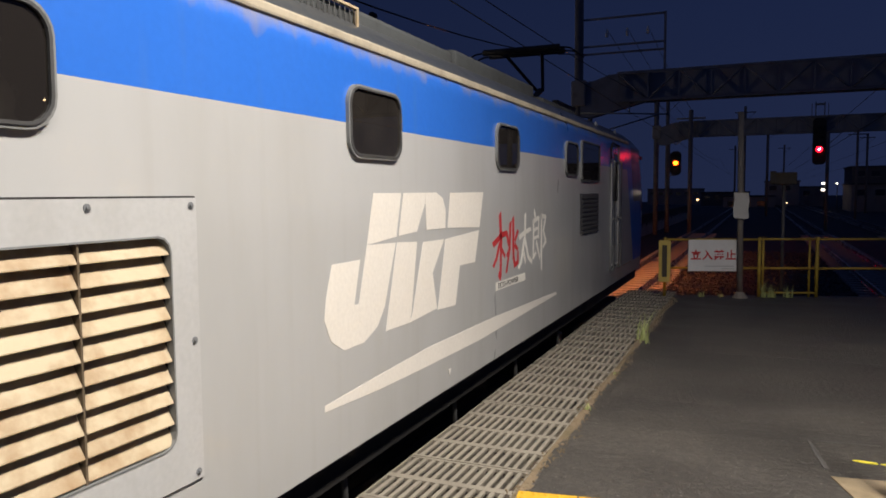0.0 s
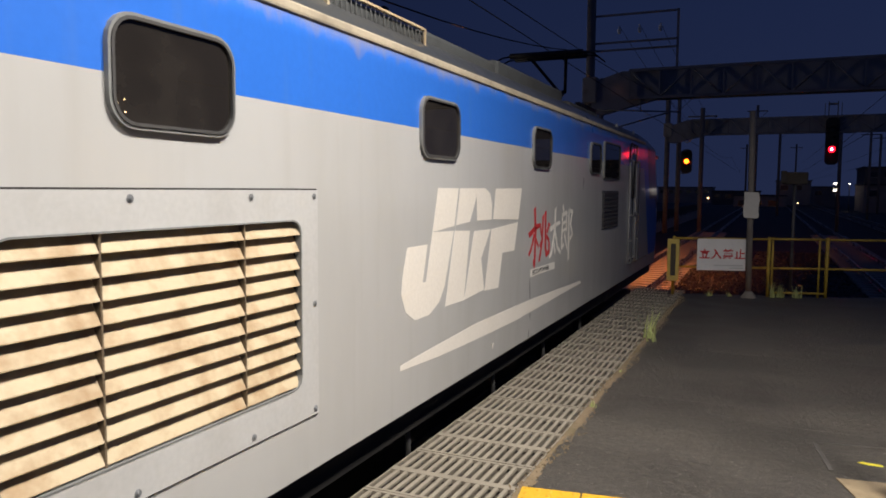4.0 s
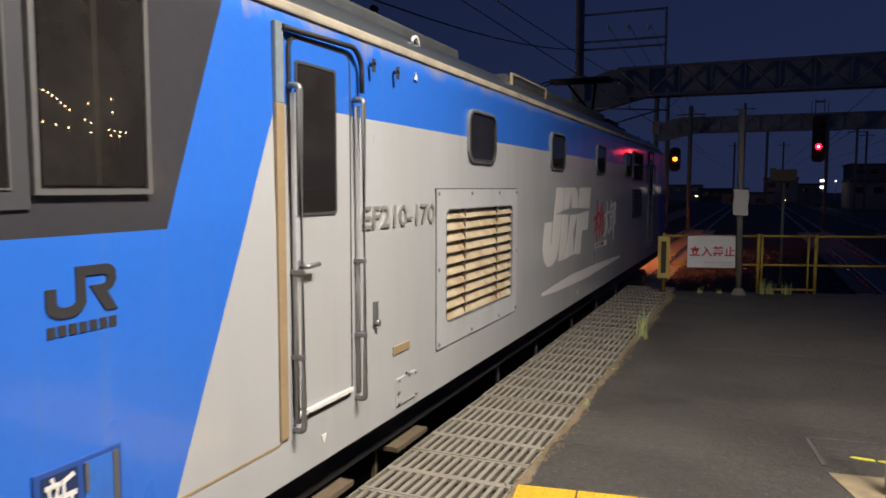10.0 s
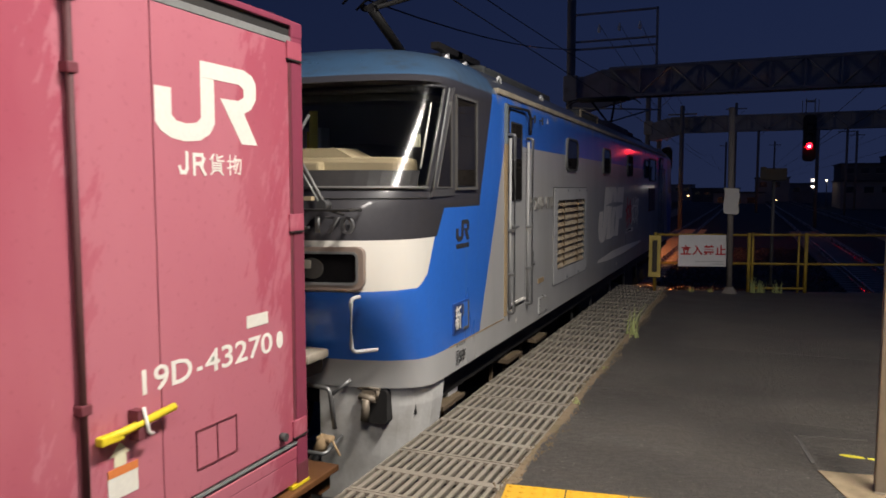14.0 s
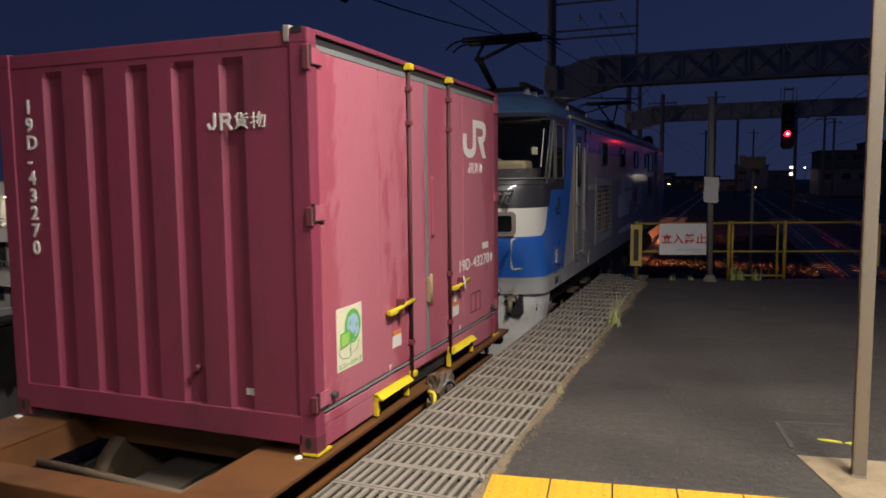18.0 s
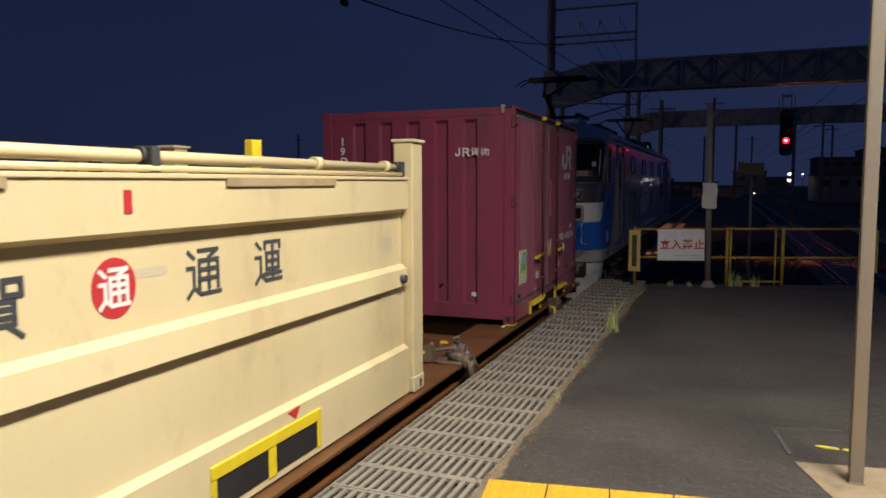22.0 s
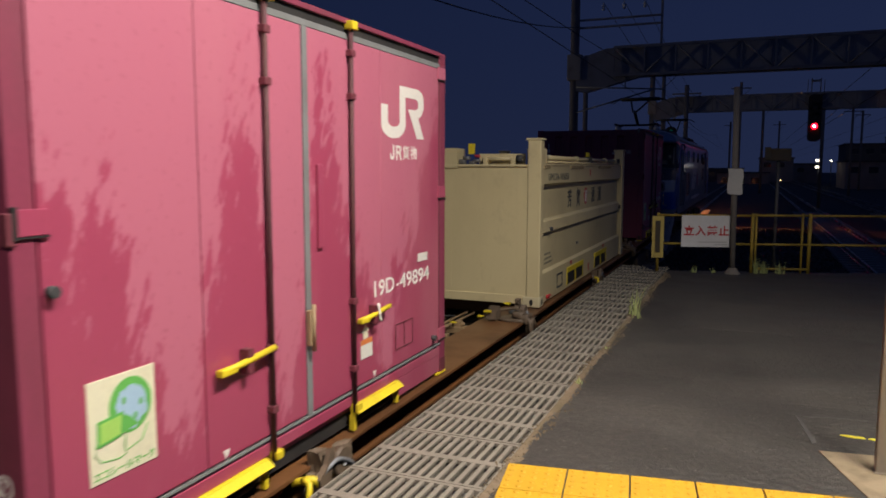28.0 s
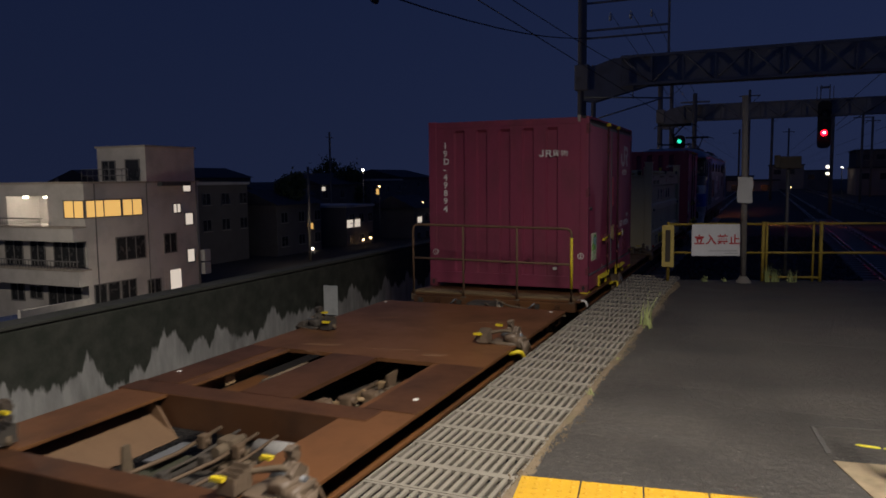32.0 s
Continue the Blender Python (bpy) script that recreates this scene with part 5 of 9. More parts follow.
maroon = maroon_material()
maroon_dark = worn("maroon_dark", (0.17, 0.035, 0.05), 0.55, dirt=(0.07, 0.03, 0.025), much=0.6)
rod_maroon = worn("rod_maroon", (0.075, 0.02, 0.024), 0.6, dirt=(0.1, 0.045, 0.03), much=0.6)
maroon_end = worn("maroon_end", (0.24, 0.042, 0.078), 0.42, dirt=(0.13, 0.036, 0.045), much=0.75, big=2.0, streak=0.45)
card_white = worn("card_white", (0.7, 0.68, 0.6), 0.6, dirt=(0.4, 0.36, 0.28), much=0.3)
card_orange = worn("card_orange", (0.65, 0.2, 0.05), 0.6, much=0.15)
badge_cream = worn("badge_cream", (0.72, 0.68, 0.48), 0.55, dirt=(0.4, 0.35, 0.2), much=0.3)
badge_green = worn("badge_green", (0.12, 0.42, 0.08), 0.55, much=0.15)
badge_lime = worn("badge_lime", (0.35, 0.6, 0.12), 0.55, much=0.15)
badge_blue = worn("badge_blue", (0.35, 0.5, 0.62), 0.55, much=0.15)


def circle(cy, cz, ry, rz, n=20):
    return [(cy + ry * math.cos(2 * math.pi * k / n), cz + rz * math.sin(2 * math.pi * k / n)) for k in range(n)]


def freight_container(y0, number, label, ringed=False):
    x1, x0 = BOX, BOX - 2.45
    L, z0, z1 = 3.715, -0.10, 2.40
    y1 = y0 + L
    c = thing("freight_container", ((x0 + x1) / 2, y0 + L / 2, z0), label, "shipping container", "containers on the wagons")

    def Y(v):          # places along the first container, carried over
        return v - 4.729 + y0
    shell = part("shell", slab(x0 + 0.03, x1 - 0.03, y0 + 0.07, y1 - 0.05, z0 + 0.12, z1 - 0.04), maroon, c, "faded maroon steel shell")
    # corner posts, rails
    for xx in (x0, x1 - 0.12):
        for yy in (y0, y1 - 0.10):
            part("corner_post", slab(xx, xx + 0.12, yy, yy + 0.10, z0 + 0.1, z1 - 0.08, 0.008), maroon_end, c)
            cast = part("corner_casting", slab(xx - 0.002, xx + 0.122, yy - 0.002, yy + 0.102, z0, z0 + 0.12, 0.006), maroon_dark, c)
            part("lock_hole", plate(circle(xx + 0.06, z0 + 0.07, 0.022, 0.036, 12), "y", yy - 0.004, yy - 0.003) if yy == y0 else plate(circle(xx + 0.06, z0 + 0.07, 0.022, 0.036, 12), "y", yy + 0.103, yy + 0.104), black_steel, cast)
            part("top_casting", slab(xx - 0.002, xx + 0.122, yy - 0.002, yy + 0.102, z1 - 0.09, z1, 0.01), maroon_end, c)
        part("bottom_rail", slab(xx + 0.01, xx + 0.115, y0 + 0.1, y1 - 0.1, z0 + 0.155, z0 + 0.22, 0.006), maroon, c)
        for ra, rb in ((y0 + 0.1, Y(5.5)), (Y(7.58), y1 - 0.1)):
            part("bottom_rail", slab(xx + 0.008, xx + 0.113, ra, rb, z0 + 0.02, z0 + 0.155, 0.006), maroon, c)
        # Black sheet added for the shade in the open gap between the guards.
        part("gap_shade", slab(xx + 0.05, xx + 0.07, Y(5.5), Y(7.58), z0 + 0.02, z0 + 0.155), black_steel, c)
        part("top_rail", slab(xx - 0.006, xx + 0.126, y0 + 0.1, y1 - 0.1, z1 - 0.032, z1, 0.006), maroon_end, c, "rust-dark top rail")
    part("roof", slab(x0 + 0.06, x1 - 0.06, y0 + 0.05, y1 - 0.05, z1 - 0.05, z1 - 0.012), maroon_dark, c)
    part("header_gap", slab(x1 - 0.03, x1 - 0.012, y0 + 0.1, y1 - 0.1, z1 - 0.085, z1 - 0.032), black_steel, c)
    part("header_gasket", slab(x1 - 0.03, x1 - 0.001, y0 + 0.1, y1 - 0.1, z1 - 0.121, z1 - 0.085, 0.004), grey_seal, c, "grey rubber seal above the doors")
    part("end_gasket", slab(x1 - 0.03, x1 - 0.001, y1 - 0.128, y1 - 0.112, 0.16, z1 - 0.121), maroon_dark, c)
    part("end_gap", slab(x1 - 0.03, x1 - 0.008, y1 - 0.112, y1 - 0.1, 0.16, z1 - 0.09), black_steel, c)
    part("casting_slot", slab(x1 - 0.1, x1 - 0.03, y0 - 0.004, y0 + 0.06, z1 - 0.032, z1 + 0.002), black_steel, c)
    part("casting_lug", slab(x1 - 0.155, x1 - 0.115, y0 - 0.004, y0 + 0.05, z1 - 0.075, z1 + 0.018, 0.006), concrete, c, "scraped bare corner lug")
    for za, zb in ((0.27, 0.275), (0.445, 0.45)):
        part("pocket_edge", slab(x1 - 0.006, x1 + 0.002, Y(7.555), Y(7.835), za, zb), maroon_dark, c)
    for ya in (7.555, 7.695, 7.831):
        part("pocket_edge", slab(x1 - 0.006, x1 + 0.002, Y(ya), Y(ya) + 0.005, 0.27, 0.45), maroon_dark, c)
    part("foot_gasket", slab(x1 - 0.03, x1 + 0.0005, y0 + 0.1, y1 - 0.1, 0.138, 0.150), grey_seal, c)
    # side doors
    for a, b in ((4.84, 5.636), (5.642, 6.455), (6.505, 7.357), (7.363, 8.33)):
        part("side_panel", slab(x1 - 0.03, x1 - 0.004, Y(a), Y(b), 0.16, z1 - 0.12, 0.006), maroon, c)
    part("door_seal", slab(x1 - 0.03, x1 + 0.002, Y(6.455), Y(6.505), 0.15, z1 - 0.12), grey_seal, c, "grey rubber seal between the doors")
    for yy, zs in ((6.11, (2.2, 1.95, 0.62, 0.3)), (6.95, (2.2, 1.95, 0.72, 0.3))):
        r = part("lock_rod", rod((x1 + 0.018, Y(yy), 0.02), (x1 + 0.018, Y(yy), 2.37), 0.014), rod_maroon, c, "upright locking rod")
        for zz in zs:
            part("bracket", slab(x1 - 0.01, x1 + 0.038, Y(yy) - 0.024, Y(yy) + 0.024, zz - 0.02, zz + 0.02, 0.006), maroon_dark, r)
        part("yellow_cam", merge(slab(x1 - 0.01, x1 + 0.05, Y(yy) - 0.03, Y(yy) + 0.035, 2.335, 2.385, 0.008), slab(x1, x1 + 0.03, Y(yy) + 0.03, Y(yy) + 0.07, 2.34, 2.37, 0.005)), yellow_paint, r)
        part("yellow_cam", slab(x1 - 0.01, x1 + 0.045, Y(yy) - 0.01, Y(yy) + 0.05, 0.03, 0.075, 0.008), yellow_paint, r)
    for a, b, zz in ((5.70, 6.10, 0.615), (7.01, 7.38, 0.605)):
        h = part("latch_handle", merge(tube([(x1 + 0.03, Y(a), zz - 0.02), (x1 + 0.04, Y(a + 0.12), zz - 0.012), (x1 + 0.045, Y(b), zz + 0.014)], 0.017, 6), slab(x1 + 0.01, x1 + 0.05, Y(a) - 0.01, Y(a) + 0.1, zz - 0.04, zz - 0.005, 0.008)), yellow_paint, c, "yellow latch handle")
        part("catch", slabs((x1, x1 + 0.05, Y((a + b) / 2) - 0.02, Y((a + b) / 2) + 0.02, zz - 0.07, zz + 0.05)), maroon_dark, h)
        if a > 7:
            part("seal_tie", tube(bend([(x1 + 0.055, Y(b - 0.18), zz + 0.06), (x1 + 0.06, Y(b - 0.16), zz - 0.05), (x1 + 0.05, Y(b - 0.13), zz - 0.06)], 0.03), 0.008, 5), white_paint, h)
    part("centre_lock", merge(slab(x1, x1 + 0.03, Y(6.45), Y(6.5), 0.55, 0.75, 0.006), rod((x1 + 0.035, Y(6.475), 0.52), (x1 + 0.035, Y(6.475), 0.78), 0.012)), tan_paint, c)
    part("door_strut", slab(x1 - 0.005, x1 + 0.014, Y(6.58), Y(6.63), 1.08, 1.55, 0.006), maroon, c)
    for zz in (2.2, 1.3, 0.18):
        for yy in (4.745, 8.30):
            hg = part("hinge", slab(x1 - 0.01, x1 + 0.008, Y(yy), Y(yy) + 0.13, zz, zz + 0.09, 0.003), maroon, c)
            # Black strip under each hinge leaf paints in its shade.
            part("hinge_shade", slab(x1 - 0.01, x1 + 0.010, Y(yy), Y(yy) + 0.13, zz - 0.008, zz - 0.002), black_steel, hg)
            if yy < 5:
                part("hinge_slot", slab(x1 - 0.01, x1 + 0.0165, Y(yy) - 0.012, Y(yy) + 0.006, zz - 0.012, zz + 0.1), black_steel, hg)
    for yy, zz in ((4.87, 1.1) if ringed else (4.93, 0.22), (8.2, 0.22)):
        part("stud", rod((x1 - 0.01, Y(yy), zz), (x1 + 0.03, Y(yy), zz), 0.022), rubber, c)
    for a, b in ((5.51, 6.06), (6.94, 7.57)):
        g = part("fork_guard", slabs((x1 - 0.01, x1 + 0.02, Y(a), Y(b), 0.0, 0.055), (x1 - 0.02, x1 + 0.016, Y(a), Y(a) + 0.03, z0, 0.0), (x1 - 0.02, x1 + 0.016, Y(b) - 0.03, Y(b), z0, 0.0), bevel=0.004), yellow_paint, c, "yellow forklift pocket guard")
        part("fork_lip", plate([(x1 - 0.03, 0.05), (x1 + 0.02, 0.05), (x1 + 0.055, 0.02), (x1 + 0.05, 0.012)], "y", Y(a), Y(b)), yellow_paint, g)
        # Black sheet stands for the shade inside the pocket.
        part("pocket_shade", slab(x1 - 0.1, x1 - 0.05, Y(a) + 0.03, Y(b) - 0.03, z0 + 0.001, 0.0), black_steel, g)
    part("corner_strip", slab(x1 - 0.1, x1 + 0.006, y0 - 0.006, y0 + 0.16, z0 - 0.004, z0 + 0.012), yellow_paint, c)
    part("corner_strip", slab(x1 - 0.1, x1 + 0.006, y1 - 0.16, y1 + 0.004, z0 - 0.004, z0 + 0.012), yellow_paint, c)
    # markings on the side
    s0, s1 = x1 - 0.008, x1 - 0.0022
    lg = part("emblem", plate([(Y(a), b) for a, b in HOOK], "x", s0, s1), emblem_white, c, "white angular emblem")
    part("stroke", plate([(Y(a), b) for a, b in BOWL], "x", s0, s1), emblem_white, lg)
    for kind, yy, wide in (("hook", 7.505, 0.95), ("bowl", 7.585, 0.95), ("cart", 7.69, 1.15), ("comb", 7.815, 1.15)):
        part("name_mark", strokes(kind, Y(yy), 1.59, 0.088, 0.0072 if kind in ("cart", "comb") else 0.0165, "x", s0, s1, wide), white_paint, lg)
    for text, ya, yb in ((number[:3], 7.255, 7.545), ("-", 7.575, 7.61), (number[4:], 7.63, 8.135)):
        part("number", fit_width(lettering(text, 0.147, on_side(s1 - 0.003, Y(ya), 0.693), 0.003, bold=0.0018), "y", Y(ya), Y(yb)), white_paint, c, "white painted number " + number)
    if not ringed:
        part("spot", plate(circle(Y(8.2), 0.74, 0.03, 0.045, 14), "x", s0, s1), white_paint, c)
    part("card", slab(s0, s1 + 0.002, Y(7.93), Y(8.1), 0.845, 0.905), card_white, c)
    for yy, zz in ((7.065, 0.32),) if ringed else ((7.065, 0.32), (5.807, 0.312)):
        cd = part("card", slab(s0, s1 + 0.002, Y(yy), Y(yy) + 0.15, zz, zz + 0.12), card_white, c)
        part("card_head", slab(s0, s1 + 0.003, Y(yy), Y(yy) + 0.15, zz + 0.09, zz + 0.122), card_orange, cd)
    part("arrow", plate([(Y(7.10), 0.445), (Y(7.10), 0.49), (Y(7.08), 0.49), (Y(7.13), 0.54), (Y(7.18), 0.49), (Y(7.16), 0.49), (Y(7.16), 0.445)], "x", s0, s1), badge_cream, c)
    for yy in (5.74, 7.222):
        part("lift_mark", plate([(Y(yy), 0.205), (Y(yy) + 0.05, 0.205), (Y(yy) + 0.025, 0.155)], "x", s0, s1), card_white, c)
    # green badge: globe over a parcel
    bd = part("badge", slab(s0, s1 + 0.002, Y(4.995), Y(5.33), 0.335, 0.735, 0.002), badge_cream, c, "cream badge with a green and blue globe emblem")
    o0, o1 = s1 + 0.002, s1 + 0.004
    part("badge_globe", plate(circle(Y(5.20), 0.60, 0.108, 0.112, 26), "x", o0, o1), badge_green, bd)
    rj = random.Random(3)
    part("badge_sea", plate([(Y(5.205) + (0.078 + rj.uniform(-0.012, 0.014)) * math.cos(2 * math.pi * k / 22), 0.595 + (0.086 + rj.uniform(-0.012, 0.012)) * math.sin(2 * math.pi * k / 22)) for k in range(22)], "x", o0, o1 + 0.001), badge_blue, bd)
    for ay, az in ((5.165, 0.625), (5.25, 0.6), (5.22, 0.55), (5.12, 0.59)):
        part("badge_isle", plate(circle(Y(ay), az, 0.009, 0.016, 8), "x", o0, o1 + 0.0015), badge_green, bd)
    part("badge_parcel", plate([(Y(5.03), 0.475), (Y(5.15), 0.49), (Y(5.16), 0.585), (Y(5.035), 0.575)], "x", o0, o1 + 0.002), badge_green, bd)
    part("badge_parcel", plate([(Y(5.042), 0.487), (Y(5.14), 0.5), (Y(5.15), 0.573), (Y(5.047), 0.565)], "x", o0, o1 + 0.003), badge_lime, bd)
    part("badge_side", plate([(Y(5.158), 0.575), (Y(5.152), 0.5), (Y(5.235), 0.515), (Y(5.2), 0.55)], "x", o0, o1 + 0.002), badge_green, bd)
    part("badge_stem", tube([(o0, Y(5.028), 0.49), (o0, Y(5.018), 0.45), (o0, Y(5.05), 0.415), (o0, Y(5.13), 0.402), (o0, Y(5.17), 0.41), (o0, Y(5.16), 0.45), (o0, Y(5.17), 0.49), (o0, Y(5.165), 0.42), (o0, Y(5.25), 0.44), (o0, Y(5.285), 0.5)], 0.003, 4), badge_green, bd)
    part("badge_text", fit_width(lettering("エコレールマーク", 0.04, on_side(o1 - 0.002, Y(5.01), 0.35), 0.001, bold=0.001), "y", Y(5.012), Y(5.315)), badge_green, bd)
    # ribbed end that faces back along the train
    z_lo, z_hi = 0.12, z1 - 0.09
    bm = bmesh.new()
    xs_ = [x0 + 0.10]
    for k in range(5):
        xr = -4.275 + 0.3565 * k
        xs_ += [xr + 0.006, xr + 0.03, xr + 0.168, xr + 0.180]
    xs_ += [x1 - 0.10]
    zs_ = [z_lo, z_hi - 0.085, z_hi - 0.045, z_hi]
    rows = []
    for zi, z in enumerate(zs_):
        rows.append([bm.verts.new((x, y0 + (0.046 if zi in (0, 1) and 1 <= xi <= 20 and (xi - 1) % 4 in (1, 2) else 0.010), z)) for xi, x in enumerate(xs_)])
    for a, b in zip(rows, rows[1:]):
        for i in range(len(xs_) - 1):
            bm.faces.new((a[i], a[i + 1], b[i + 1], b[i]))
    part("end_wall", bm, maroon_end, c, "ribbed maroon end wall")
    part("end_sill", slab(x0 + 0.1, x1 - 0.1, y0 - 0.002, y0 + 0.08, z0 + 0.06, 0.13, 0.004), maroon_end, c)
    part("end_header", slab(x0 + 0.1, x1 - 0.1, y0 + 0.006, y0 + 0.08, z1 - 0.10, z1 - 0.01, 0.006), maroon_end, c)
    part("front_wall", slab(x0 + 0.1, x1 - 0.1, y1 - 0.06, y1 - 0.02, z0 + 0.1, z1 - 0.08), maroon_dark, c)
    e = y0 + 0.004
    for kind, xx, wide in (("hook", -2.93, 1.0), ("bowl", -2.845, 1.0), ("cart", -2.745, 1.15), ("comb", -2.625, 1.15)):
        part("name_mark", strokes(kind, xx, 1.848, 0.088, 0.0072 if kind in ("cart", "comb") else 0.0165, "y", e, e + 0.006, wide), white_paint, c)
    for k, ch in enumerate(number):
        part("end_digit", lettering(ch, 0.13, on_end(-4.44, e + 0.002, 2.00 - 0.119 * k), 0.003, bold=0.003), white_paint, c)
    part("end_card", slab(-2.742, -2.684, y0 + 0.034, y0 + 0.047, 0.215, 0.258), card_white, c)
    part("end_stud", rod((-3.1, y0 + 0.0, 0.36), (-3.1, y0 + 0.05, 0.36), 0.02), maroon_dark, c)
    for za, zb in ((1.27, 1.38), (2.16, 2.3), (0.16, 0.26)):
        part("end_hinge", slab(x1 - 0.03, x1 + 0.012, y0 - 0.014, y0 + 0.02, za, zb, 0.006), maroon_dark, c)
    if ringed:
        for xx in (-4.58, -2.33):
            b = part("position_mark", ring(circle(xx, 0.43, 0.045, 0.045), circle(xx, 0.43, 0.036, 0.036), "y", e - 0.006, e + 0.03), white_paint, c)
            part("position_digit", lettering("1" if xx < -4 else "2", 0.075, on_end(xx - 0.02, e - 0.003, 0.405), 0.003), white_paint, b)
    return c


container_a = freight_container(4.729, "19D-43270", "faded maroon steel freight container with rain streaks")
container_b = freight_container(-10.595, "19D-49894", "faded maroon steel freight container behind an end railing", True)


# ---- the low cream waste container ----
def cream_material():
    n = Nodes("cream_paint")
    broad = n.noise(1.1, 5, (1, 1, 0.5), 0.6)
    fine = n.noise(35, 4)
    c = n.mix(n.ramp(broad, 0.42, 0.72, 0, 0.55), (0.66, 0.555, 0.31), (0.53, 0.43, 0.228))
    c = n.mix(n.ramp(n.noise(8, 4, (1, 1, 0.1)), 0.58, 0.76, 0, 0.12), c, (0.36, 0.28, 0.16))
    c = n.mix(n.ramp(n.noise(2.3, 6, (1, 1, 0.7), 0.7), 0.55, 0.7, 0, 0.35), c, (0.36, 0.27, 0.15))
    c = n.mix(n.ramp(fine, 0.64, 0.76, 0, 0.25), c, (0.4, 0.3, 0.16))
    n.bump(n.math("ADD", n.noise(2.5, 2), n.math("MULTIPLY", fine, 0.1)), 0.15, 0.01)
    return n.done(c, 0.45)


cream = cream_material()
patch_pale = worn("patch_pale", (0.56, 0.49, 0.33), 0.5, dirt=(0.5, 0.42, 0.25), much=0.7, big=8)
notice_grey = worn("notice_grey", (0.13, 0.12, 0.1), 0.6, dirt=(0.4, 0.35, 0.22), much=0.6, big=40)
slate = worn("slate_paint", (0.05, 0.055, 0.06), 0.5, much=0.2)
# Shade brown painted into the lip slots; also the seam, hole rim and rust.
shade_rust_brown = worn("shade_rust_paint", (0.38, 0.29, 0.15), 0.7, much=0.5)
UX = -2.09
UY0, UY1 = -3.72, 1.91
ux0 = -4.37
FULL = 1.07            # the numbers below are a drawing of the container; this brings it to true size


def upart(name, bm, material, parent=None, label=""):
    for v in bm.verts:
        v.co = (v.co.x * FULL, v.co.y * FULL + 0.015, 1.535 + (v.co.z - 1.535) * FULL)
    return part(name, bm, material, parent, label)


um = thing("waste_container", (TX, (UY0 + UY1) / 2 * FULL, -0.1), "low cream-yellow roll-top waste container", "shipping container")
for s, xs in ((1, UX), (-1, ux0)):
    prof = [(0.0, 1.56), (0.0, 1.355), (-0.055, 1.33), (-0.055, 0.957), (-0.012, 0.926), (0.0, 0.808), (-0.038, 0.795), (-0.038, 0.368), (0.0, 0.342), (0.0, 0.012), (-0.16, 0.012), (-0.16, 1.56)]
    upart("side_wall", plate([(xs - 0.03 * s + s * d, z) for d, z in prof], "y", UY0 + 0.13, UY1 - 0.2), cream, um, "cream pressed side wall with two ledges")
    upart("top_lip", slab(xs - 0.19 * s, xs - 0.02 * s, UY0 + 0.13, UY1 - 0.2, 1.56, 1.58, 0.004), cream, um)
for ya, yb in ((UY0, UY0 + 0.133), (UY1 - 0.18, UY1)):
    for s, xs in ((1, UX), (-1, ux0)):
        po = upart("corner_post", slab(xs - 0.15 * s, xs, ya + (0.02 if s < 0 else 0), yb, 0.11, 1.83, 0.012), cream, um, "tall cream corner post")
        upart("cap", slab(xs - 0.168 * s, xs + 0.015 * s, ya - 0.008, yb + 0.02, 1.83, 1.852, 0.006), cream, po)
        cc = upart("corner_casting", slab(xs - 0.19 * s, xs + 0.006 * s, ya - 0.006, ya + 0.167 if ya == UY0 else yb + 0.006, 0.003, 0.118, 0.012), worn("casting_cream", (0.6, 0.52, 0.32), 0.5, dirt=(0.25, 0.2, 0.13), much=0.4), um, "corner casting with lock holes")
        upart("lock_hole", plate(circle(xs - 0.09 * s, 0.055, 0.02, 0.036, 12), "y", ya - 0.009, ya - 0.008), black_steel, cc)
        if s == 1:
            upart("lock_hole", plate(circle((ya + yb) / 2 + 0.02, 0.055, 0.02, 0.034, 12), "x", xs + 0.007, xs + 0.008), black_steel, cc)
upart("floor", slab(ux0 + 0.1, UX - 0.1, UY0 + 0.1, UY1 - 0.1, 0.02, 0.06), cream, um)
upart("lid", slab(ux0 + 0.12, UX - 0.12, UY0 + 0.1, UY1 - 0.1, 1.50, 1.56, 0.01), worn("lid_cream", (0.4, 0.36, 0.24), 0.6), um, "flat lid between the rails")
for ya, yb in ((UY0 + 0.012, UY0 + 0.08), (UY1 - 0.08, UY1 - 0.012)):
    upart("end_wall", slab(ux0 + 0.03, UX - 0.152, ya, yb, 0.06, 1.545), cream, um, "plain cream tailgate")
upart("tailgate_seam", slab(-3.418, -3.41, UY0 + 0.0095, UY0 + 0.03, 0.07, 1.54), shade_rust_brown, um)
upart("tailgate_sill", slab(ux0 + 0.15, UX - 0.19, UY0 - 0.0, UY0 + 0.06, 0.03, 0.128, 0.006), cream, um)
upart("tailgate_fold", slab(-3.42, -3.13, UY0 + 0.0105, UY0 + 0.03, 0.125, 1.54), cream, um)
upart("tailgate_lip", slab(ux0 + 0.15, UX - 0.15, UY0 - 0.006, UY0 + 0.06, 1.545, 1.57, 0.006), cream, um)
upart("tailgate_hole", plate(circle(-3.295, 0.73, 0.03, 0.044, 18), "y", UY0 + 0.006, UY0 + 0.02), black_steel, um)
upart("hole_rim", ring(circle(-3.295, 0.73, 0.038, 0.053, 18), circle(-3.295, 0.73, 0.03, 0.044, 18), "y", UY0 + 0.003, UY0 + 0.02), shade_rust_brown, um)
upart("rust_patch", slab(-3.37, -3.25, UY0 + 0.009, UY0 + 0.02, 0.84, 0.89), shade_rust_brown, um)
upart("hinge_box", plate([(-3.30, 1.53), (-3.06, 1.53), (-3.06, 1.74), (-3.075, 1.752), (-3.20, 1.752), (-3.275, 1.65), (-3.30, 1.61)], "y", UY0 - 0.004, UY0 + 0.24), cream, um)
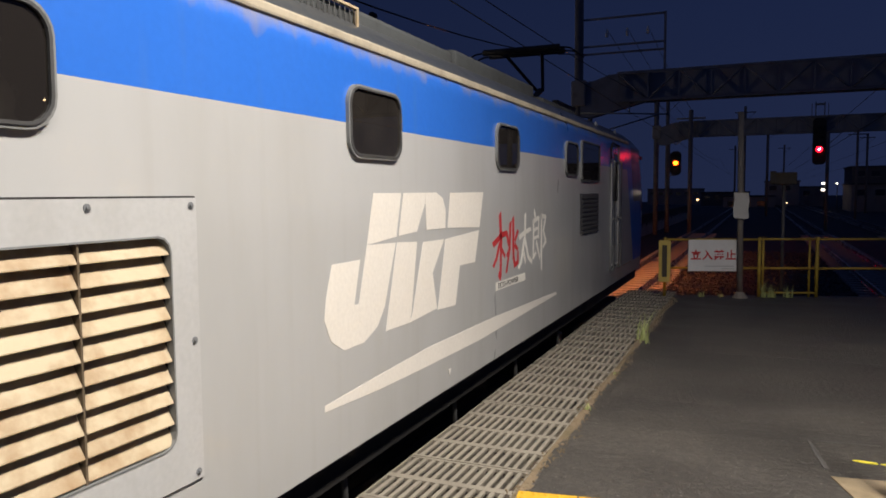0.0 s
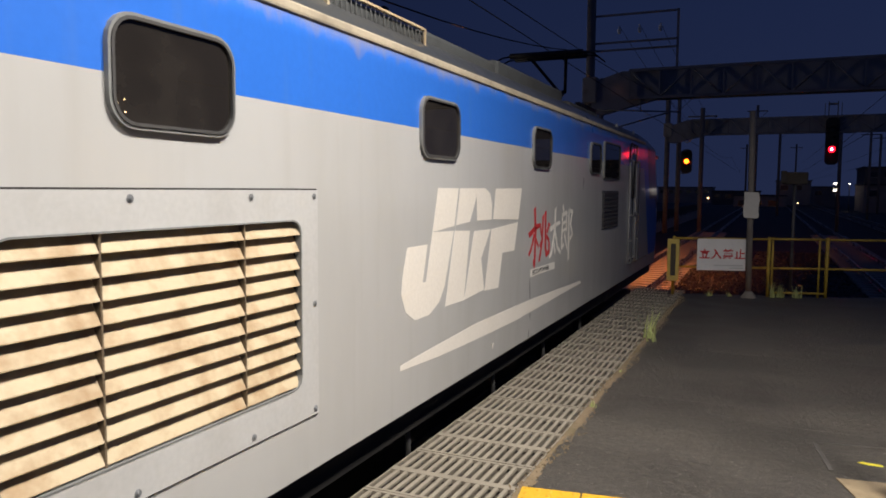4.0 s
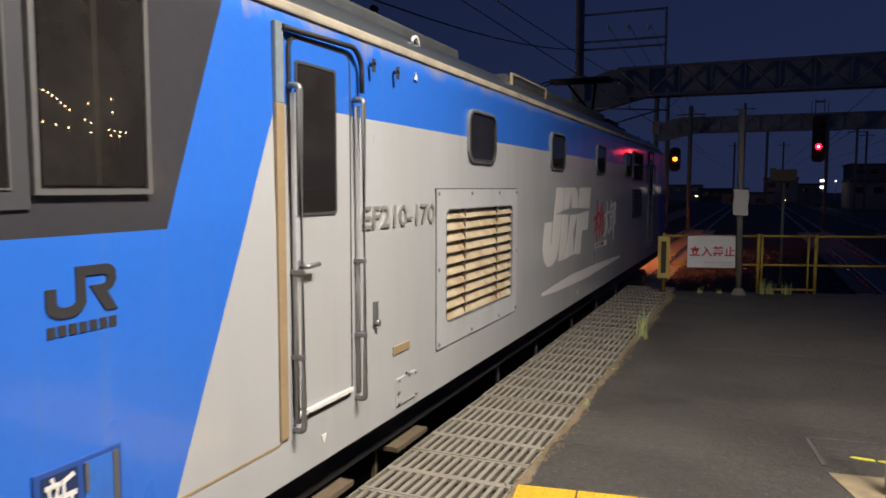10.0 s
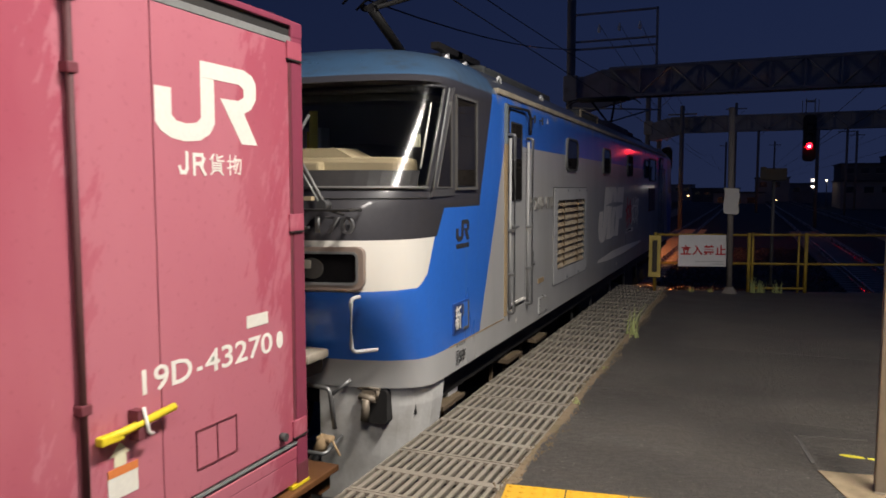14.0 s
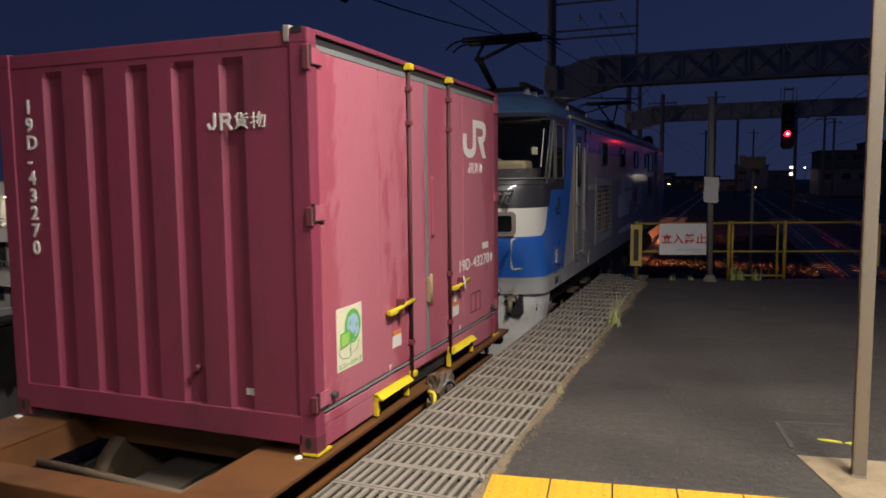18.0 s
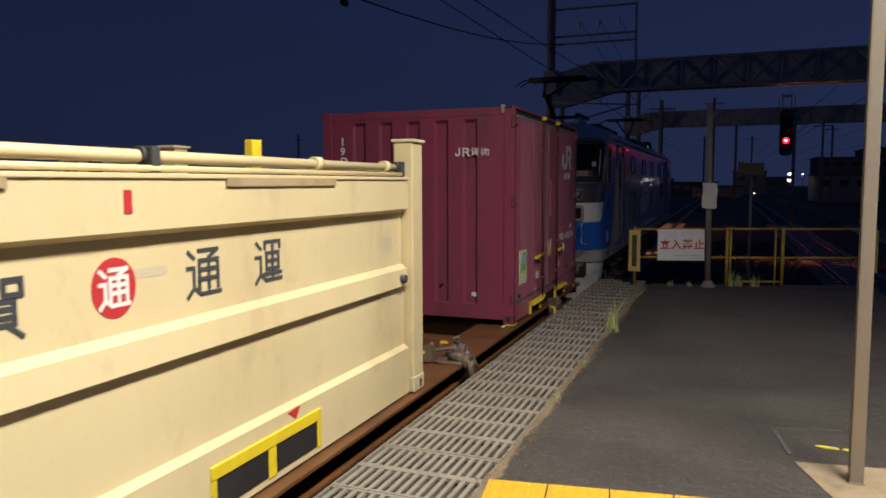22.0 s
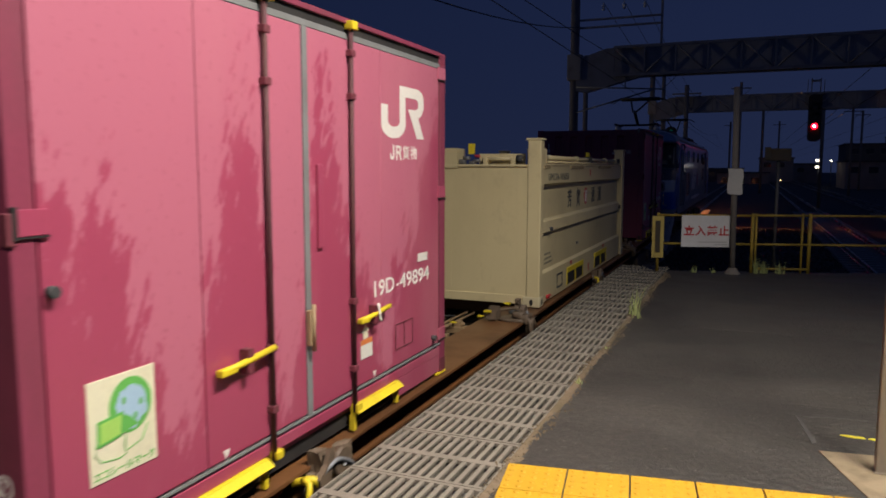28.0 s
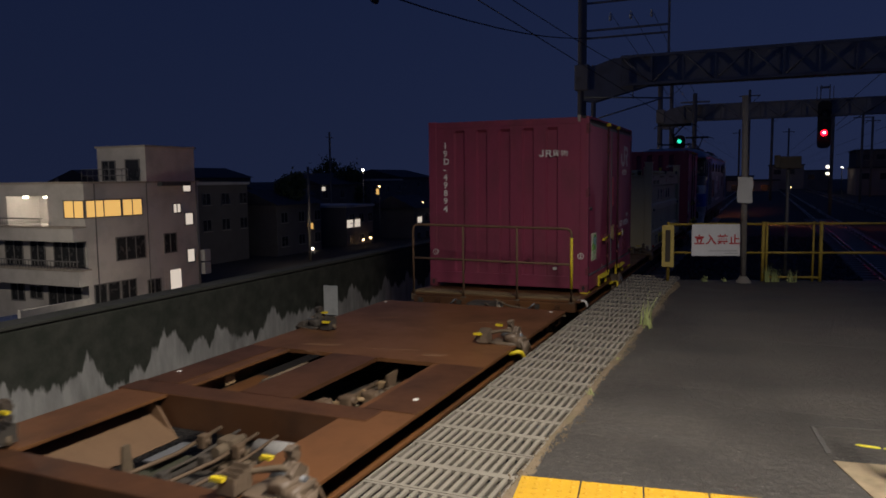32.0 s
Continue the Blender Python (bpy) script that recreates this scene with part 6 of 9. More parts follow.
upart("end_box", slab(-4.22, -3.95, UY0 + 0.06, UY0 + 0.3, 1.55, 1.735, 0.01), cream, um)
upart("end_box", slab(UX - 0.20, UX - 0.03, UY0 + 0.14, UY0 + 0.36, 1.56, 1.745, 0.012), cream, um)
for a, b in (((-3.93, 1.638), (-3.34, 1.642)), ((-2.80, 1.625), (-2.33, 1.63))):
    upart("tailgate_bar", tube([(a[0], UY0 + 0.12, a[1]), (b[0], UY0 + 0.12, b[1])], 0.022, 10), cream, um)
    upart("bar_joint", rod((b[0] - 0.07, UY0 + 0.12, b[1]), (b[0], UY0 + 0.12, b[1]), 0.042), rubber, um)
    for xa in (a[0] + 0.02, b[0] - 0.13):
        upart("bar_clamp", slab(xa, xa + 0.05, UY0 + 0.07, UY0 + 0.17, 1.55, 1.655, 0.008), cream, um)
upart("side_bar", merge(tube([(UX - 0.11, UY0 + 0.45, 1.652), (UX - 0.11, UY1 - 0.25, 1.645)], 0.027, 12), tube([(UX - 0.06, UY0 + 0.45, 1.6), (UX - 0.06, UY1 - 0.25, 1.598)], 0.014, 8)), cream, um, "long cream roller bar along the top")
for y in (UY0 + 0.5, -1.55, 0.55, UY1 - 0.45):
    upart("bar_collar", rod((UX - 0.11, y, 1.65), (UX - 0.11, y + 0.07, 1.65), 0.04, 14), cream, um)
for y in (-0.78, 1.66):
    upart("bar_clamp", merge(slab(UX - 0.13, UX - 0.05, y, y + 0.05, 1.58, 1.69, 0.01), rod((UX - 0.11, y - 0.02, 1.655), (UX - 0.11, y + 0.07, 1.655), 0.036)), rubber, um)
upart("yellow_tag", slab(-2.975, -2.9, UY0 + 0.12, UY0 + 0.15, 1.685, 1.805, 0.006), yellow_paint, um)
upart("yellow_tag", slab(UX - 0.35, UX - 0.3, 0.24, 0.33, 1.62, 1.775, 0.006), yellow_paint, um)
for a, b in ((-3.47, -3.25), (-2.2, -1.45), (-0.35, 0.65)):
    upart("lip_slot", slab(UX - 0.035, UX - 0.018, a, b, 1.525, 1.565), shade_rust_brown, um)
for a, b, mark_y in ((-2.3, -1.32, -2.07), (-0.52, 0.44, 0.17)):
    g = upart("fork_guard", slabs((UX - 0.05, UX - 0.018, a, b, 0.20, 0.265), (UX - 0.05, UX - 0.022, a, a + 0.04, 0.04, 0.20), (UX - 0.05, UX - 0.022, b - 0.04, b, 0.04, 0.20), (UX - 0.05, UX - 0.022, (a + b) / 2 - 0.035, (a + b) / 2 + 0.035, 0.04, 0.20), bevel=0.006), yellow_paint, um, "yellow forklift pocket guard")
    # Black sheet on the wall paints the shaded inside of both pockets.
    upart("pocket_shade", slab(UX - 0.06, UX - 0.026, a + 0.035, b - 0.035, 0.05, 0.215), black_steel, g)
    upart("lift_mark", plate([(mark_y - 0.06, 0.33), (mark_y + 0.06, 0.338), (mark_y + 0.02, 0.275)], "x", UX - 0.031, UX - 0.026), red_paint, um)
upart("red_tick", slab(UX - 0.03, UX - 0.026, -0.955, -0.92, 0.065, 0.17), red_paint, um)
upart("red_tick", slab(UX - 0.03, UX - 0.026, -0.962, -0.922, 1.425, 1.515), red_paint, um)
upart("number", fit_width(lettering("UM12A-105053", 0.115, on_side(UX - 0.029, -3.30, 1.39), 0.002), "y", -3.275, -2.29), slate, um, "dark painted number UM12A-105053")
upart("tail_number", fit_width(lettering("UM12A-1050", 0.13, on_end(-4.55, UY0 + 0.010, 1.155), 0.002), "x", -4.275, -3.437), slate, um)
upart("tail_number", fit_width(lettering("53", 0.13, on_end(-3.4, UY0 + 0.0095, 1.15), 0.002), "x", -3.385, -3.205), slate, um)
upart("tail_panel", slab(-2.86, -2.32, UY0 + 0.17, UY0 + 0.2, 1.55, 1.69, 0.006), cream, um)
for x, z, r in ((-3.02, 1.6, 0.03), (-2.97, 1.64, 0.022), (-2.9, 1.585, 0.026), (-2.85, 1.61, 0.02)):
    upart("valve", merge(rod((x - 0.04, UY0 + 0.06, z), (x + 0.04, UY0 + 0.06, z), r), rod((x, UY0 + 0.02, z), (x, UY0 + 0.1, z), r * 0.7)), letter_grey, um, "small pale valve on the tailgate top")
upart("valve_cap", rod((-2.88, UY0 + 0.08, 1.665), (-2.82, UY0 + 0.08, 1.66), 0.016), red_paint, um)
upart("drain_hose", tube(bend([(-3.86, UY0 + 0.08, 1.57), (-3.6, UY0 + 0.06, 1.585), (-3.38, UY0 + 0.08, 1.6)], 0.05), 0.016, 6), rubber, um)
for kind, yy in (("sprout", -2.08), ("crate", -1.56), ("road", -0.562), ("wheel", -0.062)):       # the operator's painted marks
    upart("name_mark", strokes(kind, yy, 1.035, 0.212, 0.024 if kind == "sprout" else 0.0185, "x", UX - 0.086, UX - 0.082, 1.05 if kind in ("road", "wheel") else 0.95), slate, um)
disc = upart("red_disc", plate(circle(-0.972, 1.14, 0.11, 0.118, 28), "x", UX - 0.088, UX - 0.082), red_paint, um, "red painted disc")
upart("disc_mark", strokes("road", -1.047, 1.065, 0.15, 0.017, "x", UX - 0.084, UX - 0.0805, 0.98), white_paint, um)
for r in range(3):
    for k in range(8 - r):
        upart("notice_bar", slab(UX - 0.071, UX - 0.0655, -3.275 + 0.047 * k, -3.247 + 0.047 * k, 0.425 + 0.052 * r, 0.448 + 0.052 * r), notice_grey, um)
for py, pz, w_, h_ in ((1.38, 1.17, 0.16, 0.1), (1.36, 0.775, 0.12, 0.05), (-0.9, 1.2, 0.22, 0.04)):
    d = 0.066 if pz < 0.8 else 0.0835
    upart("worn_patch", plate(rounded(py, py + w_, pz - h_, pz, 0.02), "x", UX - 0.09, UX - d), patch_pale, um)
upart("card_frame", ring([(-2.82, 0.08), (-2.54, 0.08), (-2.54, 0.255), (-2.82, 0.255)], [(-2.80, 0.1), (-2.56, 0.1), (-2.56, 0.235), (-2.80, 0.235)], "x", UX - 0.035, UX - 0.024), slate, um)
upart("red_valve", merge(rod((UX - 0.03, -3.3, 0.06), (UX + 0.005, -3.3, 0.06), 0.022), slab(UX - 0.03, UX - 0.01, -3.27, -3.16, 0.05, 0.07)), red_paint, um)
upart("knob", merge(rod((UX - 0.09, -3.15, 0.83), (UX - 0.005, -3.15, 0.83), 0.025), slab(UX - 0.09, UX - 0.028, -3.19, -3.10, 0.812, 0.852)), rubber, um)
upart("knob", rod((UX - 0.09, 1.6, 0.86), (UX + 0.0, 1.6, 0.86), 0.03), rubber, um)
upart("hook", slab(UX - 0.085, UX - 0.05, -1.62, -1.55, 0.51, 0.54, 0.008), letter_grey, um)
for k in range(5):
    upart("tail_note", slab(-4.26 + 0.045 * k, -4.232 + 0.045 * k, UY0 + 0.007, UY0 + 0.02, 0.42, 0.45), slate, um)
# ---- container wagons ----
def side_lashing(parent, y):
    """Lashing gear that hangs outside the sill: bracket, wheel, springs and a yellow lever."""
    x = TX + 1.27
    g = part("side_lashing", lumpy(merge(slab(x, x + 0.08, y - 0.18, y + 0.14, -0.28, -0.14), slab(x - 0.02, x + 0.06, y - 0.12, y - 0.04, -0.15, -0.03), slab(x + 0.02, x + 0.08, y + 0.06, y + 0.2, -0.22, -0.06)), 0.006, 4), lock_tan, parent, "grimy lashing gear outside the sill")
    part("ratchet", rod((x + 0.07, y + 0.04, -0.13), (x + 0.12, y + 0.04, -0.13), 0.085, 14), lock_tan, g)
    part("strap", tube(bend([(x + 0.1, y - 0.2, -0.14), (x + 0.13, y - 0.05, -0.07), (x + 0.12, y + 0.12, -0.16), (x + 0.1, y + 0.24, -0.28)], 0.06), 0.014, 6), galvanised, g)
    part("claw", plate([(y - 0.2, -0.2), (y - 0.1, -0.16), (y - 0.06, -0.03), (y - 0.1, 0.0), (y - 0.14, -0.08), (y - 0.22, -0.14)], "x", x + 0.09, x + 0.12), lock_tan, g)
    part("bolt", rod((x + 0.12, y + 0.04, -0.13), (x + 0.128, y + 0.04, -0.13), 0.018, 10), porcelain, g)
    part("yellow_lever", tube(bend([(x + 0.05, y - 0.28, -0.12), (x + 0.11, y - 0.3, -0.12), (x + 0.13, y - 0.36, -0.24)], 0.03), 0.018, 6), yellow_paint, g)


rod_tan = worn("brake_gear_tan", (0.12, 0.077, 0.043), 0.65, dirt=(0.075, 0.045, 0.024), much=0.6, grain=30, big=6, bump=0.4)
lock_tan = worn("lashing_grime", (0.15, 0.107, 0.07), 0.5, dirt=(0.045, 0.03, 0.018), much=0.6, grain=30, big=6, bump=0.4)
slope_tan = worn("slope_tan", (0.17, 0.098, 0.05), 0.6, dirt=(0.09, 0.05, 0.025), much=0.6, big=2, bump=0.3)
gear_pale = worn("gear_pale", (0.3, 0.25, 0.19), 0.7, dirt=(0.14, 0.09, 0.05), much=0.7, grain=30, big=5, bump=0.4)
gear_tan = worn("gear_tan", (0.3, 0.2, 0.1), 0.65, dirt=(0.14, 0.085, 0.04), much=0.6, grain=30, big=3, bump=0.4)
scuff_tan = worn("scuffed_bare", (0.2, 0.105, 0.05), 0.6, dirt=(0.16, 0.08, 0.04), much=0.7, big=12)

def twist_lock(parent, x, y, z=-0.115):
    """Fold-down lashing gear: a hinge block, two toothed jaws, a claw and a lever with yellow tips."""
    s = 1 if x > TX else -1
    # The far side's dark material paints in the shade it stands in.
    gear_tone = lock_tan if s > 0 else wagon_dark
    tip = x + 0.06 * s
    t = part("lashing_gear", lumpy(merge(slab(x - 0.16, x + 0.1, y - 0.13, y + 0.1, z, z + 0.03), slab(x - 0.02, x + 0.1, y - 0.1, y + 0.02, z + 0.03, z + 0.1), slab(min(tip, tip + 0.09 * s), max(tip, tip + 0.09 * s), y - 0.1, y + 0.1, z - 0.02, z + 0.07), slab(min(tip + 0.06 * s, tip + 0.13 * s), max(tip + 0.06 * s, tip + 0.13 * s), y - 0.06, y + 0.06, z - 0.13, z + 0.03)), 0.006, 3), gear_tone, parent, "grimy container lashing gear", smooth=True)
    part("link", tube(bend([(tip, y - 0.02, z + 0.08), (tip + 0.1 * s, y - 0.08, z + 0.04), (tip + 0.13 * s, y - 0.1, z - 0.12)], 0.04), 0.017, 6), gear_tone, t)
    part("link", tube(bend([(tip, y + 0.06, z + 0.1), (tip + 0.08 * s, y + 0.1, z + 0.05), (tip + 0.14 * s, y + 0.13, z - 0.1)], 0.04), 0.014, 6), rod_tan, t)
    for k in range(4):
        part("jaw", plate([(y - 0.17 + 0.04 * k, z + 0.02), (y - 0.135 + 0.04 * k, z + 0.02), (y - 0.13 + 0.04 * k, z + 0.1 + 0.012 * k), (y - 0.165 + 0.04 * k, z + 0.115 + 0.012 * k)], "x", x - 0.24 * s - 0.05, x - 0.24 * s + 0.06), gear_tone, t)
    part("lashing_claw", lumpy(plate([(y + 0.02, z + 0.03), (y + 0.14, z + 0.03), (y + 0.2, z + 0.15), (y + 0.16, z + 0.215), (y + 0.1, z + 0.20), (y + 0.13, z + 0.14), (y + 0.06, z + 0.1)], "x", x - 0.06, x - 0.01), 0.004, 5), gear_tone, t)
    part("lashing_claw", lumpy(plate([(y - 0.02, z + 0.03), (y + 0.08, z + 0.03), (y + 0.12, z + 0.12), (y + 0.04, z + 0.17), (y - 0.02, z + 0.12)], "x", x + 0.04, x + 0.09), 0.004, 6), gear_tone, t)
    part("lashing_arm", tube(bend([(x - 0.34 * s, y - 0.1, z + 0.04), (x - 0.2 * s, y - 0.02, z + 0.1), (x - 0.03 * s, y + 0.06, z + 0.12), (x + 0.13 * s, y + 0.1, z + 0.02)], 0.05), 0.018, 6), wagon_grime, t)
    part("pivot", rod((x - 0.1, y + 0.05, z + 0.075), (x + 0.12, y + 0.05, z + 0.075), 0.022, 10), galvanised, t)
    part("yellow_tip", slab(x - 0.27 * s - 0.04, x - 0.27 * s + 0.04, y - 0.2, y - 0.165, z + 0.1, z + 0.122), yellow_paint, t)
    part("yellow_tip", slab(x - 0.12 * s - 0.035, x - 0.12 * s + 0.035, y + 0.02, y + 0.05, z + 0.16, z + 0.18), yellow_paint, t)
    return t


def wagon(ya, yb, name_label, rear_rail, solid_front, opens, locks, beams):
    """A skeleton container flat: side sills, centre sill, cross beams, end decks, two bogies."""
    w = thing("container_wagon", (TX, (ya + yb) / 2, RAIL), name_label, "freight wagon", "wagons of the train")
    xs = 1.262
    top = -0.115
    mid = (ya + yb) / 2
    for s in (-1, 1):
        o = TX + s * xs
        sill = part("side_sill", slab(min(o, o - 0.48 * s), max(o, o - 0.48 * s), ya + 0.4, yb - 0.4, top - 0.025, top, 0.004), wagon_brown, w, "rust-brown side sill with a broad top plate")
        for name, d0, d1, h0, h1 in (("web", 0.24, 0.26, 0.19, 0.026), ("flange", 0.06, 0.27, 0.215, 0.191), ("inner_web", 0.455, 0.475, 0.22, 0.026)):
            if name == "inner_web" and solid_front:
                continue
            part(name, slab(min(o - d0 * s, o - d1 * s), max(o - d0 * s, o - d1 * s), ya + 0.4, yb - 0.4, top - h0, top - h1, 0.003), wagon_brown, sill)
        for k in range(int((yb - ya) / 1.4)):
            part("gusset", plate([(o - 0.03 * s, top - 0.026), (o - 0.24 * s, top - 0.026), (o - 0.24 * s, top - 0.19), (o - 0.16 * s, top - 0.19)], "y", ya + 0.8 + 1.4 * k, ya + 0.815 + 1.4 * k), wagon_brown, sill)
    part("centre_sill", slab(TX - 0.19, TX + 0.19, ya, yb, top - 0.5, top - 0.32, 0.01), wagon_dark, w, "grimy centre sill")
    for y in beams:
        part("cross_beam", slab(TX - 0.9, TX + 0.9, y - 0.11, y + 0.11, top - 0.2, top + 0.002, 0.01), wagon_rust if solid_front else wagon_brown, w, "brown cross beam")
    # decks
    part("end_deck", slab(TX - 1.26, TX + 1.26, ya + 0.05, ya + 1.1, top - 0.03, top + 0.006, 0.006), wagon_brown, w, "worn brown end deck plate")
    if solid_front:
        boxes = [(TX - 1.258, TX + 1.258, yb - 2.95, yb, top - 0.03, top + 0.006)]
        for y0, y1 in opens:
            boxes += [(TX - 1.258, TX - 0.92, y0, y1, top - 0.03, top + 0.006), (TX + 0.84, TX + 1.258, y0, y1, top - 0.03, top + 0.006), (TX - 0.28, TX + 0.2, y0, y1, top - 0.03, top + 0.006)]
            part("deck_beam", slab(TX - 1.3, TX + 1.0, y0 - 0.26, y0 - 0.002, top - 0.26, top + 0.005, 0.008), wagon_rust, w)
        deck = part("front_deck", slabs(boxes[0]), wagon_brown, w, "scuffed brown deck plate")
        for bx in boxes[1:]:
            part("deck_plate", slabs(bx), wagon_rust, w, "dark brown deck plate beside an opening")
        rs = random.Random(8)
        marks = [(-3.28, -14.62, 0.2, 0.29, 0.014), (-2.79, -14.7, 0.25, 0.13, 0.05), (-4.03, -14.68, 0.3, 0.22, 0.035), (-2.9, -13.06, 0.55, 0.17, 0.016), (-2.8, -12.98, 0.1, 0.13, 0.014), (-2.93, -13.02, -0.5, 0.1, 0.012), (-4.12, -13.15, 0.27, 0.19, 0.03), (-2.45, -13.3, 1.2, 0.2, 0.03)]
        for k in range(6):
            marks.append((TX + rs.uniform(-1.0, 1.1), yb - rs.uniform(0.3, 3.0), rs.uniform(-0.4, 0.3), rs.uniform(0.05, 0.16), rs.uniform(0.008, 0.02)))
        for cx, cy, ang, ln, wd in marks:
            pts = [(cx + math.cos(ang) * ln * u - math.sin(ang) * wd * v, cy + math.sin(ang) * ln * u + math.cos(ang) * wd * v) for u, v in ((-1, 0), (-0.4, -0.7), (0.2, -0.4), (0.5, -1), (1, 0.1), (0.4, 0.5), (-0.1, 0.2), (-0.5, 0.8))]
            part("scuff", plate(pts, "z", top, top + 0.0075), scuff_tan, deck)
        # brake gear that shows in the openings
        for y0, y1 in opens:
            fl = part("brake_frame", slabs((TX + 0.22, TX + 0.82, y0 + 0.05, y0 + 0.12, top - 0.3, top - 0.2), (TX + 0.22, TX + 0.82, y1 - 0.3, y1 - 0.22, top - 0.32, top - 0.22)), wagon_grime, w)
            for k in range(5):
                xx = TX + 0.26 + 0.12 * k
                part("brake_rod", tube([(xx, y0 + 0.05, top - 0.24), (xx + rs.uniform(-0.05, 0.05), y1 - 0.1, top - 0.2)], rs.uniform(0.014, 0.03), 6), wagon_grime if k % 2 else rod_tan, fl)
                part("brake_clevis", merge(slab(xx - 0.05, xx + 0.05, y0 + 0.3 + 0.17 * k, y0 + 0.42 + 0.17 * k, top - 0.26, top - 0.1, 0.02), rod((xx - 0.08, y0 + 0.36 + 0.17 * k, top - 0.14), (xx + 0.08, y0 + 0.36 + 0.17 * k, top - 0.14), 0.03, 8)), rod_tan, fl)
            part("stiffener", plate([(y1 - 0.45, top - 0.02), (y1 - 0.25, top - 0.02), (y1 - 0.38, top - 0.4)], "x", TX + 0.52, TX + 0.54), rod_tan, fl)
            bay = y0 - 0.3
            sp = part("slope_plate", plate([(TX - 0.995, top - 0.12), (TX - 0.985, top - 0.11), (TX - 0.62, top - 0.31), (TX - 0.63, top - 0.32)], "y", bay - 1.3, bay - 0.02), slope_tan, w, "sloping tan inner plate")
            part("end_gusset", plate([(TX - 0.95, top - 0.03), (TX - 0.87, top - 0.03), (TX - 0.66, top - 0.31), (TX - 0.95, top - 0.15)], "y", bay - 0.02, bay), slope_tan, sp)
            part("drip_tray", slab(TX - 0.62, TX - 0.36, bay - 1.2, bay - 0.1, top - 0.42, top - 0.4), worn("green_grime", (0.05, 0.05, 0.03), 0.8, dirt=(0.1, 0.08, 0.05), much=0.7), w, "greenish grimy tray")
            part("cover_plate", slab(TX - 0.55, TX - 0.42, bay - 0.45, bay - 0.05, top - 0.33, top - 0.32), galvanised, w)
            part("stay", tube([(TX - 0.75, bay - 0.98, top - 0.32), (TX - 0.3, bay - 0.92, top - 0.3)], 0.022, 6), wagon_grime, w)
            for k in range(4):
                xx = TX - 0.3 + 0.17 * k
                part("brake_rod", tube(bend([(xx, bay - 1.35, top - 0.22 - 0.03 * (k % 2)), (xx + 0.12, bay - 0.5, top - 0.2), (xx + 0.1, bay - 0.03, top - 0.17)], 0.05), (0.016, 0.012, 0.014, 0.012)[k], 6), rod_tan if k != 1 else wagon_dark, w)
            tk = part("air_tank", rod((TX + 0.2, bay - 0.12, top - 0.26), (TX + 0.95, bay - 0.1, top - 0.25), 0.085, 18), worn("tank_white", (0.45, 0.43, 0.39), 0.55, dirt=(0.2, 0.15, 0.1), much=0.6), w, "grey-white air reservoir")
            part("tank_strap", rod((TX + 0.55, bay - 0.112, top - 0.256), (TX + 0.58, bay - 0.111, top - 0.256), 0.09, 18), wagon_dark, tk)
            part("control_valve", merge(slab(TX - 0.02, TX + 0.13, bay - 0.3, bay - 0.16, top - 0.3, top - 0.14, 0.03), rod((TX + 0.06, bay - 0.4, top - 0.2), (TX + 0.06, bay - 0.1, top - 0.2), 0.04, 10)), wagon_grime, w)
            for k, (dx, dy, dz) in enumerate(((-0.12, -0.3, 0.17), (0.1, -0.55, 0.2), (0.22, -0.35, 0.18), (0.32, -0.6, 0.26), (-0.02, -0.8, 0.24), (0.42, -0.45, 0.27))):
                part("clevis", merge(slab(TX + dx - 0.03, TX + dx + 0.03, bay + dy - 0.04, bay + dy + 0.04, top - dz - 0.05, top - dz + 0.05, 0.012), rod((TX + dx - 0.05, bay + dy, top - dz), (TX + dx + 0.05, bay + dy, top - dz), 0.02, 8)), (rod_tan, wagon_dark, rod_tan)[k % 3], w)
            part("pipe_box", slab(TX - 0.42, TX - 0.2, bay - 0.9, bay - 0.1, top - 0.5, top - 0.42, 0.015), wagon_dark, w)
            part("elbow_pipe", tube(bend([(TX + 0.2, bay - 1.2, top - 0.3), (TX + 0.2, bay - 0.7, top - 0.24), (TX + 0.45, bay - 0.6, top - 0.22), (TX + 0.45, bay - 0.15, top - 0.3)], 0.08), 0.016, 8), wagon_dark, w)
            # the narrow opening beside the far sill
            part("inner_floor", slab(TX - 0.9, TX - 0.66, y0 + 0.02, y1 - 0.35, top - 0.2, top - 0.18), wagon_brown, w)
            part("inner_beam", slab(TX - 0.42, TX - 0.3, y0 + 0.02, y1 - 0.02, top - 0.2, top - 0.06, 0.006), wagon_brown, w)
            for k in range(4):
                yy = y0 + 0.3 + 0.26 * k
                part("clevis", merge(slab(TX - 0.6, TX - 0.53, yy - 0.05, yy + 0.05, top - 0.3, top - 0.2, 0.015), rod((TX - 0.64, yy + 0.03, top - 0.23), (TX - 0.46, yy + 0.05, top - 0.22), 0.022, 8)), rod_tan, w)
            part("side_card", slab(TX - 0.895, TX - 0.885, y0 + 0.55, y0 + 0.68, top - 0.16, top - 0.06), gear_tan, w, "small tan plate")
            # levers, a cylinder and pipes under the opening beside the near sill
            part("brake_cylinder", merge(rod((TX + 0.62, y0 + 0.35, top - 0.3), (TX + 0.62, y0 + 0.8, top - 0.3), 0.1, 16), rod((TX + 0.62, y0 + 0.8, top - 0.3), (TX + 0.62, y0 + 0.84, top - 0.3), 0.12, 16)), wagon_grime, w, "grimy brake cylinder")
            part("floor_plate", slab(TX + 0.5, TX + 0.85, y1 - 0.5, y1 - 0.05, top - 0.26, top - 0.24), wagon_brown, w)
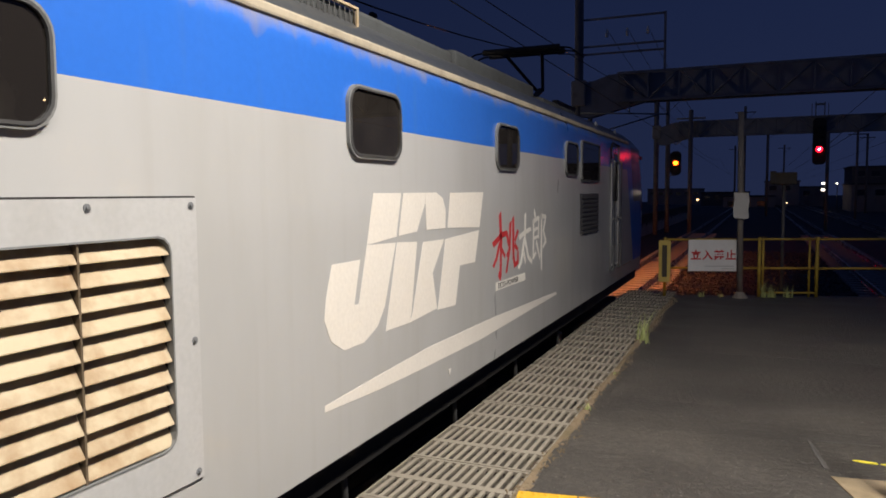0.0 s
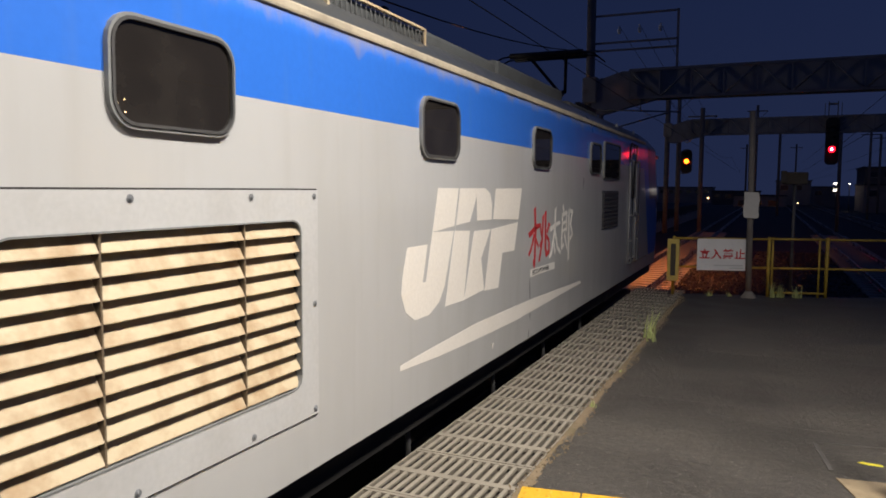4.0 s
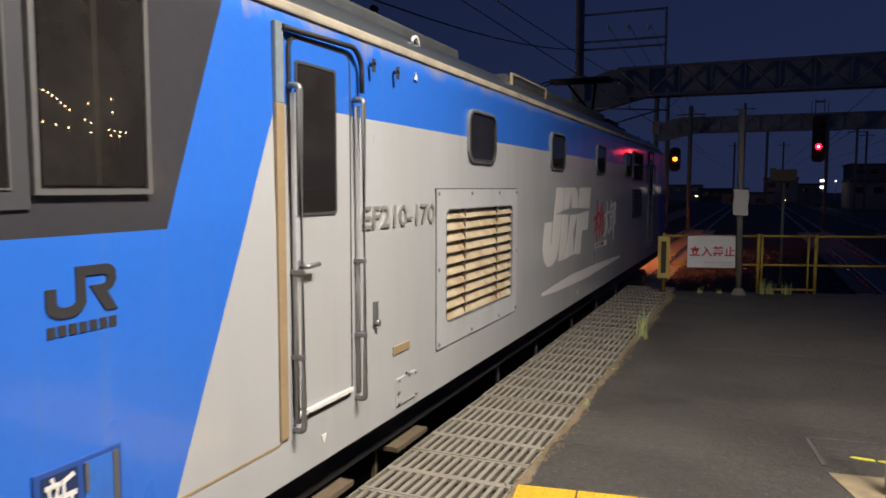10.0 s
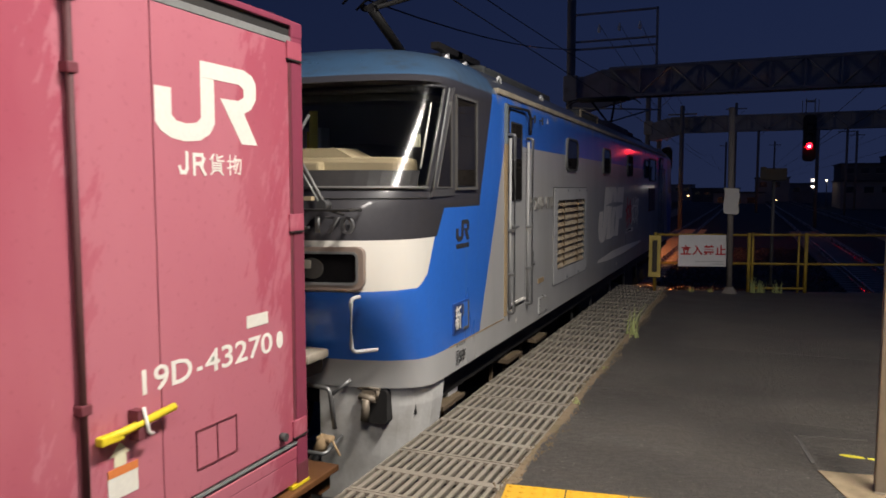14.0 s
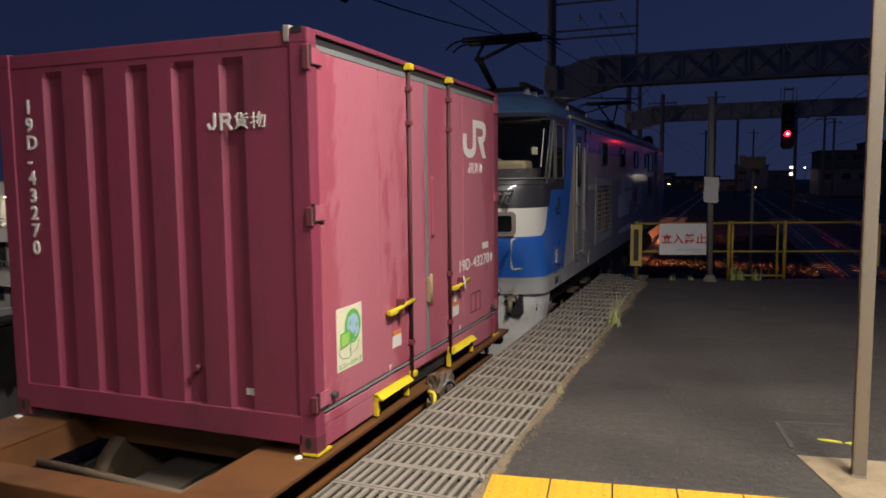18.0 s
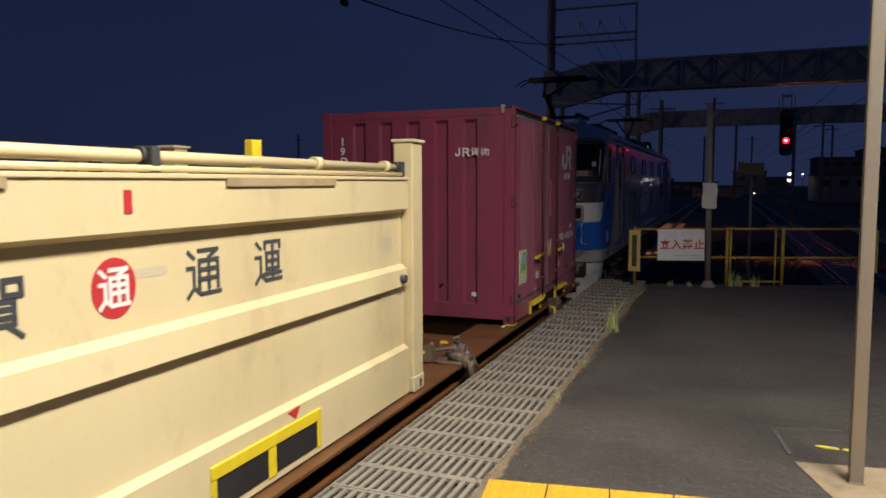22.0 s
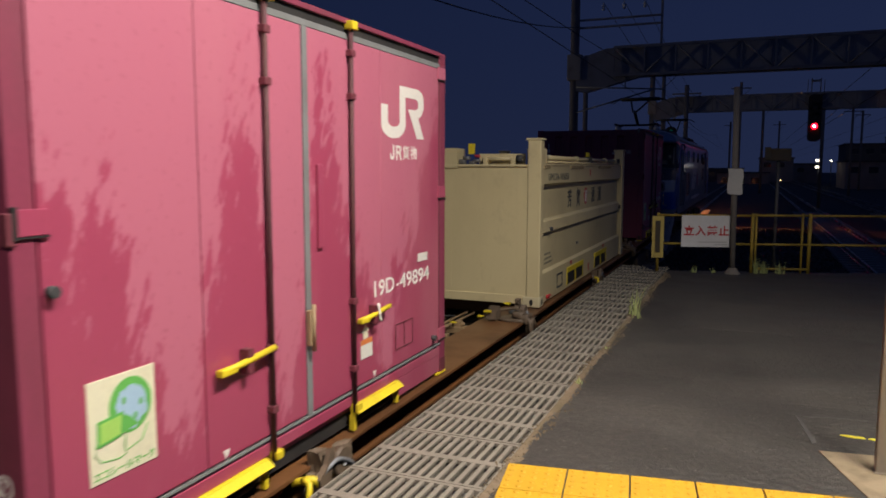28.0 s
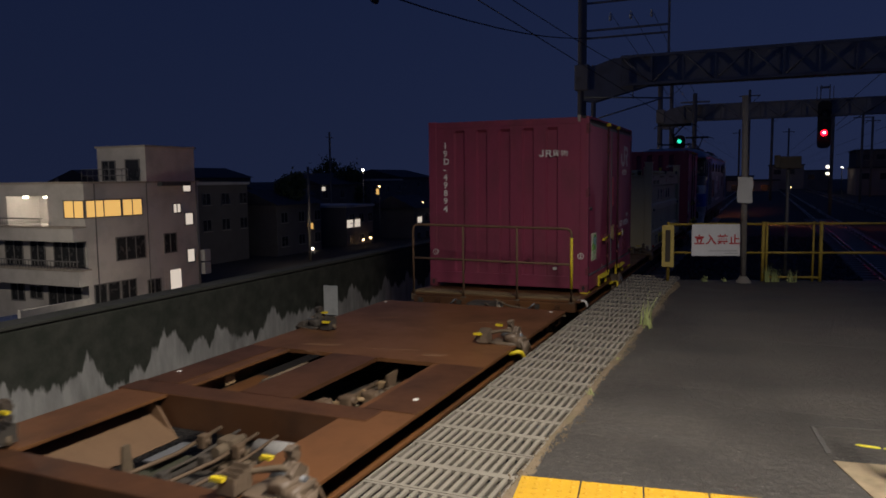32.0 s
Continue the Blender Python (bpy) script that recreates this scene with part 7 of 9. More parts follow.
            part("brake_lever", plate([(TX + 0.28, top - 0.3), (TX + 0.36, top - 0.32), (TX + 0.46, top - 0.12), (TX + 0.41, top - 0.1)], "y", y0 + 0.72, y0 + 0.74), gear_tan, w)
            part("elbow_pipe", tube(bend([(TX + 0.24, y0 + 0.2, top - 0.2), (TX + 0.3, y0 + 0.6, top - 0.17), (TX + 0.5, y0 + 0.66, top - 0.16), (TX + 0.52, y0 + 1.0, top - 0.25)], 0.06), 0.02, 8), gear_tan, w)
            for dx, dy, dz in ((0.3, 0.5, 0.2), (0.36, 0.86, 0.22), (0.48, 0.5, 0.24), (0.7, 0.62, 0.2), (0.4, 1.1, 0.18)):
                part("clevis", merge(slab(TX + dx - 0.035, TX + dx + 0.035, y0 + dy - 0.03, y0 + dy + 0.03, top - dz - 0.05, top - dz + 0.05, 0.012), rod((TX + dx - 0.06, y0 + dy, top - dz + 0.02), (TX + dx + 0.06, y0 + dy, top - dz + 0.02), 0.022, 8)), gear_tan, w)
    else:
        part("front_deck", slab(TX - 1.26, TX + 1.26, yb - 1.0, yb, top - 0.03, top + 0.006, 0.006), wagon_brown, w)
    # brake gear between the sills
    rnd = random.Random(int(ya * 10))
    for k in range(34):
        y = ya + 0.9 + (yb - ya - 1.8) * k / 33
        x = TX + rnd.uniform(-0.95, 0.95)
        kind = k % 4
        if kind == 0:
            part("brake_rod", tube([(x, y - 0.9, top - 0.3), (x + rnd.uniform(-0.1, 0.1), y + 0.9, top - 0.26)], 0.022, 6), wagon_grime, w)
        elif kind == 1:
            part("brake_lever", plate([(y - 0.05, top - 0.42), (y + 0.06, top - 0.42), (y + 0.03, top - 0.12), (y - 0.03, top - 0.12)], "x", x - 0.012, x + 0.012), wagon_grime, w)
        elif kind == 2:
            part("air_tank", rod((x, y - 0.3, top - 0.42), (x, y + 0.3, top - 0.42), 0.14, 16), worn("tank_grey", (0.25, 0.23, 0.2), 0.6, much=0.5) if k == 2 else wagon_grime, w)
        else:
            part("brake_cross", tube([(TX - 0.9, y, top - 0.2), (TX + 0.9, y + rnd.uniform(-0.1, 0.1), top - 0.24)], 0.028, 6), wagon_grime, w)
    for s in (-1, 1):
        for y0 in (ya + 1.2, (ya + yb) / 2, yb - 2.6):
            part("air_pipe", tube([(TX + s * 0.62, y0 - 1.0, top - 0.14), (TX + s * 0.62, y0 + 1.4, top - 0.14)], 0.02, 6), wagon_grime, w)
    for yc in (ya + 2.6, yb - 2.6):
        bg = part("bogie", slabs((TX - 1.05, TX - 0.9, yc - 1.15, yc + 1.15, -0.85, -0.55), (TX + 0.9, TX + 1.05, yc - 1.15, yc + 1.15, -0.85, -0.55), (TX - 1.0, TX + 1.0, yc - 0.2, yc + 0.2, -0.8, top - 0.32), bevel=0.025), wagon_dark, w, "grimy wagon bogie")
        for dy in (-0.95, 0.95):
            for s in (-1, 1):
                part("wheel", merge(rod((TX + s * 0.5, yc + dy, -0.67), (TX + s * 0.62, yc + dy, -0.67), 0.43, 28), rod((TX + s * 0.9, yc + dy, -0.67), (TX + s * 1.1, yc + dy, -0.67), 0.12, 14)), wagon_grime, bg)
            for s in (-1, 1):
                xx = TX + s * 0.675
                part("brake_hanger", slab(xx - 0.125, xx + 0.125, yc + dy * 0.45 - 0.03, yc + dy * 0.45 + 0.03, -0.8, -0.35), wagon_grime, bg)
    for yy in locks:
        for s in (-1, 1):
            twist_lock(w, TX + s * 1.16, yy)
    for y0, s in ((ya, -1), (yb, 1)):
        part("coupler", merge(slab(TX - 0.11, TX + 0.11, min(y0, y0 + 0.33 * s), max(y0, y0 + 0.33 * s), -0.36, -0.16, 0.02), slab(TX - 0.17, TX + 0.17, min(y0 + 0.2 * s, y0 + 0.4 * s), max(y0 + 0.2 * s, y0 + 0.4 * s), -0.4, -0.12, 0.04)), wagon_dark, w)
        part("end_beam", slab(TX - 1.2, TX + 1.2, min(y0, y0 - 0.12 * s), max(y0, y0 - 0.12 * s), top - 0.15, top - 0.03, 0.008), wagon_brown, w)
        lo, hi = min(y0, y0 + 0.14 * s), max(y0, y0 + 0.14 * s)
        part("draft_box", slab(TX - 0.2, TX + 0.2, lo, hi, -0.44, -0.16, 0.03), wagon_dark if solid_front else gear_pale, w, "worn coupler pocket")
        part("cut_lever", tube(bend([(TX + 1.1, y0 + 0.1 * s, -0.3), (TX + 0.3, y0 + 0.12 * s, -0.2), (TX + 0.12, y0 + 0.2 * s, -0.1)], 0.05), 0.014, 6), wagon_grime, w)
        for k, x in enumerate((-1.05, -0.78, -0.45, 0.42, 0.7, 0.98)):
            part("end_bracket", merge(plate([(TX + x - 0.035, top - 0.05), (TX + x + 0.03, top - 0.06), (TX + x + 0.02, top - 0.22 - 0.04 * (k % 3)), (TX + x - 0.015, top - 0.26 - 0.04 * (k % 3))], "y", lo + 0.05, hi - 0.05), rod((TX + x - 0.04, y0 + 0.06 * s, top - 0.2), (TX + x + 0.05, y0 + 0.06 * s, top - 0.2), 0.025, 8)), wagon_rust if k % 2 else wagon_dark, w)
        for x, d in ((-0.6, 0.1), (0.56, -0.1)):
            hs = part("air_hose", tube(bend([(TX + x, y0 + 0.02 * s, -0.26), (TX + x, y0 + 0.2 * s, -0.3), (TX + x + d, y0 + 0.28 * s, -0.62), (TX + x + d * 0.4, y0 + 0.33 * s, -0.5)], 0.09), 0.024, 8), rubber, w, "black air brake hose")
            part("hose_cock", merge(rod((TX + x, y0, -0.26), (TX + x, y0 + 0.1 * s, -0.27), 0.035, 8), tube([(TX + x, y0 + 0.06 * s, -0.24), (TX + x + 0.1, y0 + 0.07 * s, -0.16)], 0.012, 6)), galvanised, hs)
    if rear_rail:
        yr = ya + 0.03
        rl = part("end_railing", tube(bend([(TX - 1.205, yr, -0.14), (TX - 1.205, yr, 0.89), (TX + 1.145, yr, 0.86), (TX + 1.145, yr, -0.14)], 0.09), 0.0175, 8), worn("railing_brown", (0.15, 0.085, 0.045), 0.75, dirt=(0.06, 0.04, 0.02)), w, "pipe railing on the wagon's end deck")
        part("mid_rail", tube([(TX - 1.205, yr, 0.40), (TX + 1.145, yr, 0.38)], 0.016, 8), worn("railing_mid", (0.15, 0.085, 0.045), 0.75), rl)
        for x in (-0.42, 0.38):
            part("post", tube([(TX + x, yr, -0.14), (TX + x, yr, 0.875)], 0.016, 8), worn("railing_post", (0.15, 0.085, 0.045), 0.75), rl)
        part("yellow_post", tube([(TX + 1.145, yr - 0.002, 0.05), (TX + 1.145, yr - 0.002, 0.74)], 0.0195, 10), yellow_paint, rl, "yellow sleeve on the railing post")
        for x in (-1.205, -0.42, 0.38, 1.145):
            part("foot", slab(TX + x - 0.035, TX + x + 0.035, yr - 0.03, yr + 0.03, -0.22, -0.13, 0.01), wagon_grime, rl)
        part("step_plank", slab(TX - 1.25, TX + 1.2, yr + 0.03, yr + 0.34, top - 0.02, top + 0.022, 0.006), worn("tread_tan", (0.2, 0.135, 0.06), 0.75, dirt=(0.06, 0.04, 0.015), much=0.9, big=5, bump=0.5), w, "worn tan tread plate")
        part("brake_wheel_hook", tube(bend([(TX + 1.2, yr + 0.1, -0.12), (TX + 1.32, yr + 0.1, -0.12), (TX + 1.34, yr + 0.1, -0.2)], 0.03), 0.016, 6), white_paint, w)
    for yy in (ya + 3.0, ya + 6.4, (ya + yb) / 2 + 1.2, yb - 4.4, yb - 0.88):
        b = TX + xs
        part("side_card", slab(b - 0.225, b - 0.21, yy, yy + 0.36, top - 0.19, top - 0.03), concrete, w, "pale plate on the sill")
        part("card_holder", slab(b - 0.24, b - 0.2, yy + 0.46, yy + 0.62, top - 0.19, top - 0.05, 0.01), wagon_brown, w)
        for k, wide in enumerate((0.09, 0.05, 0.12, 0.07)):
            at = yy - 0.62 + (0.0, 0.12, 0.2, 0.36)[k]
            part("writing_bar", slab(b - 0.245, b - 0.238, at, at + wide, top - 0.13, top - 0.075), letter_grey, w)
    for yy in (ya + 2.2, yb - 2.2):
        part("yellow_lever", tube(bend([(TX + xs - 0.02, yy, -0.16), (TX + xs + 0.09, yy + 0.04, -0.13), (TX + xs + 0.12, yy + 0.12, -0.24)], 0.04), 0.022, 6), yellow_paint, w)
    for k in range(5):
        for x in (TX - 1.19, TX + 1.11):
            part("white_tick", rod((x, yb - 0.14 - 3.88 * k, top - 0.01), (x, yb - 0.14 - 3.88 * k, top + 0.009), 0.024, 12), white_paint, w)
    return w


wagon_a = wagon(-11.26, 8.72, "rust-brown skeleton container wagon with an end railing", True, False, (), (2.95, -4.68), (7.6, 6.3, 5.1, 3.95, 1.2, -0.4, -2.0, -3.3, -6.4, -7.7, -9.0))
for yy in (6.52, -0.9, -8.8):
    side_lashing(wagon_a, yy)
# brake gear that shows in the open bay behind the waste container
GZ = -0.2
for x0, x1, z0, m_ in ((-3.44, -3.36, -0.19, wagon_brown), (-3.32, -3.17, -0.25, gear_tan), (-3.1, -3.05, -0.27, wagon_grime)):
    part("channel_beam", slabs((x0, x1, 2.2, 3.84, z0, z0 + 0.02), (x0, x0 + 0.012, 2.2, 3.84, z0 - 0.12, z0), bevel=0.002), m_, wagon_a, "long channel beam between the sills")
part("air_pipe", tube([(-3.12, 2.2, -0.33), (-3.11, 3.9, -0.32)], 0.04, 10), wagon_grime, wagon_a)
part("brake_rod", tube([(-3.02, 2.3, -0.22), (-2.98, 3.8, -0.27)], 0.016, 8), wagon_grime, wagon_a)
part("tray", plate([(-3.02, -0.34), (-2.72, -0.27), (-2.71, -0.285), (-3.02, -0.36)], "y", 2.5, 3.82), gear_tan, wagon_a, "tan grimy tray plate")
for x, w_ in ((-3.24, 0.05), (-3.08, 0.07), (-2.9, 0.08), (-2.78, 0.05)):
    part("hanger", plate([(x - w_, -0.36), (x + w_, -0.36), (x + w_ * 0.5, -0.16), (x + w_ * 0.2, -0.15)], "y", 3.80, 3.835), gear_tan, wagon_a)
part("control_valve", merge(slab(-4.15, -3.85, 3.3, 3.65, -0.32, -0.2, 0.03), rod((-4.0, 3.15, -0.24), (-4.0, 3.75, -0.24), 0.06, 12), tube(bend([(-3.9, 3.4, -0.2), (-3.75, 3.45, -0.16), (-3.6, 3.7, -0.25)], 0.05), 0.02, 6)), wagon_dark, wagon_a, "grimy brake control valve")
for x in (-3.72, -3.58):
    part("brake_lever", plate([(3.2, -0.34), (3.75, -0.3), (3.75, -0.24), (3.2, -0.27)], "x", x - 0.012, x + 0.012), wagon_grime, wagon_a)
part("gear_frame", slabs((-4.22, -2.78, -4.92, -4.78, GZ - 0.07, GZ), (-4.2, -2.9, -5.2, -5.12, GZ - 0.07, GZ - 0.02), bevel=0.008), gear_tan, wagon_a, "tan grimy brake gear frame")
for x in (-3.06, -2.97):
    part("brake_rod", tube([(x - 0.02, -5.1, GZ + 0.02), (x, -4.18, GZ + 0.02)], 0.014, 6), gear_tan, wagon_a)
part("brake_rod", tube([(-3.45, -4.75, GZ + 0.06), (-3.2, -4.2, GZ - 0.03)], 0.009, 6), galvanised, wagon_a)
part("gear_bracket", plate([(-3.42, GZ - 0.06), (-3.32, GZ - 0.06), (-3.33, GZ + 0.13), (-3.45, GZ + 0.15), (-3.47, GZ + 0.09), (-3.38, GZ + 0.07)], "y", -4.74, -4.69), gear_tan, wagon_a)
part("box_beam", slabs((-4.02, -3.86, -5.15, -3.98, GZ - 0.12, GZ + 0.01), (-3.86, -3.7, -5.15, -4.3, GZ - 0.13, GZ - 0.06), bevel=0.02), gear_tan, wagon_a, "tan box beam beside the sill")
part("control_valve", merge(slab(-3.7, -3.48, -5.08, -4.94, GZ - 0.1, GZ + 0.05, 0.02), rod((-3.62, -5.14, GZ + 0.02), (-3.3, -5.02, GZ + 0.02), 0.035, 10), rod((-3.4, -5.02, GZ - 0.1), (-3.4, -5.02, GZ + 0.08), 0.04, 10)), wagon_grime, wagon_a, "grimy brake control valve")
for x, y in ((-3.95, -5.0), (-3.15, -5.02), (-2.9, -4.86)):
    part("clevis", merge(slab(x - 0.04, x + 0.04, y - 0.05, y + 0.05, GZ - 0.05, GZ + 0.06, 0.012), rod((x - 0.07, y, GZ + 0.03), (x + 0.07, y, GZ + 0.03), 0.018, 8)), gear_tan, wagon_a)
part("yellow_tip", slab(-2.95, -2.88, -4.99, -4.97, GZ + 0.06, GZ + 0.075), yellow_paint, wagon_a)
part("yellow_tip", slab(-2.72, -2.63, -4.75, -4.72, GZ + 0.1, GZ + 0.115), yellow_paint, wagon_a)
wagon_b = wagon(-31.99, -12.01, "empty rust-brown skeleton container wagon", False, True, ((-16.34, -14.96),), (-13.94, -17.79, -21.39), (-17.99, -19.59, -21.19, -22.79, -24.39, -25.99, -27.59, -29.19))
train = [loco, container_a, container_b, um, wagon_a, wagon_b]
# ---- things on the platform ----
post_cream = worn("post_cream", (0.24, 0.205, 0.155), 0.5, dirt=(0.15, 0.12, 0.085), much=0.3, streak=0.2)
post = thing("roof_post", (0.69, 4.15, 0), "cream painted steel post standing on a concrete pad", "post")
part("shaft", slab(0.637, 0.703, 4.12, 4.18, 0.006, 6.0, 0.01), post_cream, post)
part("foot", slab(0.632, 0.708, 4.115, 4.185, 0.006, 0.014, 0.003), post_cream, post)
part("brace", tube([(0.70, 4.16, 2.75), (1.35, 4.2, 3.6)], 0.03, 6), post_cream, post)

fence_yellow = worn("fence_yellow", (0.36, 0.25, 0.03), 0.55, dirt=(0.08, 0.05, 0.02), much=0.8, big=6)


def fy(x):
    return end_line(x)


fence = thing("barrier_fence", (0.4, fy(0.4), 0), "worn yellow pipe barrier across the platform's end", "fence")
for x, r in ((-1.24, 0.024), (0.05, 0.024), (0.10, 0.016), (0.72, 0.016), (0.82, 0.026), (2.02, 0.024)):
    part("post", rod((x, fy(x), 0), (x, fy(x), 0.875), r, 10), fence_yellow, fence)
for x0, x1, zs in ((-1.24, 0.05, (0.84, 0.42)), (0.05, 0.82, (0.845, 0.42, 0.06)), (0.82, 2.02, (0.845, 0.42))):
    for z in zs:
        part("rail", tube([(x0, fy(x0), z), (x1, fy(x1), z)], 0.017, 8), fence_yellow, fence)
for x in (-1.24, 2.02):
    bx = part("post_board", slab(x - 0.085, x + 0.085, fy(x) - 0.05, fy(x) - 0.03, 0.21, 0.83, 0.006), worn("board_yellow", (0.5, 0.38, 0.1), 0.6, dirt=(0.2, 0.14, 0.05), much=0.6), fence, "yellow marker board on the end post")
    part("slot", slab(x - 0.035, x + 0.035, fy(x) - 0.055, fy(x) - 0.049, 0.29, 0.76, 0.01), wagon_dark, bx)

sign = thing("warning_sign", (-0.58, fy(-0.58) - 0.04, 0.38), "white no-entry sign hung on the barrier", "sign")
sy = fy(-0.58) - 0.06
sm = pose(-0.585, sy, 0.61, 0, 0, math.degrees(math.atan(0.3)))
bm = slab(-0.345, 0.345, -0.006, 0.006, -0.232, 0.232, 0.004)
bm.transform(sm)
part("board", bm, worn("sign_white", (0.66, 0.65, 0.64), 0.5, dirt=(0.45, 0.43, 0.4), much=0.25), sign)
for k, ch in enumerate("立入禁止"):
    part("character", lettering(ch, 0.155, sm @ on_end(-0.315 + 0.165 * k, -0.008, -0.05), 0.001, bold=0.004), red_paint, sign)
bm = slabs((-0.1, 0.3, -0.009, -0.007, -0.165, -0.15), (0.12, 0.31, -0.009, -0.007, -0.2, -0.188))
bm.transform(sm)
part("note_bar", bm, pale_grey, sign)
for dx in (-0.3, 0.3):
    bm = tube([(dx, 0.0, 0.2), (dx, 0.03, 0.245)], 0.006, 6)
    bm.transform(sm)
    part("tie", bm, rubber, sign)

spole = thing("concrete_sign_post", (-0.2, 11.45, 0), "slim grey concrete post with a white box", "post")
part("shaft", rod((-0.2, 11.45, 0), (-0.24, 11.45, 2.68), 0.042, 12), concrete_pole, spole)
part("foot", loft([[(-0.2 + r * math.cos(k * math.pi / 5), 11.45 + r * math.sin(k * math.pi / 5), z) for k in range(10)] for r, z in ((0.11, 0), (0.085, 0.04), (0.05, 0.09))]), concrete_pole, spole)
part("wrapped_box", plate([(-0.31, 1.18), (-0.29, 1.16), (-0.13, 1.15), (-0.105, 1.17), (-0.115, 1.3), (-0.1, 1.4), (-0.11, 1.52), (-0.31, 1.53), (-0.3, 1.42), (-0.315, 1.3)], "y", 11.38, 11.41), worn("box_white", (0.5, 0.49, 0.46), 0.6, dirt=(0.3, 0.28, 0.25), much=0.4), spole, "white box wrapped in plastic sheet")
lpole = thing("camera_post", (0.36, 11.95, 0), "slim steel post with a small housing on top", "post")
part("shaft", rod((0.36, 11.95, 0), (0.36, 11.95, 1.66), 0.025, 10), dark_grey, lpole)
part("housing", slab(0.19, 0.53, 11.88, 12.05, 1.64, 1.82, 0.02), wagon_dark, lpole)
part("shade", slab(0.17, 0.25, 11.86, 12.06, 1.66, 1.84, 0.01), wagon_dark, lpole)


def tuft(at, count, height, seed, label):
    rnd = random.Random(seed)
    bm = bmesh.new()
    for k in range(count):
        a = rnd.uniform(0, 2 * math.pi)
        h = height * rnd.uniform(0.45, 1.0)
        lean_out = rnd.uniform(0.1, 0.8) * h
        bx, by = at[0] + rnd.gauss(0, 0.025), at[1] + rnd.gauss(0, 0.03)
        d = Vector((math.cos(a), math.sin(a), 0))
        side = Vector((-d.y, d.x, 0)) * rnd.uniform(0.004, 0.009)
        prev = None
        for i in range(4):
            s = i / 3
            q = Vector((bx, by, 0)) + d * lean_out * s * s + Vector((0, 0, h * s))
            wv = side * (1 - s * 0.95)
            pair = (bm.verts.new(q - wv), bm.verts.new(q + wv))
            if prev:
                bm.faces.new((prev[0], prev[1], pair[1], pair[0]))
            prev = pair
    return tagged(part("grass_tuft", bm, leaf_green, None, label), category="grass", group="weeds on the platform", kind="")


for at, n_, h_, sd in (((-1.07, 7.80), 26, 0.36, 1), ((-1.04, 7.62), 9, 0.2, 2), ((0.22, 11.66), 40, 0.22, 3), ((0.45, 11.72), 36, 0.2, 4), ((-0.75, 11.35), 16, 0.1, 5), ((-0.45, 11.45), 12, 0.08, 6), ((0.12, 11.62), 22, 0.32, 7), ((-1.08, 5.1), 8, 0.05, 8), ((-1.08, 6.2), 8, 0.04, 9)):
    tuft(at, n_, h_, sd, "tuft of pale green grass growing from the platform seam")

km = thing("track_marker", (-6.5, 10.3, -1.36), "white board marker post beside the track", "marker post")
part("board", slab(-6.62, -6.36, 10.28, 10.31, -0.68, -0.19, 0.006), worn("marker_white", (0.6, 0.6, 0.56), 0.6, much=0.3), km)
part("stake", slab(-6.53, -6.47, 10.31, 10.35, -1.36, -0.3), concrete_pole, km)
mini = thing("track_marker", (-0.6, 19.0, -1.36), "short yellow stake in the ballast", "marker post")
part("stake", slab(-0.66, -0.54, 18.97, 19.03, -1.36, -1.0, 0.02), tan_paint, mini)

girder_web = worn("girder_web", (0.3, 0.3, 0.315), 0.7, dirt=(0.26, 0.25, 0.24), much=0.6, big=1.5)

# ---- overhead line: portals, poles, arms, wires ----
def lattice(x0, x1, y, z0, z1, parent, bays):
    """A box girder: four chords and diagonal bracing."""
    for dy in (-0.3, 0.3):
        for z in (z0, z1):
            part("chord", slab(x0, x1, y + dy - 0.05, y + dy + 0.05, z - 0.05, z + 0.05), girder_paint, parent)
        w = (x1 - x0) / bays
        for k in range(bays):
            a, b = x0 + k * w, x0 + (k + 1) * w
            part("brace", tube([(a, y + dy, z0), (b, y + dy, z1)] if k % 2 else [(a, y + dy, z1), (b, y + dy, z0)], 0.035, 4), girder_paint, parent)
            part("upright", slab(a - 0.03, a + 0.03, y + dy - 0.03, y + dy + 0.03, z0, z1), girder_paint, parent)
    part("web", slab(x0, x1, y - 0.02, y + 0.02, z0, z1), girder_web, parent)
    part("walkway", slab(x0, x1, y - 0.28, y + 0.28, z0 - 0.02, z0 + 0.02), girder_paint, parent, "plate walkway inside the girder")


def portal(y, xl, xr, z0, z1, label):
    g = thing("catenary_portal", (xl, y, -1.36), label, "gantry", "overhead line gantries")
    lattice(xl + 1.5, xr, y, z0, z1, g, 16)
    part("knee", plate([(xl + 0.1, z0 - 0.5), (xl + 0.5, z0 - 0.55), (xl + 2.6, z0 - 0.02), (xl + 2.6, z1), (xl + 1.2, z1), (xl + 0.1, z1 - 0.35)], "y", y - 0.18, y + 0.18), girder_paint, g, "haunched end of the girder")
    part("pole", rod((xl, y, -1.36), (xl, y, 9.6), 0.165, 16), concrete_pole, g, "tall concrete pole")
    part("pole", rod((xr, y, -1.36), (xr, y, z1 + 1.2), 0.165, 16), concrete_pole, g)
    part("collar", slab(xl - 0.24, xl + 0.3, y - 0.26, y + 0.26, z0 - 0.1, z1 - 0.15, 0.05), concrete, g)
    return g


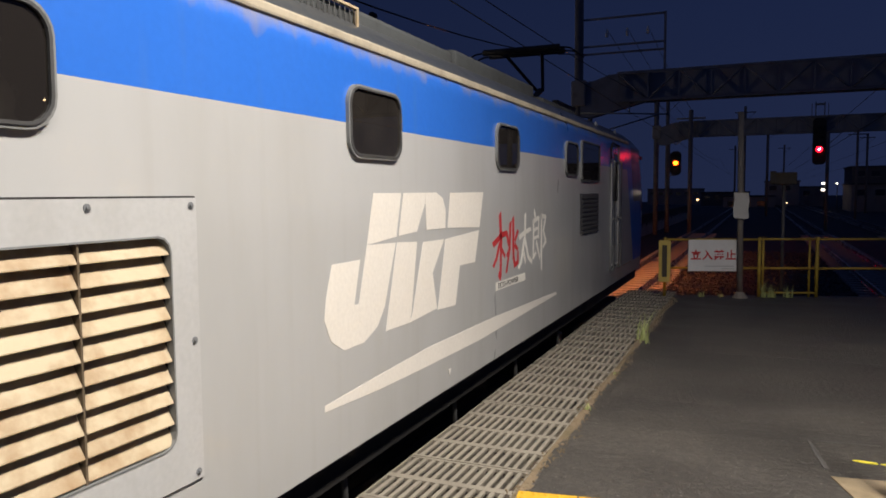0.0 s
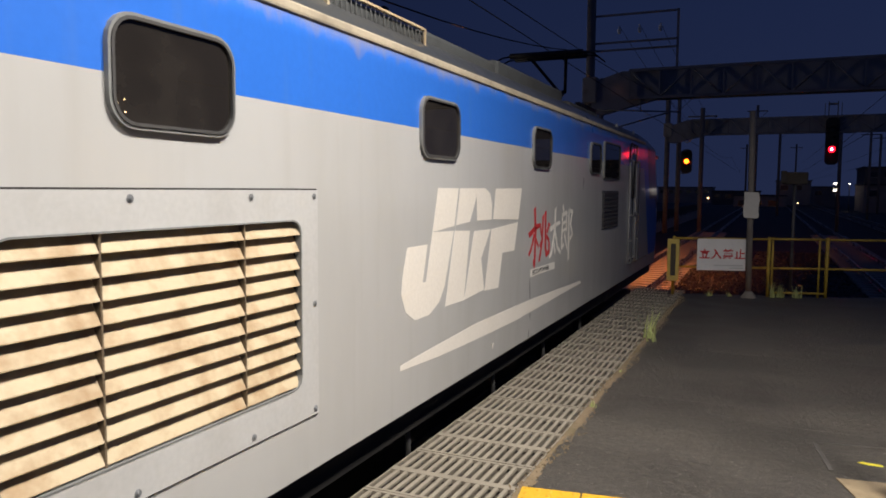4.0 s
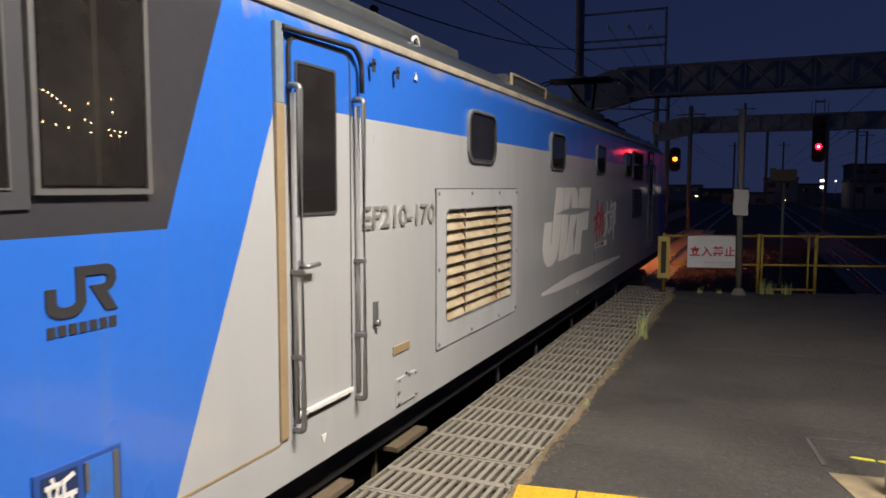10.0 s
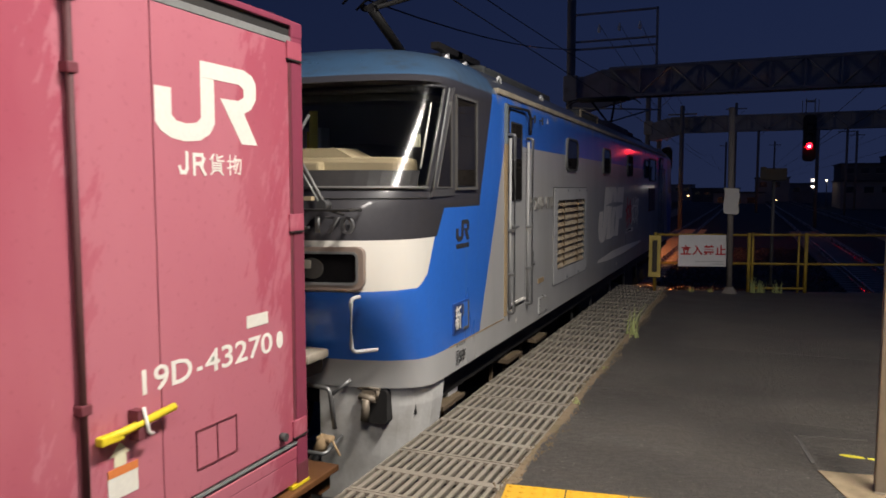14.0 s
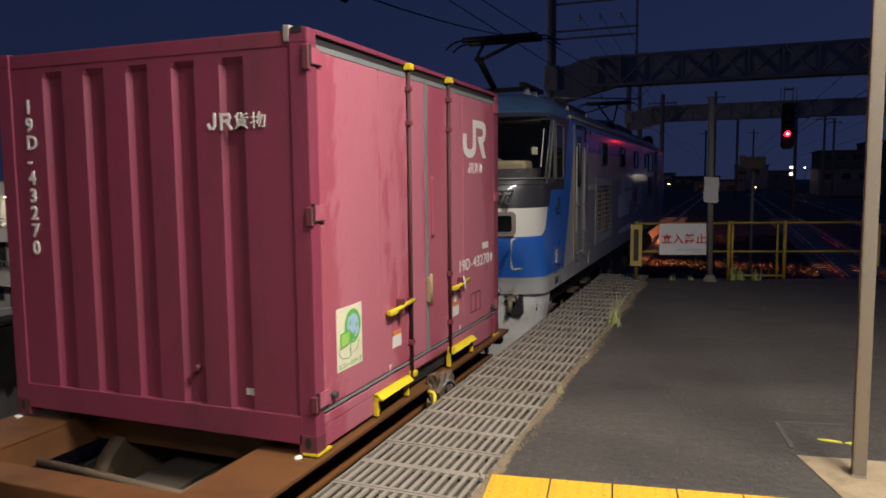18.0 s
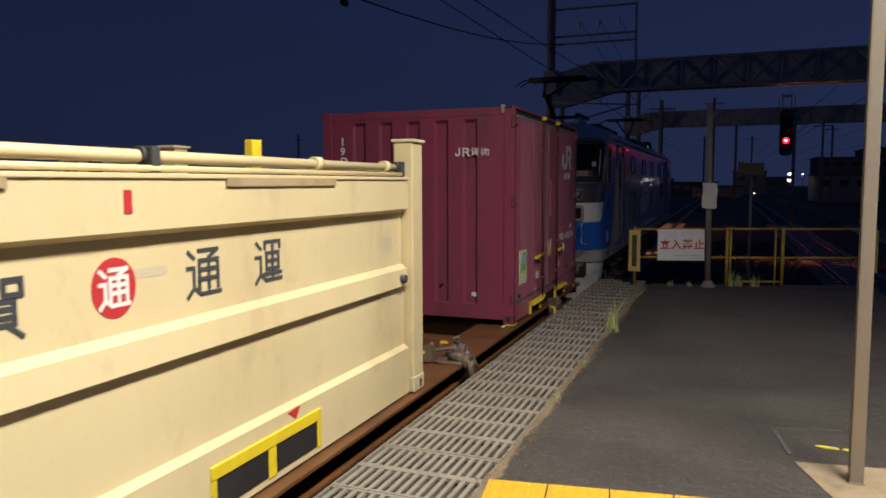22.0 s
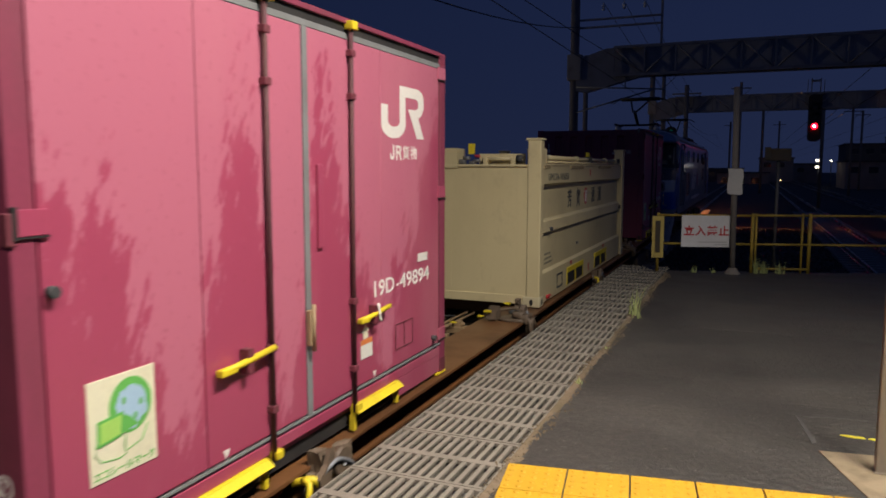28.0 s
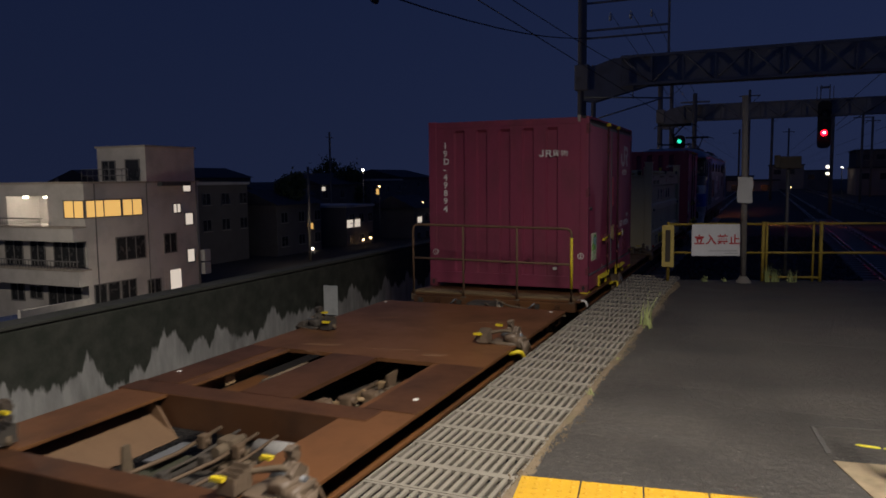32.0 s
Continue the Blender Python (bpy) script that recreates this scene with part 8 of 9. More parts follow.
gantry_a = portal(28.0, -6.32, 12.5, 4.9, 5.9, "dark steel overhead line gantry on concrete poles")
for z, x in ((8.0, -3.2), (7.0, -3.2), (6.72, -3.2)):
    part("cross_arm", slab(-6.3, x, 27.95, 28.05, z - 0.03, z + 0.03), girder_paint, gantry_a)
part("arm_upright", slab(-3.23, -3.15, 27.96, 28.04, 5.9, 8.05), girder_paint, gantry_a)
for x in (-5.28, -4.54, -3.80):
    part("insulator", loft([[(x + r * math.cos(k * math.pi / 5), 28 + r * math.sin(k * math.pi / 5), z) for k in range(10)] for r, z in ((0.03, 7.3), (0.07, 7.36), (0.04, 7.4), (0.07, 7.45), (0.03, 7.52), (0.02, 7.6))]), porcelain, gantry_a, "white porcelain insulator")
portal(52.0, -6.4, 14.0, 5.25, 6.2, "farther dark steel overhead line gantry")
for k, (x, y, h, rr) in enumerate(((-4.1, 51.0, 6.9, 0.14), (-6.0, 55.0, 8.6, 0.13), (-1.2, 75.0, 9.5, 0.12), (1.0, 95, 9.0, 0.15), (4.6, 60, 6.3, 0.12), (9.5, 88, 8.0, 0.12), (-3.2, 120, 8.5, 0.14), (3.8, 130, 9.0, 0.13), (13, 110, 9, 0.14), (-8.4, 40, 7.5, 0.13), (-9.5, 88, 9.0, 0.13))):
    p = thing("line_pole", (x, y, -1.36), "dark overhead line pole", "pole", "overhead line poles")
    part("shaft", rod((x, y, -1.36), (x, y, h), rr, 10), concrete_pole, p)
    part("arm", slab(x - 0.9, x + 0.9, y - 0.04, y + 0.04, h - 0.6, h - 0.5), girder_paint, p)
    part("stay", tube([(x, y, h - 1.4), (x + 0.9, y, h - 0.55)], 0.02, 4), girder_paint, p)

part("cantilever", merge(tube([(-6.2, 27.8, 4.55), (-3.0, 27.8, 4.35)], 0.03, 6), tube([(-6.2, 27.8, 3.6), (-3.4, 27.8, 4.35)], 0.03, 6), tube([(-4.4, 27.8, 4.4), (-4.4, 27.8, 4.95)], 0.02, 6)), galvanised, gantry_a, "hinged cantilever arm over the track")


def wire(name, pts, r, label):
    w = tagged(part(name, tube(pts, r, 5), wire_black, None, label), category="wire", group="overhead wires")
    return w


def sag(a, b, drop, n=24):
    a, b = Vector(a), Vector(b)
    return [a.lerp(b, k / n) - Vector((0, 0, drop * 4 * (k / n) * (1 - k / n))) for k in range(n + 1)]


wire("contact_wire", [(TX, -60, 3.86), (TX, 320, 3.86)], 0.008, "contact wire over the track")
for a, b in ((-22, 28), (28, 78), (78, 128)):
    wire("messenger_wire", sag((TX, a, 4.85), (TX, b, 4.85), 0.75), 0.008, "sagging messenger wire over the track")
wire("feeder_wire", sag((-6.05, -22, 6.75), (-6.05, 28, 6.75), 2.3), 0.016, "sagging feeder wire beside the track")
for x in (-5.28, -4.54, -3.8):
    wire("feeder_wire", sag((x, 28, 7.58), (x, 78, 7.3), 1.0), 0.010, "thin feeder wire on white insulators")
for x, z in ((3.58, 4.9), (3.58, 3.9), (8.0, 4.9), (8.0, 3.9)):
    wire("contact_wire", [(x, 12, z), (x, 200, z)], 0.011, "overhead wire of another track")
hang = thing("wire_spacer", (-6.05, 11.2, 4.35), "small round spacer on the feeder wire", "fitting")
part("ball", rod((-6.05, 11.15, 4.55), (-6.05, 11.25, 4.55), 0.06, 10), wire_black, hang)

# ---- signals ----
hood_black = worn("signal_black", (0.012, 0.012, 0.013), 0.6)
off_glass = worn("unlit_lens", (0.03, 0.03, 0.03), 0.2)
sig = thing("colour_light_signal", (-5.4, 54.8, -1.36), "railway colour-light signal on a slim post, amber then green", "railway signal")
part("post", rod((-5.9, 55.0, -1.36), (-5.9, 55.0, 6.4), 0.10, 10), concrete_pole, sig)
for zb in (4.25, 2.72):
    part("bracket", slab(-5.9, -5.4, 54.9, 55.0, zb, zb + 0.065), galvanised, sig)
part("backboard", plate(rounded(-5.78, -5.02, 2.75, 4.45, 0.3), "y", 54.85, 54.9), hood_black, sig)
for z, m_, nm in ((3.61, glow("amber_glow", (1.0, 0.085, 0.004), 22.0), "amber"), (4.03, glow("green_glow", (0.002, 0.055, 0.034), 22.0), "green"), (3.19, off_glass, "unlit")):
    part("lens", rod((-5.4, 54.84, z), (-5.4, 54.80, z), 0.15, 18), m_, sig, nm + " signal lens")
# Added vane: both lenses glow all the time, this hides one.
shutter = part("shutter", plate(rounded(-5.60, -5.20, 3.42, 3.80, 0.17), "y", 54.74, 54.77), hood_black, sig, "black vane added to hide the glowing lens out of use")
for z in (3.19, 3.61, 4.03):
    part("hood", loft([[(-5.4 + r * math.cos(t), y, z + r * math.sin(t)) for t in [math.pi * k / 8 for k in range(9)]] + [] for r, y in ((0.19, 54.85), (0.185, 54.45))], closed=False), hood_black, sig)
part("diamond_board", ring([(-5.4, 5.38), (-5.05, 5.12), (-5.4, 4.86), (-5.75, 5.12)], [(-5.4, 5.31), (-5.15, 5.12), (-5.4, 4.93), (-5.65, 5.12)], "y", 54.8, 54.83), worn("diamond_white", (0.6, 0.55, 0.45), 0.5), sig)
part("pointer", tube([(-5.15, 54.8, 5.95), (-4.3, 54.8, 5.2)], 0.025, 5), galvanised, sig)

red = thing("colour_light_signal", (3.48, 51.6, 3.2), "railway signal showing red, hung from the gantry", "railway signal")
part("backboard", plate(rounded(3.1, 3.86, 3.2, 6.1, 0.25), "y", 51.65, 51.70), hood_black, red)
part("hanger", slabs((3.2, 3.26, 51.66, 51.74, 6.0, 7.1), (3.7, 3.76, 51.66, 51.74, 6.0, 7.1), (3.2, 3.76, 51.66, 52.0, 6.9, 7.0)), galvanised, red)
for z, m_, nm in ((4.15, glow("red_glow", (1.0, 0.0018, 0.006), 45.0), "red"), (4.75, off_glass, "unlit"), (5.35, off_glass, "unlit")):
    part("lens", rod((3.48, 51.66, z), (3.48, 51.61, z), 0.17, 18), m_, red, nm + " signal lens")
    if nm == "red":
        part("lens_core", rod((3.48, 51.61, z), (3.48, 51.60, z), 0.06, 14), glow("red_core", (1.0, 0.25, 0.3), 60.0), red)
    part("hood", loft([[(3.48 + r * math.cos(t), y, z + r * math.sin(t)) for t in [math.pi * k / 8 for k in range(9)]] for r, y in ((0.21, 51.66), (0.205, 51.3))], closed=False), hood_black, red)
part("cage", slabs((3.0, 3.96, 51.7, 52.3, 6.1, 6.16), (3.0, 3.04, 51.7, 51.74, 6.1, 7.0), (3.92, 3.96, 51.7, 51.74, 6.1, 7.0)), girder_paint, red)
# ---- the town beyond the wall ----
plaster = worn("plaster_grey", (0.5, 0.485, 0.46), 0.85, dirt=(0.2, 0.19, 0.18), much=0.5, big=0.5, grain=12)
plaster_dark = worn("plaster_dark", (0.13, 0.122, 0.115), 0.85, dirt=(0.08, 0.072, 0.066), much=0.5, big=0.4)
roof_tile = worn("roof_tile", (0.06, 0.06, 0.065), 0.8, much=0.4, big=1)
warm_pane = glow("lit_warm_pane", (1.0, 0.58, 0.17), 0.85)
white_pane = glow("lit_white_pane", (1.0, 0.86, 0.72), 0.7)
bulb = glow("bulb_glow", (1.0, 0.85, 0.68), 20.0)
yard_bulb = glow("yard_bulb_glow", (1.0, 0.88, 0.74), 5.0)
warm_bulb = glow("warm_bulb_glow", (1.0, 0.62, 0.3), 8.0)
town_glass = worn("town_glass", (0.03, 0.032, 0.035), 0.15, much=0.1)
frame_grey = worn("frame_grey", (0.16, 0.16, 0.16), 0.5)
GZ = -7.0


def pane(parent, x, y0, y1, z0, z1, lit=None, mullions=1, ledge=True):
    """A window in a wall that faces the track."""
    w = part("window", slab(x - 0.12, x + 0.02, y0, y1, z0, z1), lit or town_glass, parent)
    part("frame", ring([(y0 - 0.06, z0 - 0.06), (y1 + 0.06, z0 - 0.06), (y1 + 0.06, z1 + 0.06), (y0 - 0.06, z1 + 0.06)], [(y0, z0), (y1, z0), (y1, z1), (y0, z1)], "x", x - 0.1, x + 0.06), frame_grey, w)
    for k in range(mullions):
        ym = y0 + (y1 - y0) * (k + 1) / (mullions + 1)
        part("mullion", slab(x, x + 0.05, ym - 0.03, ym + 0.03, z0, z1), frame_grey, w)
    if ledge:
        part("sill", slab(x, x + 0.14, y0 - 0.1, y1 + 0.1, z0 - 0.12, z0 - 0.06), concrete, w)
    return w


def pane_south(parent, y, x0, x1, z0, z1, lit=None, mullions=1):
    """A window in a wall that faces back along the track."""
    w = part("window", slab(x0, x1, y - 0.02, y + 0.12, z0, z1), lit or town_glass, parent)
    part("frame", ring([(x0 - 0.06, z0 - 0.06), (x1 + 0.06, z0 - 0.06), (x1 + 0.06, z1 + 0.06), (x0 - 0.06, z1 + 0.06)], [(x0, z0), (x1, z0), (x1, z1), (x0, z1)], "y", y - 0.06, y + 0.1), frame_grey, w)
    for k in range(mullions):
        xm = x0 + (x1 - x0) * (k + 1) / (mullions + 1)
        part("mullion", slab(xm - 0.03, xm + 0.03, y - 0.05, y, z0, z1), frame_grey, w)
    return w


flats = thing("apartment_building", (-41, 35, GZ), "grey three-storey apartment building with lit windows", "building")
FX, FY = -36.0, 30.9
# the south front has an open balcony hall on the top floor
for bx in ((-50, FX, FY + 2.2, 40.3, GZ, 1.5), (-50, FX, FY, FY + 2.2, GZ, -0.98), (-39.06, FX, FY, FY + 2.2, -0.98, 1.5), (-50, -42.6, FY, FY + 2.2, -0.98, 1.5), (-42.6, -39.06, FY, FY + 2.2, 0.78, 1.5)):
    part("wall", slab(*bx), plaster, flats, "grey rendered wall")
part("roof", slab(-50.1, FX + 0.1, FY - 0.1, 40.4, 1.5, 1.62), concrete, flats)
part("penthouse", slab(-40.4, FX - 0.2, 35.89, 40.3, 1.6, 3.82), plaster, flats)
part("penthouse_roof", slab(-40.5, FX - 0.1, 35.8, 40.4, 3.8, 3.92), concrete, flats)
pane_south(flats, 35.89, -39.93, -38.83, 1.7, 2.93, None, 1)
pane_south(flats, 35.89, -37.87, -36.75, 1.67, 2.99, None, 0)
part("roof_rail", merge(*[tube([(-40.4, 34.6, z), (-36.4, 34.6, z)], 0.025, 5) for z in (2.0, 2.4)], *[rod((-40.4 + 0.5 * k, 34.6, 1.6), (-40.4 + 0.5 * k, 34.6, 2.4), 0.02, 5) for k in range(9)]), frame_grey, flats)
part("dark_awning", slab(FX - 0.1, FX + 0.4, 36.6, 39.2, 1.3, 1.55), roof_tile, flats)
pane_south(flats, FY, -37.62, FX - 0.06, -0.47, 0.49, warm_pane, 1)
for y0, y1, z0, z1, lit, mu in ((30.98, 33.5, -0.46, 0.5, warm_pane, 1), (33.66, 35.17, -0.46, 0.5, warm_pane, 1), (38.87, 39.58, 1.36 - 0.45, 2.02 - 0.45, white_pane, 0), (37.91, 38.55, -0.49, 0.07, white_pane, 1), (38.97, 39.69, -1.36, -0.59, white_pane, 0), (39.04, 39.7, -3.92, -3.07, white_pane, 0), (33.05, 35.29, -3.19, -1.82, None, 2), (36.98, 38.03, -3.09, -1.87, None, 1), (35.43, 35.9, -6.11, -4.74, None, 0), (36.0, 36.46, -6.11, -4.74, None, 0), (31.3, 32.1, -6.3, -4.5, None, 0), (32.3, 33.1, -6.3, -4.5, None, 0), (33.3, 34.4, -6.3, -4.5, None, 1)):
    pane(flats, FX, y0, y1, z0, z1, lit, mu, ledge=False)
part("entrance", slab(FX - 0.1, FX + 0.03, 37.4, 38.36, -6.6, -4.3), white_pane, flats, "brightly lit entrance")
part("entrance_side", slab(FX - 0.1, FX + 0.03, 36.85, 37.3, -6.6, -4.3), worn("entrance_panel", (0.5, 0.48, 0.45), 0.7), flats)
for z0, z1, xr, name in ((-1.83, -0.98, FX + 0.02, "upper"), (-4.41, -3.45, FX + 0.3, "lower")):
    b = part("balcony", slab(-50, xr, FY - 0.9, FY - 0.002, z0, z1), plaster, flats, name + " balcony parapet")
    part("slab_edge", slab(-50, xr + 0.04, FY - 0.95, FY - 0.002, z1 - 0.08, z1 + 0.012), concrete, b)
    for k in range(30):
        xx = -43.6 + (xr + 43.4 if z0 < -3 else 4.9) * k / 29
        part("baluster", slab(xx - 0.015, xx + 0.015, FY - 0.84, FY - 0.81, z1, z1 + 0.47), frame_grey, b)
    part("top_rail", slab(-50, xr - 0.05 if z0 < -3 else -38.5, FY - 0.86, FY - 0.79, z1 + 0.45, z1 + 0.51), frame_grey, b)
for x0, x1, z0, z1, mu in ((-42.9, -41.4, -3.4, -1.95, 1), (-40.64, -39.48, -3.4, -1.95, 1), (-38.64, -36.2, -3.4, -1.95, 3), (-42.6, -41.5, -5.6, -4.6, 1), (-40.9, -39.9, -5.4, -4.7, 1), (-39.3, -36.6, -6.3, -4.6, 3)):
    pane_south(flats, FY, x0, x1, z0, z1, None, mu)
pane_south(flats, FY + 2.2, -40.5, -39.9, -0.5, 0.45, None, 0)
for x in (-41.42, -39.6):
    part("ceiling_lamp", slab(x - 0.12, x + 0.12, FY + 0.3, FY + 0.5, 0.66, 0.76), bulb, flats, "lit balcony ceiling lamp")
for y in (31.6, 35.6):
    part("eave_pipe", tube([(FX + 0.06, y, 1.5), (FX + 0.06, y, GZ)], 0.035, 6), frame_grey, flats)
part("yard_wall", slab(-33.5, -33.3, 24.5, 28.6, -6.2, -4.7), worn("yard_pale", (0.5, 0.49, 0.46), 0.8), flats, "pale yard wall")
part("air_unit", slabs((FX, FX + 0.4, 40.3, 40.9, -4.0, -3.2), (FX, FX + 0.4, 40.3, 40.9, -4.9, -4.1), bevel=0.02), pale_grey, flats)
part("drain_pipe", tube([(FX + 0.06, 40.1, 1.5), (FX + 0.06, 40.1, GZ)], 0.05, 6), frame_grey, flats)
car = thing("parked_van", (-34, 23.5, GZ), "dark parked van behind the wall", "vehicle")
part("van_body", loft([[(-35.2 + x, 21.5 + y, z) for x, y in ((0, 0.1), (0.15, 0), (1.7, 0), (1.85, 0.1), (1.85, 4.0), (1.7, 4.2), (0.15, 4.2), (0, 4.0))] for z in (-6.6, -5.9)] + [[(-35.1 + x, 22.1 + y, -5.15) for x, y in ((0, 0.1), (0.15, 0), (1.5, 0), (1.65, 0.1), (1.65, 3.2), (1.5, 3.4), (0.15, 3.4), (0, 3.2))]]), navy, car)
for yy in (22.3, 24.9):
    for xx in (-35.2, -33.5):
        part("wheel", rod((xx, yy, -6.68), (xx + 0.2, yy, -6.68), 0.32, 16), rubber, car)
part("van_window", slab(-33.42, -33.36, 22.6, 25.2, -5.8, -5.3), town_glass, car)

# Unseen lamps added to light the facades; the last carries the balcony lamps' light.
for xl, yl, zl, watts in ((-34.5, 19.0, 3.2, 2300), (-30.5, 31.0, -4.6, 330), (-42.0, 62.0, -3.5, 170), (-40.6, FY + 0.9, 0.55, 110)):
    data = bpy.data.lights.new("added_town_light", "POINT")
    data.energy, data.color, data.shadow_soft_size = watts, (1.0, 0.86, 0.7), 0.3
    ob = new("added_town_light", data)
    ob.location = (xl, yl, zl)

# smaller houses: wall, pitched roof, a few windows
houses = (
    (-52, 58.0, 8, 7, 1.2, 0), (-50, 68.5, 9, 8, -1.2, 1), (-58, 78, 10, 9, -0.4, 2), (-49, 82, 7, 8, -2.0, 3),
    (-60, 93, 12, 9, 0.9, 4), (-46, 96, 8, 7, -2.6, 5), (-62, 112, 12, 12, 1.4, 6), (-44, 118, 9, 8, -2.0, 7), (-70, 140, 16, 14, 2.0, 8), (-38, 150, 12, 10, -1.0, 9), (-85, 95, 14, 12, 2.2, 10), (-78, 70, 12, 10, 1.5, 11),
)
lit_at = {3: ((0.1, 1.5, -4.6, -3.6, white_pane), (2.0, 3.4, -4.6, -3.6, white_pane)), 1: ((6.2, 7.2, -4.3, -3.6, warm_pane),), 5: ((1.0, 2.4, -4.8, -3.9, white_pane),), 4: ((0.5, 1.4, 0.0, 0.6, white_pane),), 6: ((2.0, 3.0, -1.0, 0.0, warm_pane),), 7: ((1.0, 2.0, -4.2, -3.4, white_pane),)}
for x, y, ly, lx, top, k in houses:
    h = thing("town_house", (x - lx / 2, y + ly / 2, GZ), "dark town house with a few windows", "house", "houses beyond the wall")
    part("wall", slab(x - lx, x, y, y + ly, GZ, top), plaster_dark, h)
    if k % 3 == 0:
        part("roof", slab(x - lx - 0.2, x + 0.2, y - 0.2, y + ly + 0.2, top, top + 0.3), plaster, h)
    else:
        part("roof", loft([[(x - lx - 0.5, yy, top), (x + 0.5, yy, top), (x - lx / 2, yy, top + 1.8)] for yy in (y - 0.4, y + ly + 0.4)]), roof_tile, h)
    for r in range(2):
        for c in range(3):
            yy = y + 0.8 + c * (ly - 2.2) / 2
            pane(h, x, yy, yy + 1.2, top - 2.0 - 2.7 * r, top - 0.9 - 2.7 * r, None, 1)
    for y0, y1, z0, z1, m_ in lit_at.get(k, ()):
        part("lit_window", slab(x - 0.05, x + 0.07, y + y0, y + y1, z0, z1), m_, h, "lit window")
for x, y, z, b in ((-50, 99.7, -5.0, bulb), (-50, 75.5, -7.9 + 1.2, bulb), (-50, 88.3, 2.9, bulb), (-50, 92.9, 0.6, warm_bulb), (-48, 84.5, -6.3, warm_bulb), (-48, 86.5, -6.2, warm_bulb), (-44, 104, -3.0, bulb), (-47, 101, -2.0, warm_bulb)):
    lp = thing("street_lamp", (x, y, GZ), "lit street lamp among the houses", "street lamp", "street lamps")
    part("mast", rod((x, y, GZ), (x, y, z), 0.06, 6), frame_grey, lp)
    part("lamp", loft([[(x + r * math.cos(k * math.pi / 4), y + r * math.sin(k * math.pi / 4), z + d) for k in range(8)] for r, d in ((0.08, -0.12), (0.17, 0.0), (0.1, 0.12))]), b, lp, "glowing lamp head")
for x, y, z in ((-44, 66, 0.0), (-55, 88, 5.2), (-47, 110, 3.5), (-58, 47, -1.0)):
    p = thing("utility_pole", (x, y, GZ), "thin utility pole with a cross arm", "pole", "utility poles in the town")
    part("shaft", rod((x, y, GZ), (x, y, z + 3), 0.14, 8), concrete_pole, p)
    part("arm", slab(x - 0.06, x + 0.06, y - 0.9, y + 0.9, z + 2.2, z + 2.3), frame_grey, p)


def tree(x, y, base, height, spread, seed):
    """A tapered trunk, limbs, and a ragged crown of small leaf clumps."""
    rnd = random.Random(seed)
    t = thing("tree", (x, y, base), "dark leafy tree against the evening sky", "tree", "trees in the town")
    limbs = [tube([(x, y, base), (x + 0.1, y, base + height * 0.35), (x, y + 0.1, base + height * 0.6)], 0.16, 6)]
    tips = []
    for k in range(9):
        a = k * 2.4
        e = Vector((x + spread * 0.6 * math.cos(a), y + spread * 0.6 * math.sin(a), base + height * rnd.uniform(0.5, 0.95)))
        limbs.append(tube([(x, y, base + height * rnd.uniform(0.3, 0.55)), e], 0.05, 5))
        tips.append(e)
    part("trunk", merge(*limbs), wagon_dark, t)
    bm = bmesh.new()
    for k in range(2600):
        c = rnd.choice(tips) + Vector((rnd.gauss(0, spread * 0.2), rnd.gauss(0, spread * 0.2), rnd.gauss(0, height * 0.055)))
        m = Matrix.Translation(c) @ Euler((rnd.uniform(0, 6), rnd.uniform(0, 6), rnd.uniform(0, 6))).to_matrix().to_4x4()
        s = rnd.uniform(0.16, 0.34)
        bm.faces.new([bm.verts.new(m @ Vector(q)) for q in ((-s, 0, 0), (0, -s * 0.5, 0.04), (s, 0, 0), (0, s * 0.5, -0.04))])
    part("crown", bm, worn("leaf_dark", (0.05, 0.07, 0.03), 0.7), t)
    return t


tree(-62, 104, GZ, 11, 3.2, 1)
tree(-52, 74, GZ, 9.0, 1.8, 2)
tree(-75, 118, GZ, 12, 3.5, 3)

